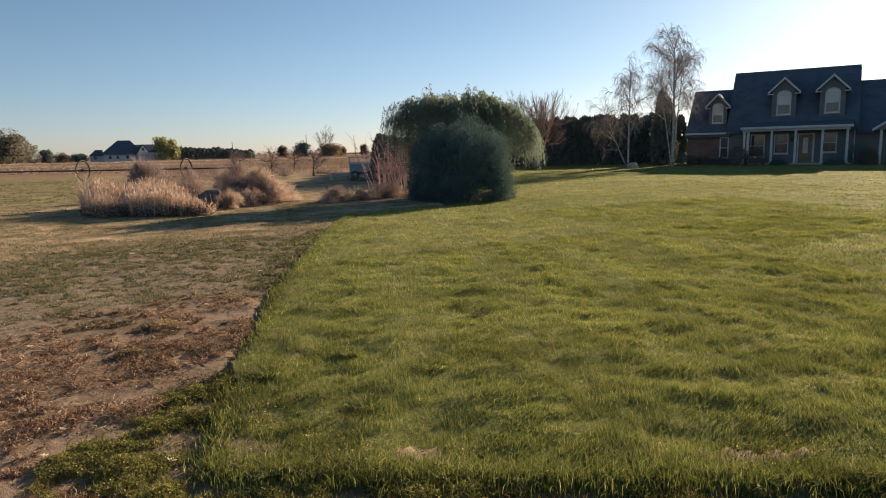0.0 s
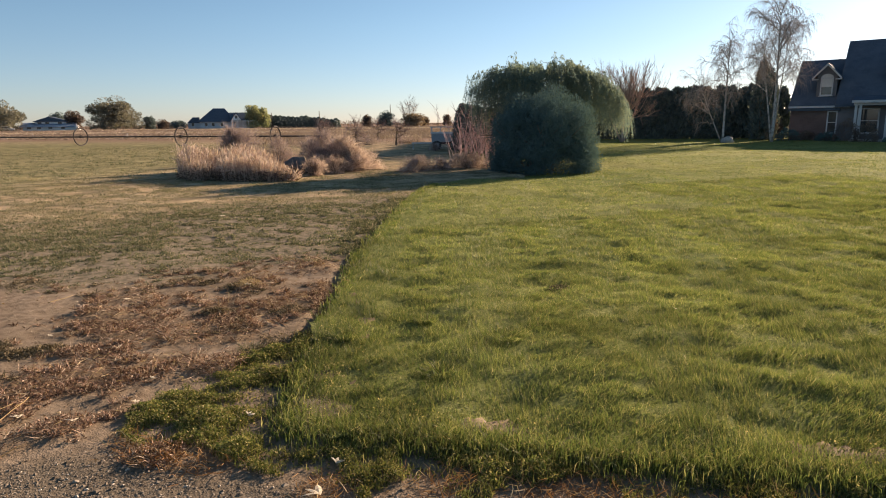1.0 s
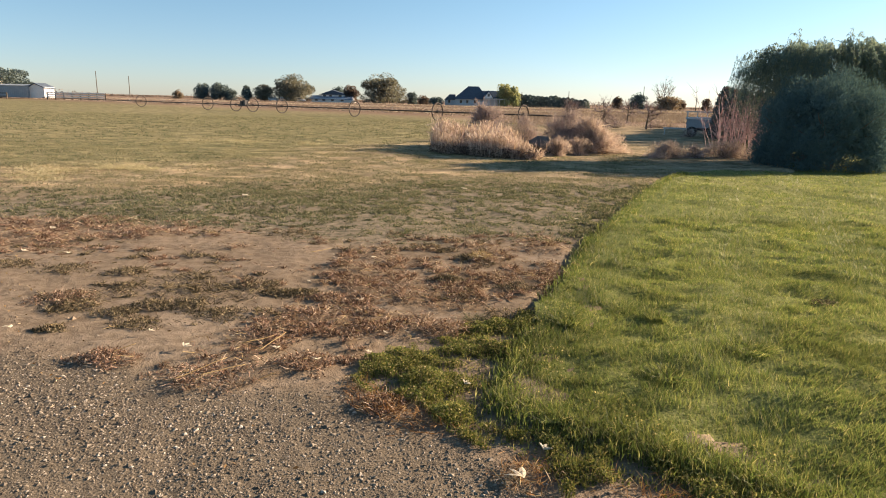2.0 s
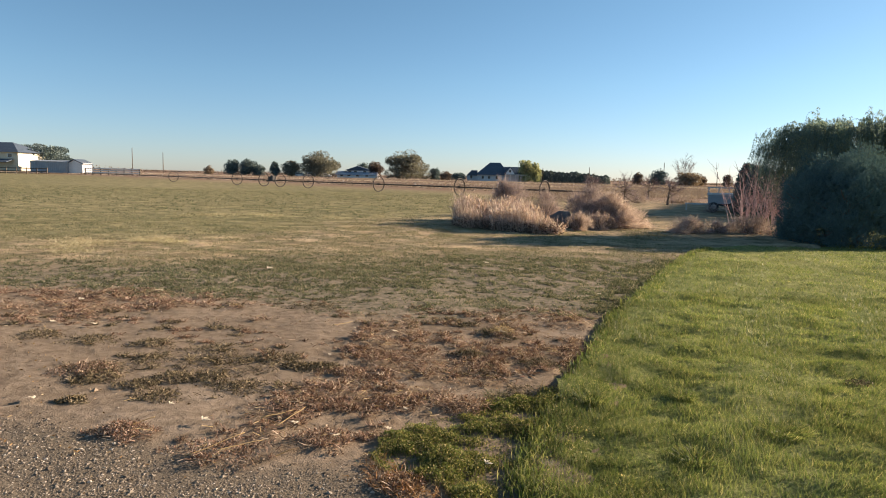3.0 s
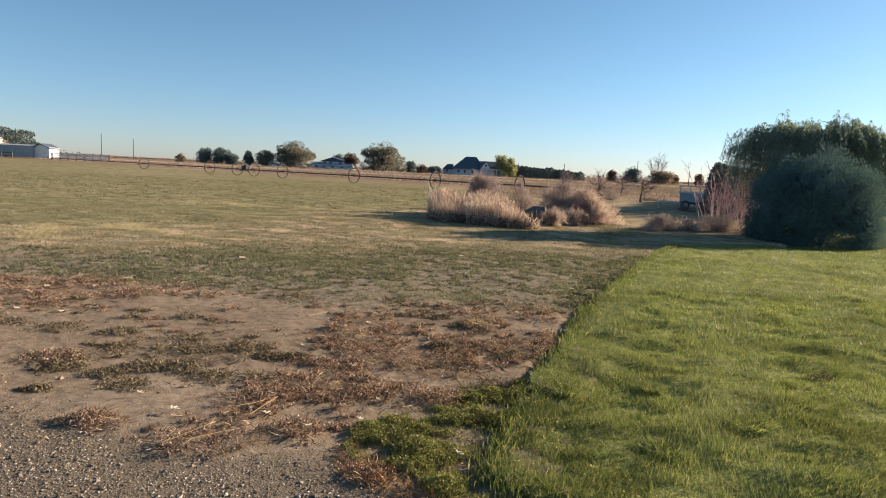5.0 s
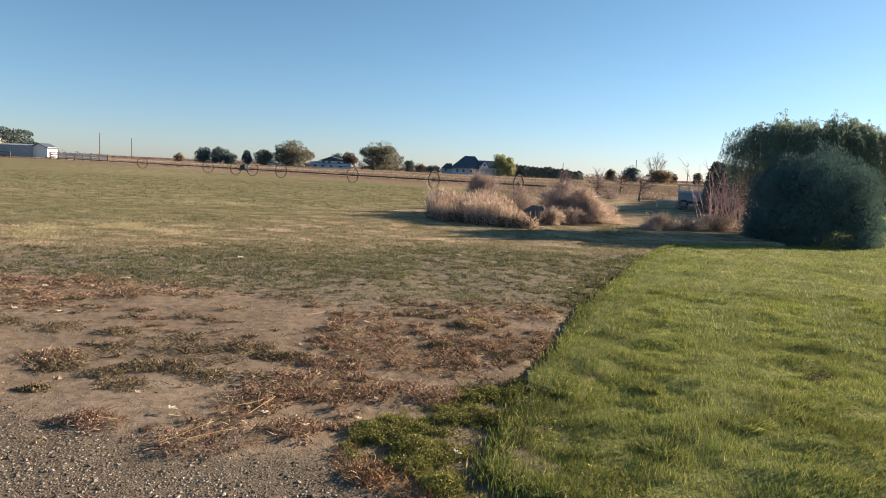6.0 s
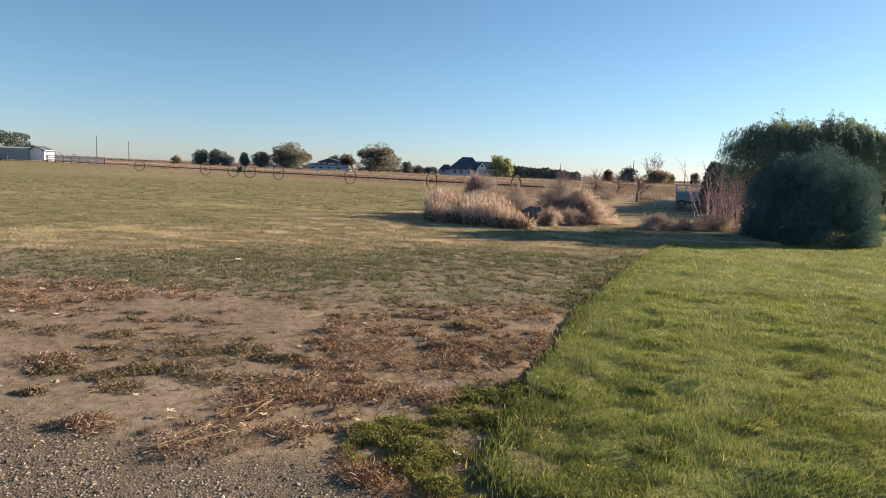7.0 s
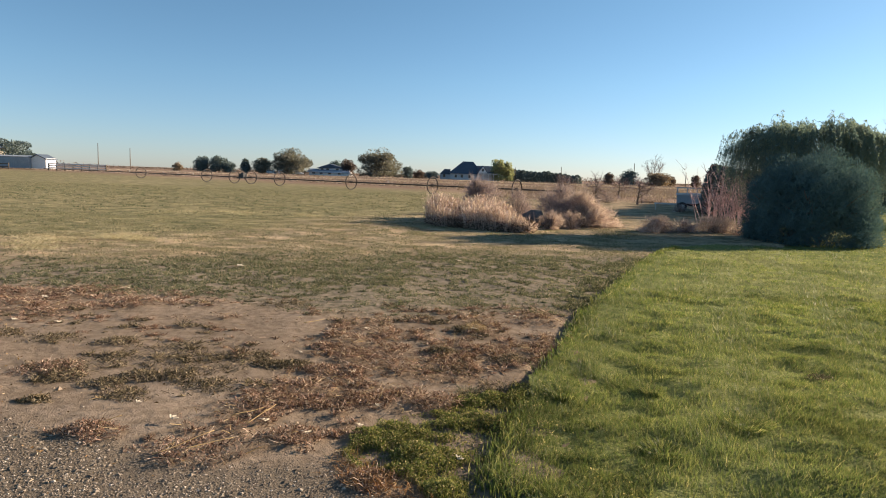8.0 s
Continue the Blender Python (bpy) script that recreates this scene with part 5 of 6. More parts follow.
BIRCH = [(24, 2.9, 0.55, 0.5, 0.15), (9, 1.5, -0.4, 0.45, 0.25), (7, 1.3, -3.2, 0.35, 0.2)]
bare_tree("birch", (38.7, 36.3, 0), "tall bare weeping birch with pale trunk beside the house", [(0.0, 0.0, 9.2, 0.12), (-0.16, 0.1, 7.2, 0.07), (0.2, 0.1, 8.0, 0.07)], BIRCH, M_BIRCH, M_BIRCHTWIG, "birches")
bare_tree("birch", (35.6, 37.8, 0), "smaller bare weeping birch with pale trunk", [(0.0, 0.0, 7.2, 0.09), (-0.35, 0.25, 4.8, 0.05)], [(24, 2.2, 0.0, 0.5, 0.25), (9, 1.2, -1.0, 0.5, 0.3), (7, 1.0, -3.2, 0.35, 0.2)], M_BIRCH, M_BIRCHTWIG, "birches")
bare_tree("bare_tree", (30.9, 43.5, 0), "bare tan-twigged tree with upswept branches", [(0, 0, 4.4, 0.14), (0.5, 0.1, 4.4, 0.09), (-0.5, 0.1, 4.2, 0.09)], [(20, 2.8, 1.1, 0.55, 0.15), (9, 1.6, 0.9, 0.42, 0.15), (7, 0.75, 0.6, 0.4, 0.15)], M_TANTWIG, M_TANTWIG)
FRUIT = [(13, 1.25, 0.25, 0.8, 0.35), (8, 0.7, 0.2, 0.6, 0.3), (5, 0.35, 0.1, 0.6, 0.3)]
for x, y in ((13.47, 47.9), (9.56, 44.4), (15.6, 62), (8.4, 52)):
    bare_tree("fruit_tree", (x, y, 0), "small bare fruit tree with a dark trunk", [(0.05, 0, 1.5, 0.10)], FRUIT, M_BARK, M_MAUVE, "small fruit trees")


def weeds_far():
    """Tall dead weeds beyond the reeds, and the dry crop past the sprinkler line."""
    s = Soup()
    x, y = scatter(60000, 3, 50, 42, 110)
    ok = (RNG.random(len(x)) < step(0.42, 0.6, fbm(x, y, 7, 111, 3))) & ~in_lawn(x, y) & (x < 0.5 * y - 4 + 0.12 * (y - 44)) & (y > 49 + 5 * fbm(x, y, 3, 115, 2) - 0.35 * np.maximum(9 - x, 0))
    x, y = x[ok], y[ok]
    h = RNG.uniform(0.12, 0.7, len(x))
    base = np.stack([x, y, np.zeros(len(x))], 1)
    s.blades(base, base + np.stack([RNG.normal(0, 0.25, len(x)), RNG.normal(0, 0.25, len(x)), h], 1), 0.05, None, 1)
    whole("tall_dead_weeds", s, M_CROP, "rough ground of tall mauve-brown dead weeds", "weeds", kind="stuff")
    s = Soup()
    x, y = scatter(100000, -170, 130, 75, 290)
    over = (x - LINE_START[0]) * LINE_WAY[1] - (y - LINE_START[1]) * LINE_WAY[0]
    ok = (over > 18) & (RNG.random(len(x)) < 0.25 + 0.75 * step(0.45, 0.55, vnoise(x * 0.05, y, 34, 113)))
    x, y = x[ok], y[ok]
    base = np.stack([x, y, np.zeros(len(x))], 1)
    s.blades(base, base + np.stack([RNG.normal(0, 0.4, len(x)), RNG.normal(0, 0.4, len(x)), RNG.uniform(0.08, 0.26, len(x))], 1), 0.14, None, 1)
    pale = Soup()
    x, y = scatter(70000, -170, 130, 62, 290)
    over = (x - LINE_START[0]) * LINE_WAY[1] - (y - LINE_START[1]) * LINE_WAY[0] + 6 * (vnoise(x, y, 40, 117) - 0.5)
    ok = ((over > 22) & (over < 33)) | ((over > 62) & (over < 84)) | ((over > 135) & (over < 165))
    x, y = x[ok], y[ok]
    base = np.stack([x, y, np.zeros(len(x))], 1)
    pale.blades(base, base + np.stack([RNG.normal(0, 0.4, len(x)), RNG.normal(0, 0.4, len(x)), RNG.uniform(0.15, 0.38, len(x))], 1), 0.16, None, 1)
    whole("pale_crop", pale, M_PALECROP, "bands of paler dry grass beyond the hay field", "grass", kind="stuff")
    whole("dry_crop", s, M_CROP, "standing dry brown crop beyond the hay field", "crop", kind="stuff")


weeds_far()


# ---------------------------------------------------------------- small things on the near ground
def husk_leaf(x, y, length, turn, label):
    """Two or three curled blades of husk that lie nearly flat."""
    s = Soup()
    for k in range(3):
        a, w = turn + k * 0.8, length * (0.20 - 0.04 * k)
        along, side = np.array([math.cos(a), math.sin(a), 0]), np.array([-math.sin(a), math.cos(a), 0.25])
        up = np.array([0, 0, 1.0])
        rows = [along * length * q + up * (0.004 * k + 0.25 * length * q * (1 - q)) for q in (0, 0.35, 0.7, 1.0)]
        v = []
        for p, f in zip(rows, (0.4, 1.0, 0.8, 0.1)):
            v += [p - side * w * f, p + up * w * 0.35 * f, p + side * w * f]
        s.add(v, [t for i in range(3) for j in range(2) for t in ((3 * i + j, 3 * i + j + 1, 3 * i + j + 4), (3 * i + j, 3 * i + j + 4, 3 * i + j + 3))])
    v = s.mesh("husk_leaf")
    v.materials.append(M_HUSK)
    ob = new("husk_leaf", v)
    ob.location = (x, y, (float(lawn_height(x, y)) if in_lawn(x, y) else float(lay(x, y))) + 0.035)
    tagged(ob, label, "dry leaf", "pale dry leaves")


for x, y, l, a in ((-1.79, 3.95, 0.09, 0.3), (-1.18, 3.96, 0.08, 1.2), (-0.87, 3.77, 0.085, 1.0), (-3.63, 10.56, 0.17, 0.2), (0.07, 12.49, 0.16, 0.5), (0.21, 6.74, 0.12, 0.0), (-3.14, 4.22, 0.10, 2.0), (-0.81, 5.1, 0.11, 1.1),
                   (-2.15, 4.23, 0.06, 0.4), (-0.9, 6.57, 0.08, 0.8), (-0.66, 6.62, 0.07, 2.2), (0.73, 7.48, 0.08, 0.2), (-5.01, 7.59, 0.12, 0.3), (-4.29, 8.26, 0.12, 1.9), (-0.57, 3.95, 0.06, 0.7), (-0.51, 4.34, 0.045, 0.1), (-4.06, 6.39, 0.09, 1.3), (0.32, 2.62, 0.14, 1.5), (0.44, 2.87, 0.08, 0.2),
                   (-4.55, 6.41, 0.09, 0.6), (-1.36, 5.62, 0.05, 0.2), (0.06, 3.56, 0.07, 0.1), (1.72, 9.4, 0.1, 0.4), (4.6, 8.4, 0.05, 1.0), (3.6, 4.2, 0.04, 0.5), (5.6, 5.6, 0.05, 0.3)):
    husk_leaf(x, y, l * 0.62, a, "pale dry husk leaf lying on the ground")


def stalk(x, y, length, turn):
    s = Soup()
    line = limb((0, 0, 0.01), (math.cos(turn), math.sin(turn), 0.06), length, 0.12, 0, 6)
    s.tube(line, taper(7, 0.0036, 0.002), 5)
    me = s.mesh("dry_stalk", True)
    me.materials.append(M_STRAW)
    ob = new("dry_stalk", me)
    ob.location = (x, y, float(lay(x, y)) + 0.03)
    tagged(ob, "long straw-coloured dry stalk on the soil", "stalk", "dry stalks")


for x, y, l, a in ((-1.66, 3.44, 0.36, 0.85), (-1.52, 3.5, 0.3, 0.8), (-1.27, 3.87, 0.28, 1.1), (-1.42, 4.02, 0.24, 0.6), (-2.41, 5.34, 0.17, 0.05), (0.17, 4.15, 0.27, -0.04), (-1.58, 6.69, 0.3, 0.9), (-0.3, 6.1, 0.25, -0.4), (0.3, 2.55, 0.2, 1.4), (-2.2, 3.82, 0.15, 0.4)):
    stalk(x, y, l, a)


def clump(name, x, y, r, h, n, mat, label, category, wide=0.006):
    s = Soup()
    a, q = RNG.uniform(0, 6.28, n), RNG.random(n) ** 0.5 * r
    base = np.stack([np.cos(a) * q, np.sin(a) * q, np.zeros(n)], 1)
    tip = base + np.stack([np.cos(a) * r * 0.5, np.sin(a) * r * 0.5, h * RNG.uniform(0.5, 1.0, n)], 1) + RNG.normal(0, r * 0.2, (n, 3)) * (1, 1, 0.3)
    if name == "weed_clump":
        k = int(n * 0.12)
        s.blades(base[:k], tip[:k], wide, RNG.normal(0, 0.01, (k, 3)))
        m = n * 3
        a, q = RNG.uniform(0, 6.28, m), RNG.random(m) ** 0.5
        q = q * (1 + 0.35 * np.sin(3 * a + x) + 0.2 * np.sin(7 * a + y))
        p = np.stack([np.cos(a) * q * r * 1.35, np.sin(a) * q * r, h * np.sqrt(np.clip(1 - q, 0, 1)) * RNG.random(m)], 1)
        s.leaves(p, RNG.normal(size=(m, 3)) + (0, 0, 0.3), RNG.uniform(0.01, 0.032, m), RNG.uniform(0.004, 0.010, m))
    else:
        s.blades(base, tip, wide, RNG.normal(0, 0.01, (n, 3)) + (0, 0, h * 0.15))
    whole(name, s, mat, label, category, "loose clumps", "stuff" if name == "weed_clump" else "", place=(x, y, float(np.maximum(lay(x, y), lawn_height(x, y) if in_lawn(x, y) else -1))))


for x, y, r, h, n in ((1.54, 4.78, 0.08, 0.075, 420), (0.84, 4.6, 0.09, 0.085, 420), (1.3, 3.7, 0.11, 0.06, 360), (1.96, 4.14, 0.14, 0.06, 420)):
    clump("grass_tuft", x, y, r, h, n, M_GRASS, "rank darker tuft of grass in the lawn", "grass tuft", 0.0035)
clump("grass_tuft", 0.14, 4.76, 0.08, 0.06, 160, M_DULL, "grey-green tuft on bare soil", "grass tuft", 0.003)
clump("weed_clump", 3.1, 5.3, 0.09, 0.05, 110, M_DARKWEED, "dark dead clump in the lawn", "weed clump")
# dead weed clumps on the bare strip: place, half width, height
for x, y, r, h in ((-2.24, 3.8, 0.13, 0.07), (-0.92, 3.8, 0.15, 0.075), (-1.25, 4.39, 0.2, 0.06), (-0.4, 3.3, 0.12, 0.07), (-0.65, 4.5, 0.15, 0.06), (-0.08, 4.5, 0.16, 0.09), (-0.85, 5.75, 0.2, 0.06), (-1.2, 5.93, 0.1, 0.06), (-1.08, 5.22, 0.14, 0.06), (0.6, 5.05, 0.2, 0.05), (-0.8, 5.08, 0.12, 0.06), (-1.5, 3.6, 0.2, 0.05), (-3.2, 4.95, 0.2, 0.07)):
    clump("weed_clump", x, y, r, h, 380, M_DEAD, "matted reddish-brown dead weed clump on bare soil", "weed clump", 0.003)
for x, y, r, h in ((-3.04, 4.8, 0.16, 0.07), (-2.6, 4.67, 0.14, 0.04), (-3.11, 5.82, 0.16, 0.05), (-3.76, 5.9, 0.18, 0.05), (-2.43, 4.86, 0.13, 0.06), (-2.17, 4.89, 0.15, 0.06), (-1.81, 5.49, 0.2, 0.06), (-1.53, 5.31, 0.13, 0.05), (-1.34, 5.33, 0.12, 0.05), (-1.84, 4.75, 0.17, 0.035),
                   (-0.1, 5.85, 0.11, 0.06), (0.55, 5.64, 0.14, 0.08), (0.28, 4.72, 0.14, 0.06), (0.5, 4.9, 0.2, 0.05), (-4.38, 6.0, 0.2, 0.05), (-2.35, 4.45, 0.14, 0.03), (-2.9, 4.3, 0.08, 0.03), (-2.06, 7.8, 0.25, 0.05), (0.15, 6.8, 0.14, 0.06)):
    clump("weed_clump", x, y, r, h, 320, M_DARKWEED, "flattened dark weed clump on bare soil", "weed clump", 0.003)
clump("weed_clump", 0.24, 6.76, 0.12, 0.11, 160, M_STRAW, "pale straw clump on bare soil", "weed clump", 0.006)


def rock(x, y, r, mat, label, squash=0.7):
    bm = bmesh.new()
    bmesh.ops.create_icosphere(bm, subdivisions=3, radius=r)
    for v in bm.verts:
        k = 1 + 0.22 * noise.noise(v.co * (1.8 / r)) + 0.08 * noise.noise(v.co * (5 / r))
        v.co = Vector((v.co.x * k, v.co.y * k, max(v.co.z * k * squash, -r * 0.35)))
    me = bpy.data.meshes.new("boulder")
    bm.to_mesh(me)
    bm.free()
    me.polygons.foreach_set("use_smooth", np.ones(len(me.polygons), bool))
    me.materials.append(mat)
    ob = new("boulder", me)
    ob.location = (x, y, r * 0.3)
    tagged(ob, label, "rock")


rock(35.1, 36.8, 0.42, M_ROCK, "pale rounded boulder on the lawn near the birches", 0.85)
# added dark boulder; its colour stands for the shade in the hollow here
rock(2.8, 23.0, 0.46, M_HOLLOWSHADE, "dark rounded boulder standing in for the shaded hollow between reeds and dry bushes", 0.9)


# ---------------------------------------------------------------- sprinkler wheel line across the hay field
WHEELS = (-9.2, -0.3, 10.3, 21.9, 27.3, 30.7, 36.8, 54.0)


def build_wheel_line():
    way = math.degrees(math.atan2(LINE_WAY[1], LINE_WAY[0]))
    line = thing("sprinkler_line", (LINE_START[0], LINE_START[1], 0), "wheel-line sprinkler with a steel pipe and spoked wheels", "irrigation", turn=way)
    pipe = Soup()
    pipe.tube([(-13.5, 0, 0.76), (20, 0, 0.75), (90, 0, 0.76)], [0.065, 0.065, 0.065], 7)
    part("pipe", pipe, M_RUST, line, "long dark axle pipe", smooth=True)
    wheel = None
    for s in WHEELS:
        ob = new("wheel")
        if wheel is None:
            ring, spoke = Soup(), Soup()
            a = np.linspace(0, 2 * np.pi, 33)
            ring.tube(np.stack([0 * a, np.cos(a) * 0.74, np.sin(a) * 0.74], 1), np.full(33, 0.055), 5)
            spoke.tube([(0, 0, 0), (0, 0, 0.73)], [0.007, 0.007], 4)
            hub = Soup()
            hub.tube([(-0.12, 0, 0), (0.12, 0, 0)], [0.12, 0.12], 10)
            wheel = [(n, q.mesh(n), M_RUST) for n, q in (("rim", ring), ("spoke", spoke), ("hub", hub))]
            for _, me, mat in wheel:
                me.materials.append(mat)
        ob.parent = line
        ob.location = (s, 0, 0.77)
        ob.rotation_euler = (RNG.uniform(0, 1), 0, 0)
        for n, me, _ in wheel:
            for k in range(9 if n == "spoke" else 1):
                q = new(n, me)
                q.parent = ob
                q.rotation_euler = (k * 2 * math.pi / 9, 0, 0)
    mover = Soup()
    mover.box(28.3, -0.35, 0.62, 29.7, 0.35, 0.72)
    mover.box(28.5, -0.25, 0.72, 28.95, 0.25, 1.28)
    mover.box(29.1, -0.22, 0.72, 29.5, 0.22, 1.18)
    mover.tube([(28.72, 0, 1.28), (28.72, 0, 1.45)], [0.05, 0.05], 6)
    part("engine", mover, M_BLACK, line, "black drive engine on the pipe")
    for s in (-4.5, 5.2, 15.8, 40.0, 47.6, 57.5):
        head = Soup()
        head.tube([(s, 0, 0.82), (s, 0, 1.02)], [0.02, 0.015], 5)
        head.tube([(s - 0.07, 0, 1.02), (s + 0.07, 0, 1.06)], [0.02, 0.02], 5)
        part("sprinkler_head", head, M_STEEL, line)


build_wheel_line()


# ---------------------------------------------------------------- the house on the lawn
HOUSE, HOUSE_SIZE = (43.64, 33.70, -0.1), 1.02
HOUSE_TURN = -58.1


def boxed(name, mat, parent, *boxes, label=""):
    s = Soup()
    for b in boxes:
        s.box(*b)
    return part(name, s, mat, parent, label)


def window(parent, x0, x1, z0, z1, y, arch=False, label="white-framed window"):
    """A window with its frame proud of a wall that faces -y."""
    f = 0.09
    w = boxed("window", M_TRIM, parent, (x0 - f, y - 0.06, z0 - f, x0, y + 0.02, z1 + f), (x1, y - 0.06, z0 - f, x1 + f, y + 0.02, z1 + f),
              (x0, y - 0.06, z1, x1, y + 0.02, z1 + f), (x0, y - 0.06, z0 - f, x1, y + 0.02, z0), label=label)
    zm = (z0 + z1) / 2
    boxed("pane", M_GLASS, w, (x0, y - 0.02, z0, x1, y, zm - 0.025), label="dark glass")
    boxed("pane", M_BLIND if arch else M_GLASS, w, (x0, y - 0.03, zm + 0.025, x1, y - 0.005, z1))
    boxed("glazing_bar", M_TRIM, w, (x0, y - 0.05, zm - 0.025, x1, y + 0.01, zm + 0.025))
    boxed("sill", M_TRIM, w, (x0 - f - 0.05, y - 0.12, z0 - f - 0.05, x1 + f + 0.05, y + 0.02, z0 - f))
    if arch:
        s = Soup()
        r, cx = (x1 - x0) / 2, (x0 + x1) / 2
        n = 10
        outline = [(cx + r * math.cos(a), z1 + f + r * 0.55 * math.sin(a)) for a in np.linspace(0, math.pi, n)]
        s.prism(outline, 1, y - 0.03, y)
        part("arch_pane", s, M_BLIND, w)
        s = Soup()
        a = np.linspace(0, math.pi, 13)
        s.tube(np.stack([cx + (r + 0.04) * np.cos(a), np.full(13, y - 0.03), z1 + f + (r * 0.55 + 0.04) * np.sin(a)], 1), np.full(13, 0.05), 5)
        part("arch_frame", s, M_TRIM, w)
    return w


def gable_block(house, x0, x1, y0, y1, eave, ridge, wall_mat, name="wall", over=0.35):
    """A block with a ridge along x: walls, gable ends and a roof with thickness. y0 is the front."""
    ym = (y0 + y1) / 2
    s = Soup()
    s.prism([(y0, 0), (y1, 0), (y1, eave), (ym, ridge - 0.12), (y0, eave)], 0, x0, x1)
    wall = part(name, s, wall_mat, house)
    slope = (ridge - eave) / (ym - y0)
    r = Soup()
    for sgn, ye in ((-1, y0), (1, y1)):
        lo = (ye + sgn * over, eave - over * slope)
        r.prism([(ym, ridge), lo, (lo[0], lo[1] - 0.16), (ym, ridge - 0.16)], 0, x0 - over * 0.5, x1 + over * 0.5)
    roof = part("roof", r, M_SHINGLE, house, "dark shingle roof")
    for x in (x0 - over * 0.5 - 0.03, x1 + over * 0.5):
        b = Soup()
        for sgn, ye in ((-1, y0), (1, y1)):
            lo = (ye + sgn * over, eave - over * slope)
            b.prism([(ym, ridge - 0.17), (lo[0], lo[1] - 0.17), (lo[0], lo[1] - 0.33), (ym, ridge - 0.33)], 0, x, x + 0.03)
        part("bargeboard", b, M_SIDING, roof)
    return wall


def dormer(house, xc, face, z0, wall_top, apex, half, back, win):
    d = new("dormer")
    d.parent = house
    s = Soup()
    s.prism([(xc - half, z0), (xc + half, z0), (xc + half, wall_top), (xc, apex - 0.1), (xc - half, wall_top)], 1, face, back)
    part("dormer_wall", s, M_SIDING, d)
    r = Soup()
    o = 0.3
    sl = (apex - wall_top) / half
    for sg in (-1, 1):
        e = (xc + sg * (half + o), wall_top - o * sl)
        r.prism([(xc, apex + 0.02), e, (e[0], e[1] - 0.1), (xc, apex - 0.08)], 1, face - 0.28, back)
    part("dormer_roof", r, M_SHINGLE, d)
    t = Soup()
    for sg in (-1, 1):
        e = (xc + sg * (half + o), wall_top - o * sl)
        t.prism([(xc, apex + 0.03), e, (e[0], e[1] - 0.17), (xc, apex - 0.15)], 1, face - 0.33, face - 0.285)
        t.box(min(e[0], xc + sg * (half - 0.1)), face - 0.33, e[1] - 0.17, max(e[0], xc + sg * (half - 0.1)), face - 0.02, e[1] - 0.1)
    part("dormer_trim", t, M_TRIM, d, "white gable trim")
    window(d, *win, face, arch=True, label="white-framed arched dormer window")


def build_house():
    h = thing("house", HOUSE, "one-and-a-half-storey house with dark roof, dormers and porch", "house", turn=HOUSE_TURN, size=HOUSE_SIZE)
    gable_block(h, -1.35, 7.1, 1.8, 9.8, 3.1, 7.55, M_SIDING)
    gable_block(h, -4.5, -1.38, 1.95, 9.4, 2.75, 6.25, M_BRICK, over=0.3)
    gable_block(h, 7.13, 15.5, 2.1, 9.6, 2.75, 6.35, M_SIDING, over=0.3)
    # porch
    s = Soup()
    s.prism([(-0.35, 2.78), (1.78, 3.18), (1.78, 3.32), (-0.35, 2.94)], 0, -0.3, 6.9)
    part("porch_roof", s, M_SHINGLE, h)
    boxed("fascia", M_TRIM, h, (-0.3, -0.42, 2.78, 6.9, -0.36, 2.95))
    boxed("porch_beam", M_TRIM, h, (-0.2, -0.1, 2.62, 6.75, 0.1, 2.78))
    boxed("porch_floor", M_CONCRETE, h, (-0.3, -0.25, -0.05, 6.9, 1.8, 0.24))
    boxed("porch_step", M_CONCRETE, h, (3.2, -0.6, -0.05, 4.8, -0.26, 0.12))
    for x in (-0.05, 0.22, 1.80, 3.36, 5.06, 6.58):
        c = boxed("porch_column", M_TRIM, h, (x - 0.08, -0.08, 0.24, x + 0.08, 0.08, 2.62))
        boxed("column_base", M_TRIM, c, (x - 0.12, -0.12, 0.24, x + 0.12, 0.12, 0.36))
    boxed("eave_trim", M_TRIM, h, (-4.6, 1.55, 2.52, -0.6, 1.6, 2.66))
    # door
    d = boxed("front_door", M_DOOR, h, (3.52, 1.74, 0.24, 4.42, 1.8, 2.32), label="oak front door with glazed panel")
    boxed("door_frame", M_TRIM, d, (3.42, 1.7, 0.24, 3.52, 1.8, 2.42), (4.42, 1.7, 0.24, 4.56, 1.8, 2.42), (3.52, 1.7, 2.32, 4.42, 1.8, 2.42))
    boxed("door_glass", M_BLIND, d, (3.8, 1.725, 0.95, 4.14, 1.74, 2.1))
    k = Soup()
    k.tube([(4.33, 1.74, 1.2), (4.33, 1.67, 1.2)], [0.035, 0.045], 8)
    part("door_knob", k, M_STEEL, d)
    window(h, 0.0, 1.15, 0.75, 2.35, 1.8)
    window(h, 1.95, 2.75, 1.0, 2.35, 1.8)
    window(h, 5.1, 5.9, 1.05, 2.35, 1.8)
    window(h, -1.95, -1.45, 0.7, 2.2, 1.95, label="white-framed window with blind")
    dormer(h, 2.34, 2.3, 3.55, 5.85, 6.65, 0.82, 5.2, (1.95, 2.75, 3.95, 5.3))
    dormer(h, 5.52, 2.3, 3.55, 5.85, 6.65, 0.82, 5.2, (5.13, 5.93, 3.95, 5.3))
    dormer(h, -2.35, 2.6, 3.2, 5.05, 5.75, 0.66, 5.0, (-2.68, -2.02, 3.5, 4.65))
    lamp = Soup()
    lamp.tube([(3.05, 1.72, 1.85), (3.05, 1.72, 2.1)], [0.05, 0.07], 6)
    part("wall_lantern", lamp, M_BLACK, h)
    # entrance gable of the right wing
    s = Soup()
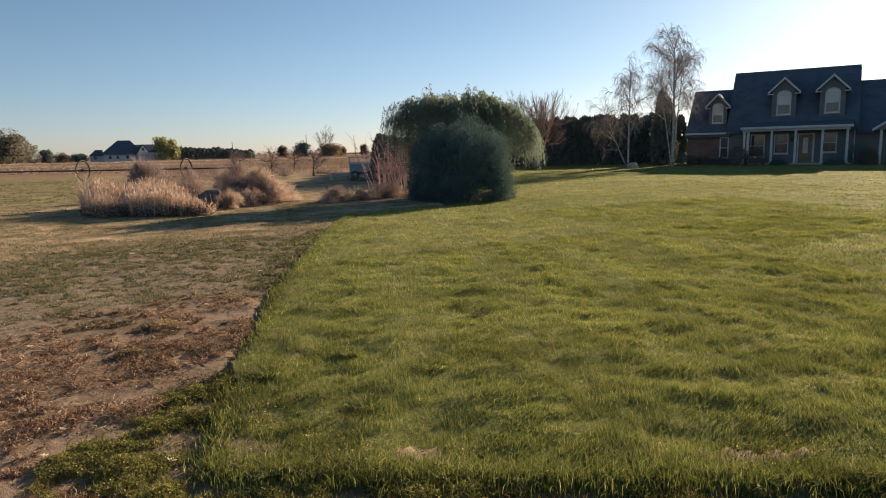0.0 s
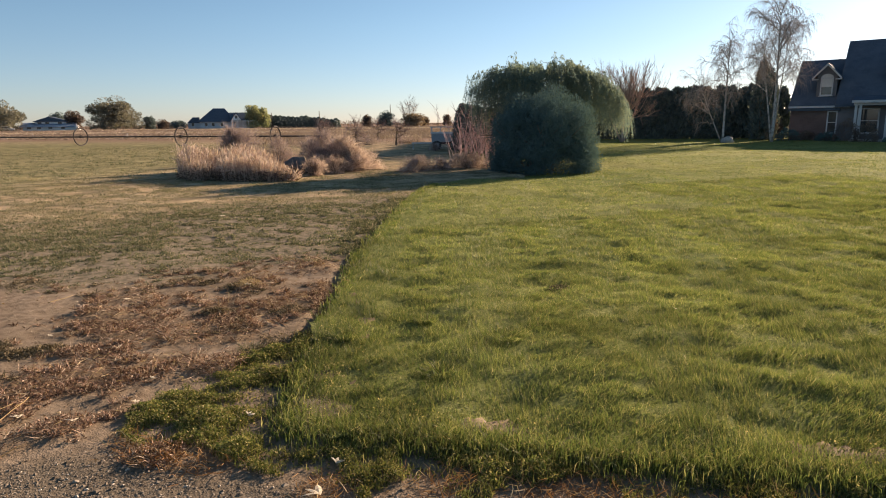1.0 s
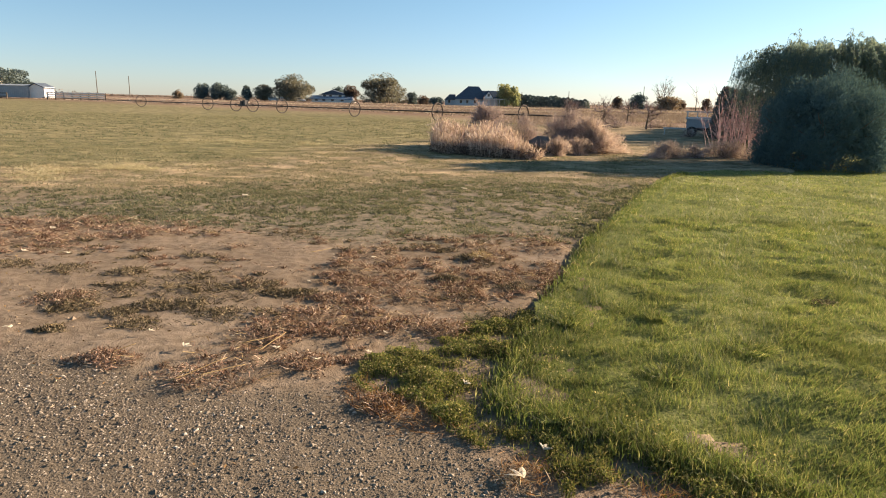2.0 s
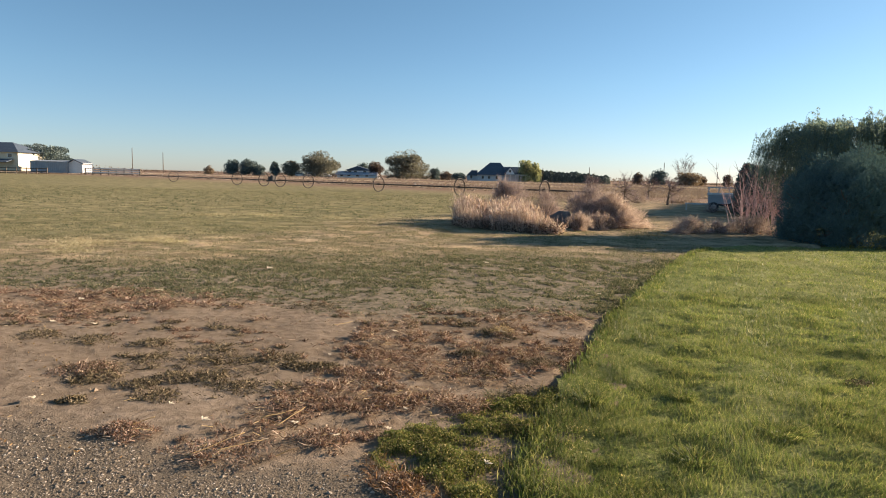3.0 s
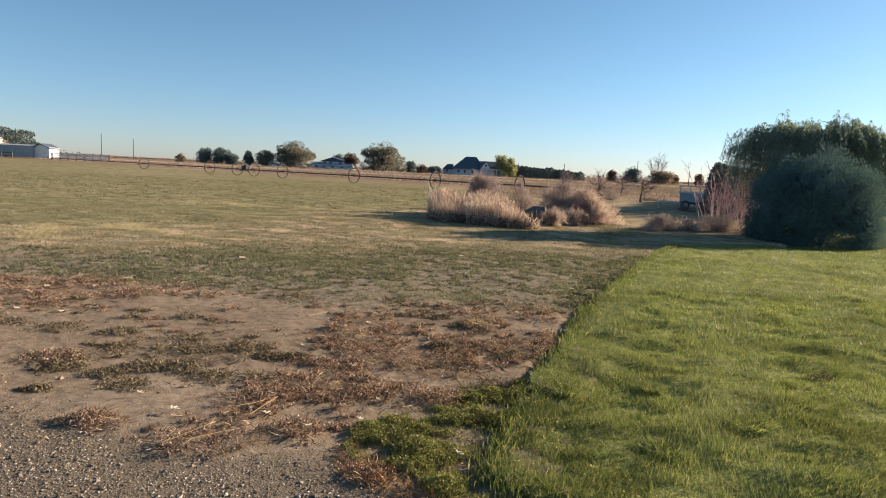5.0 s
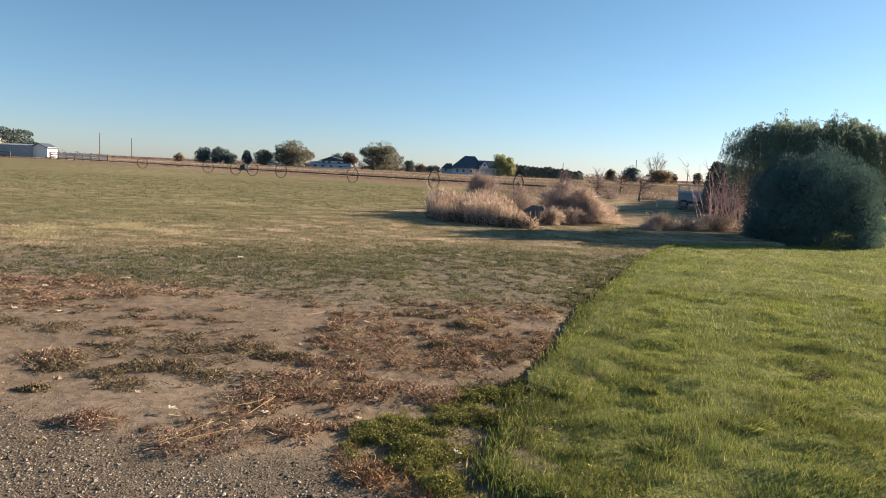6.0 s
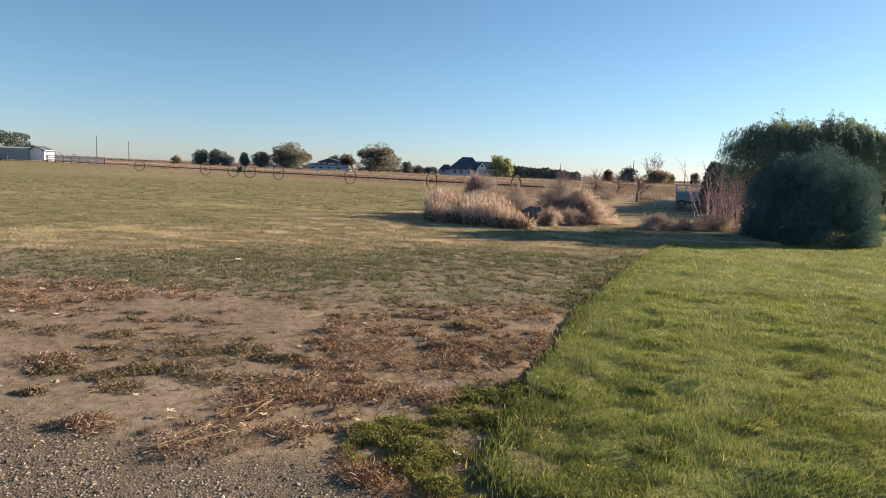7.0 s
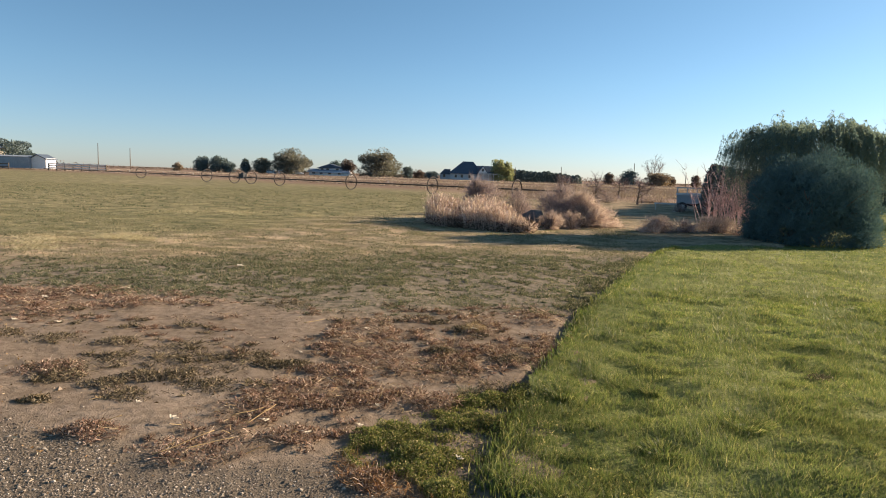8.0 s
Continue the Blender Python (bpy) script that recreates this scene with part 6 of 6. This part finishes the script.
    s.prism([(8.2, 2.62), (10.2, 3.95), (12.2, 2.62), (12.2, 2.48), (10.2, 3.8), (8.2, 2.48)][:3] + [(12.2, 2.5), (8.2, 2.5)], 1, -0.2, 2.1)
    part("side_gable", s, M_SIDING, h)
    s = Soup()
    for sg in (-1, 1):
        s.prism([(10.2, 4.05), (10.2 + sg * 2.2, 2.58), (10.2 + sg * 2.2, 2.4), (10.2, 3.87)], 1, -0.3, -0.22)
    part("side_gable_trim", s, M_TRIM, h)
    for x in (8.55, 11.8):
        boxed("side_column", M_TRIM, h, (x - 0.08, -0.08, 0.0, x + 0.08, 0.08, 2.5))
    pipe = Soup()
    pipe.tube([(7.05, 1.7, 0.0), (7.05, 1.7, 2.9)], [0.045, 0.045], 6)
    part("downpipe", pipe, M_TRIM, h)
    v = Soup()
    v.tube([(0.8, 6.4, 6.4), (0.8, 6.4, 7.1)], [0.06, 0.06], 6)
    part("vent_pipe", v, M_RUST, h)


build_house()


def house_to_world(x, y):
    a, x, y = radians(HOUSE_TURN), x * HOUSE_SIZE, y * HOUSE_SIZE
    return HOUSE[0] + x * math.cos(a) - y * math.sin(a), HOUSE[1] + x * math.sin(a) + y * math.cos(a)


def yard_shrub(x, y, r, h, mat, label):
    wx, wy = house_to_world(x, y)
    ob = thing("yard_shrub", (wx, wy, 0), label, "shrub", "shrubs along the house")
    s, st = Soup(), Soup()
    n = 1500
    d = unit(n)
    d[:, 2] = np.abs(d[:, 2])
    p = d * (RNG.uniform(0.5, 1, n) ** 0.5 * lumpy(d, x))[:, None] * (r, r, h)
    s.leaves(p, d + unit(n) * 0.6, RNG.uniform(0.06, 0.14, n), 0.05)
    for _ in range(6):
        line = limb((0, 0, -0.05), unit(1)[0] * (0.5, 0.5, 0.1) + (0, 0, 0.8), h * 0.7, 0.2, 0, 3)
        st.tube(line, taper(4, 0.02, 0.008), 4)
    part("trunk", st, M_BARK, ob, clean=False)
    part("foliage", s, mat, ob, clean=False)


for x, y, r, h, m, l in ((-4.3, 0.9, 0.9, 0.9, M_JUNIPER, "low dark foundation shrub"), (-3.0, 0.7, 0.8, 0.75, M_PURPLELEAF, "low purple-brown foundation shrub"), (-1.7, 0.4, 0.75, 0.65, M_JUNIPER, "low dark foundation shrub"),
                         (-0.4, -0.9, 0.8, 1.6, M_PURPLELEAF, "tall purple-brown shrub before the porch"), (0.8, -1.0, 0.75, 1.3, M_PURPLELEAF, "purple-brown shrub before the porch"), (2.4, -1.0, 0.6, 0.55, M_JUNIPER, "low dark shrub before the porch"),
                         (5.9, -1.0, 0.7, 0.5, M_JUNIPER, "low dark shrub before the porch"), (7.3, 0.2, 0.75, 1.7, M_JUNIPER, "tall dark shrub beside the porch"), (7.9, -0.4, 0.6, 1.2, M_PURPLELEAF, "purple-brown shrub beside the porch"),
                         (-5.6, 2.2, 0.8, 1.7, M_PURPLELEAF, "bushy brown shrub at the wing's corner")):
    yard_shrub(x, y, r, h, m, l)


# ---------------------------------------------------------------- the far farmsteads
def far_window(house, x0, x1, z0, z1, y):
    """A plain window on a wall that faces -y: frame, pane and sill."""
    f = 0.1
    w = boxed("window", M_WHITE, house, (x0 - f, y - 0.06, z0 - f, x0, y - 0.004, z1 + f), (x1, y - 0.06, z0 - f, x1 + f, y - 0.004, z1 + f),
              (x0, y - 0.06, z1, x1, y - 0.004, z1 + f), (x0, y - 0.06, z0 - f, x1, y - 0.004, z0))
    boxed("pane", M_GLASS, w, (x0, y - 0.04, z0, x1, y - 0.006, z1))
    boxed("sill", M_WHITE, w, (x0 - f, y - 0.12, z0 - f - 0.08, x1 + f, y - 0.004, z0 - f - 0.004))


def far_house():
    h = thing("farmhouse", (-2.4, 302, 0), "distant grey farmhouse with a steep dark roof and porch", "house")
    h.scale = (0.96, 1.0, 1.17)
    # hipped main block with a tall steep roof
    s = Soup()
    s.box(-1.0, 0, 0, 14.5, 12, 2.9)
    part("wall", s, M_GREYWALL, h)
    r = Soup()
    b = [(-2.0, -1.2, 2.5), (15.2, -1.2, 2.5), (15.2, 13, 2.5), (-2.0, 13, 2.5)]
    t = [(5.2, 4.8, 7.5), (10.2, 4.8, 7.5), (10.2, 7, 7.5), (5.2, 7, 7.5)]
    r.add(b + t, [(0, 1, 5), (0, 5, 4), (1, 2, 6), (1, 6, 5), (2, 3, 7), (2, 7, 6), (3, 0, 4), (3, 4, 7), (4, 5, 6), (4, 6, 7), (0, 2, 1), (0, 3, 2)])
    part("roof", r, M_SHINGLE, h, "steep dark hipped roof")
    s = Soup()
    s.box(-6.0, 2, 0, -1.03, 10, 2.2)
    part("wing_wall", s, M_GREYWALL, h)
    s = Soup()
    s.prism([(-6.4, 2.1), (-1.0, 2.1), (-1.0, 4.2), (-3.8, 4.2)], 1, 1.6, 10.4)
    part("wing_roof", s, M_SHINGLE, h)
    s = Soup()
    s.box(12.5, -3.0, 0, 22, 8, 3.2)
    part("wing_wall", s, M_GREYWALL, h)
    s = Soup()
    s.prism([(-3.6, 3.1), (2.5, 5.9), (8.6, 3.1)], 0, 12.0, 23.0)
    part("wing_roof", s, M_SHINGLE, h)
    s = Soup()
    s.prism([(12.6, 3.0), (17.0, 3.0), (14.8, 5.6)], 1, -4.0, 2)
    part("gable", s, M_WHITE, h, "white front gable")
    s = Soup()
    for sg in (-1, 1):
        s.prism([(14.8, 5.95), (14.8 + sg * 2.6, 2.9), (14.8 + sg * 2.6, 2.65), (14.8, 5.6)], 1, -4.25, 2)
    part("gable_roof", s, M_SHINGLE, h)
    boxed("porch_roof", M_WHITE, h, (12.3, -6.0, 2.55, 22.6, -3.02, 2.75))
    for x in (12.6, 15.0, 17.5, 20.0, 22.3):
        boxed("porch_column", M_WHITE, h, (x - 0.12, -5.9, 0, x + 0.12, -5.66, 2.55))
    for x in (-4.5, 1.2, 4.2, 8.0):
        far_window(h, x, x + 1.1, 0.9, 2.1, 0.0 if x > -1 else 2.0)
    far_window(h, 14.3, 15.3, 3.6, 4.6, -4.0)


far_house()


def low_house():
    h = thing("long_low_house", (-62.6, 300, 0), "distant white house with a long blue-grey roof", "house")
    boxed("wall", M_WHITE, h, (-7, 0, 0, 12, 9, 2.0))
    s = Soup()
    s.prism([(-0.8, 1.55), (4.5, 3.2), (9.8, 1.55), (9.8, 1.4), (-0.8, 1.4)], 0, -8.0, 11.5)
    part("roof", s, M_BLUEROOF, h, "long blue-grey metal roof")
    s = Soup()
    s.box(-3, 3, 2, 8, 12, 3.6)
    part("upper_wall", s, M_WHITE, h)
    s = Soup()
    s.prism([(-4.2, 3.5), (2.0, 5.6), (9.0, 3.5)], 1, 2.5, 12.5)
    part("upper_roof", s, M_SHINGLE, h)
    for x in (-2.2, 0.5, 5.0):
        far_window(h, x, x + 1.4, 2.6, 3.4, 3.0)
    for x in (-5.5, -2, 2, 6.5):
        far_window(h, x, x + 1.4, 0.7, 1.4, 0.0)


low_house()


def parked_van(x, y, mat, label):
    v = thing("parked_van", (x, y, 0), label, "car", "vehicles parked far off")
    s = Soup()
    s.prism([(-2.4, 0.45), (2.4, 0.45), (2.45, 1.0), (1.5, 1.2), (0.9, 1.85), (-2.3, 1.9)], 1, -0.9, 0.9)
    part("body", s, mat, v)
    boxed("side_window", M_GLASS, v, (-2.0, -0.93, 1.25, 0.7, -0.905, 1.7))
    for wx in (-1.5, 1.5):
        t = Soup()
        t.tube([(wx, -0.93, 0.34), (wx, -0.7, 0.34)], [0.34, 0.34], 12)
        tyre = part("wheel", t, M_BLACK, v)
        t = Soup()
        t.tube([(wx, -0.95, 0.34), (wx, -0.9, 0.34)], [0.2, 0.2], 10)
        part("hubcap", t, M_STEEL, tyre)


for x, y in ((-86.5, 298), (-80.6, 297), (-73.8, 296)):
    parked_van(x, y, M_WHITE, "small white vehicle parked by distant trees")


def left_farm():
    h = thing("cream_house", (-124.3, 158.6, 0.4), "cream two-storey house with a dark roof", "house")
    boxed("wall", M_CREAM, h, (-16, 0, 0, 4.2, 10, 5.0))
    s = Soup()
    b = [(-16.8, -0.8, 4.9), (5.0, -0.8, 4.9), (5.0, 10.8, 4.9), (-16.8, 10.8, 4.9)]
    t = [(-11, 5, 7.6), (-0.8, 5, 7.6)]
    s.add(b + t, [(0, 1, 5), (0, 5, 4), (1, 2, 5), (2, 3, 4), (2, 4, 5), (3, 0, 4), (0, 2, 1), (0, 3, 2)])
    part("roof", s, M_SHINGLE, h)
    s = Soup()
    s.prism([(-2.6, 2.4), (0, 3.2), (0, 3.0), (-2.6, 2.25)], 0, -16, 3.0)
    part("porch_roof", s, M_SHINGLE, h)
    for x in (-12, -7, -3, 1.5):
        far_window(h, x, x + 1.1, 3.6, 4.5, 0.0)
    s = thing("metal_shed", (-115.6, 156.8, 0.3), "long blue-grey metal shed with a pale end", "shed")
    boxed("wall", M_SHEDWALL, s, (0, 0, 0, 9.6, 5, 2.85), label="blue-grey corrugated wall")
    for k in range(19):
        boxed("wall_rib", M_SHEDWALL, s, (k * 0.5 + 0.1, -0.04, 0.1, k * 0.5 + 0.2, 0.0, 2.8))
    r = Soup()
    r.prism([(-0.2, 2.85), (2.5, 3.2), (5.2, 2.85)], 0, -0.2, 9.8)
    part("roof", r, M_SHEDWALL, s)
    g = thing("white_shed", (-106.2, 157.8, 0.3), "small white shed with a dark gable roof", "shed")
    boxed("wall", M_WHITE, g, (0.1, 0, 0, 3.8, 4, 2.5))
    r = Soup()
    r.prism([(0.1, 2.5), (4.2, 2.5), (1.6, 3.4)], 1, 0, 4)
    part("gable", r, M_WHITE, g)
    r = Soup()
    r.prism([(-0.5, 2.45), (1.6, 3.6), (1.6, 3.42), (-0.5, 2.27)], 1, -0.3, 4.3)
    r.prism([(1.6, 3.6), (4.1, 2.5), (4.1, 2.32), (1.6, 3.42)], 1, -0.3, 4.3)
    part("roof", r, M_SHINGLE, g)
    leafy_tree("pine", (-123.6, 172, 0), "broad dark pine behind the sheds", 9.2, 17.5, M_HEDGE, 9500, 0.5, 0.1, lumps=60)
    leafy_tree("yard_tree", (-116.0, 172, 0), "low dark tree behind the sheds", 4.6, 7, M_HEDGE, 2600, 0.45, 0.1)
    f = thing("corral_fence", (-98.6, 153, 0), "pale rail corral fence with dark posts", "fence")
    for k in range(8):
        boxed("post", M_DARKWOOD, f, (k * 2.0 - 0.14, -0.12, -0.1, k * 2.0 + 0.14, 0.12, 1.75))
    for k in range(7):
        for z in (0.55, 1.05, 1.5):
            boxed("rail", M_PALERAIL, f, (k * 2.0, -0.18, z, k * 2.0 + 2.0, -0.13, z + 0.24))
    f = thing("field_fence", (-142, 149, 0), "dark rail fence along the field", "fence")
    for k in range(15):
        boxed("post", M_DARKWOOD, f, (k * 2.6 - 0.08, -0.08, -0.1, k * 2.6 + 0.08, 0.08, 1.5))
    for k in range(14):
        for z in (0.5, 1.2):
            boxed("rail", M_DARKWOOD, f, (k * 2.6, -0.14, z, k * 2.6 + 2.6, -0.09, z + 0.2))


left_farm()


def pole(x, y, h):
    p = thing("utility_pole", (x, y, 0), "distant wooden utility pole", "pole", "utility poles")
    s = Soup()
    s.tube([(0, 0, -0.2), (0, 0, h)], [0.2, 0.13], 7)
    part("post", s, M_DARKWOOD, p)


for x, y, h in ((-169, 299, 11.8), (-153.8, 299, 9.9), (27.0, 300, 6.6), (48.3, 300, 7.4), (82, 300, 10.2), (106, 300, 6.6)):
    pole(x, y, h)

# trees round the farmsteads
BROAD_TREES = (
    ("yellow_tree", 19.0, 298, 11.8, 7.5, M_YELLOWLEAF, "yellow-green tree beside the distant farmhouse", 3600, 0.5),
    ("yellow_tree", 23.4, 299, 9.6, 6.5, M_YELLOWLEAF, "smaller yellowing tree beside the distant farmhouse", 2800, 0.5),
    ("broad_tree", -36.0, 300, 13.8, 22.5, M_FARLEAF, "broad olive-green tree among the farmsteads", 9000, 0.55),
    ("broad_tree", -77.8, 301, 12.7, 20.9, M_FARLEAF, "broad olive-green tree turning brown", 8000, 0.55),
    ("round_tree", -52.2, 306, 9.2, 8.6, M_PURPLELEAF, "round purple-brown tree by a distant house", 3200, 0.45),
    ("round_tree", -60.2, 318, 8.2, 7.5, M_HEDGE, "dark round tree behind a distant house", 2600, 0.45),
    ("round_tree", -91.6, 300, 8.2, 11, M_FARLEAF, "dull green tree among the farmsteads", 3600, 0.45),
    ("conifer", -99.6, 300, 7.9, 6.5, M_HEDGE, "dark conifer among the farmsteads", 2600, 0.4),
    ("round_tree", -120.2, 300, 8.3, 8.6, M_HEDGE, "dark green tree on the horizon", 3000, 0.45),
    ("round_tree", -113.0, 302, 8.4, 10.2, M_HEDGE, "dark green tree on the horizon", 3400, 0.45))
LOW_TREES = (
    ("round_tree", -107.6, 301, 5.8, 6.5, M_HEDGE, "low dark tree on the horizon", 2000, 0.4),
    ("round_tree", -23.3, 304, 6.6, 5.4, M_HEDGE, "dark tree beside the broad tree", 1800, 0.4),
    ("round_tree", -18.2, 310, 4.6, 7.5, M_PURPLELEAF, "low brown trees beside the farmhouse", 1800, 0.4),
    ("round_tree", -11.8, 300, 4.0, 7.5, M_HEDGE, "low dark bush beside the farmhouse", 1800, 0.4),
    ("round_tree", 79.8, 300, 8.0, 9.0, M_HEDGE, "round dark tree on the horizon", 3000, 0.4),
    ("round_tree", 71.6, 305, 6.1, 5.5, M_PURPLELEAF, "round brown tree on the horizon", 2200, 0.4),
    ("round_tree", 93.2, 300, 6.9, 14.0, M_TANLEAF, "broad tan-leaved tree on the horizon", 4600, 0.45),
    ("round_tree", 102.9, 310, 5.0, 5.0, M_PURPLELEAF, "low brown tree on the horizon", 1600, 0.4),
    ("round_tree", 110.6, 300, 6.0, 5.0, M_PURPLELEAF, "low brown tree on the horizon", 1600, 0.4),
    ("round_tree", -131.5, 330, 4.6, 8.0, M_PURPLELEAF, "low brown tree on the horizon", 1400, 0.4),
    ("round_tree", -145.0, 330, 4.8, 6.0, M_TANLEAF, "low tan tree on the horizon", 1400, 0.4))
for name, x, y, h, w, mat, label, n, leaf in BROAD_TREES + LOW_TREES:
    leafy_tree(name, (x, y, 0), label, h, w, mat, n, leaf, group="trees round the farmsteads")
bare_tree("bare_poplar", (92.3, 303, 0), "tall bare poplar on the horizon", [(0, 0, 12.4, 0.25), (0.3, 0.1, 10, 0.18), (-0.3, 0.1, 10, 0.18)], [(20, 4.2, 0.9, 0.55, 0.15), (9, 2.4, 0.6, 0.45, 0.15)], M_BIRCH, M_BIRCHTWIG)
wind = columnar("windbreak_conifer", 5.4, 2.0, "dark conifer of a distant windbreak", M_HEDGE, 1500, 0.5, "distant windbreak", power=4.5)
at(wind, 27, 303)
for k in range(1, 16):
    copy_thing(wind, pose(27 + k * 1.95, 303 + RNG.uniform(-1, 1), -RNG.uniform(0, 1.2) - 1.4 * max(0, k - 11) / 4, 0, 0, 43 * k))


def far_bushes():
    """Scrub and tree tops along the horizon."""
    s = Soup()
    n = 14000
    x, y = RNG.uniform(-700, 600, n), RNG.uniform(420, 640, n)
    h = 3.2 * step(0.42, 0.75, vnoise(x, y * 0.3, 30, 121)) * RNG.random(n) + 0.4
    p = np.stack([x, y, h], 1)
    s.leaves(p, unit(n), 1.1, 0.9)
    whole("far_scrub", s, M_PURPLELEAF, "low scrub along the far horizon", "scrub", kind="stuff")


far_bushes()


# ---------------------------------------------------------------- a low box on the rough ground
def utility_box():
    b = thing("utility_trailer", (14.15, 38.8, 0), "pale blue-grey utility trailer with its tongue out on rough ground", "trailer", turn=-20, size=1.12)
    boxed("body", M_SHEDWALL, b, (-0.75, -0.6, 0.42, 0.75, 0.6, 0.86))
    boxed("lid", M_GREYWALL, b, (-0.8, -0.66, 0.86, 0.8, 0.66, 0.96))
    for x in (-0.76, -0.27, 0.22, 0.72):
        for y in (-0.64, 0.6):
            boxed("rack_post", M_TRIM, b, (x, y, 0.964, x + 0.04, y + 0.04, 1.22))
    for y in (-0.65, 0.59):
        boxed("rack_rail", M_TRIM, b, (-0.8, y, 1.22, 0.8, y + 0.06, 1.27))
    boxed("frame", M_BLACK, b, (-0.7, -0.55, 0.3, 0.7, 0.55, 0.415))
    boxed("tongue", M_TRIM, b, (-1.9, -0.05, 0.32, -0.705, 0.05, 0.40))
    boxed("jack", M_STEEL, b, (-1.85, -0.03, 0.0, -1.79, 0.03, 0.315))
    for x in (-0.45, 0.45):
        t = Soup()
        t.tube([(x, -0.66, 0.25), (x, -0.5, 0.25)], [0.25, 0.25], 12)
        tyre = part("wheel", t, M_BLACK, b)
        t = Soup()
        t.tube([(x, -0.68, 0.25), (x, -0.62, 0.25)], [0.13, 0.13], 10)
        part("hubcap", t, M_STEEL, tyre)


utility_box()
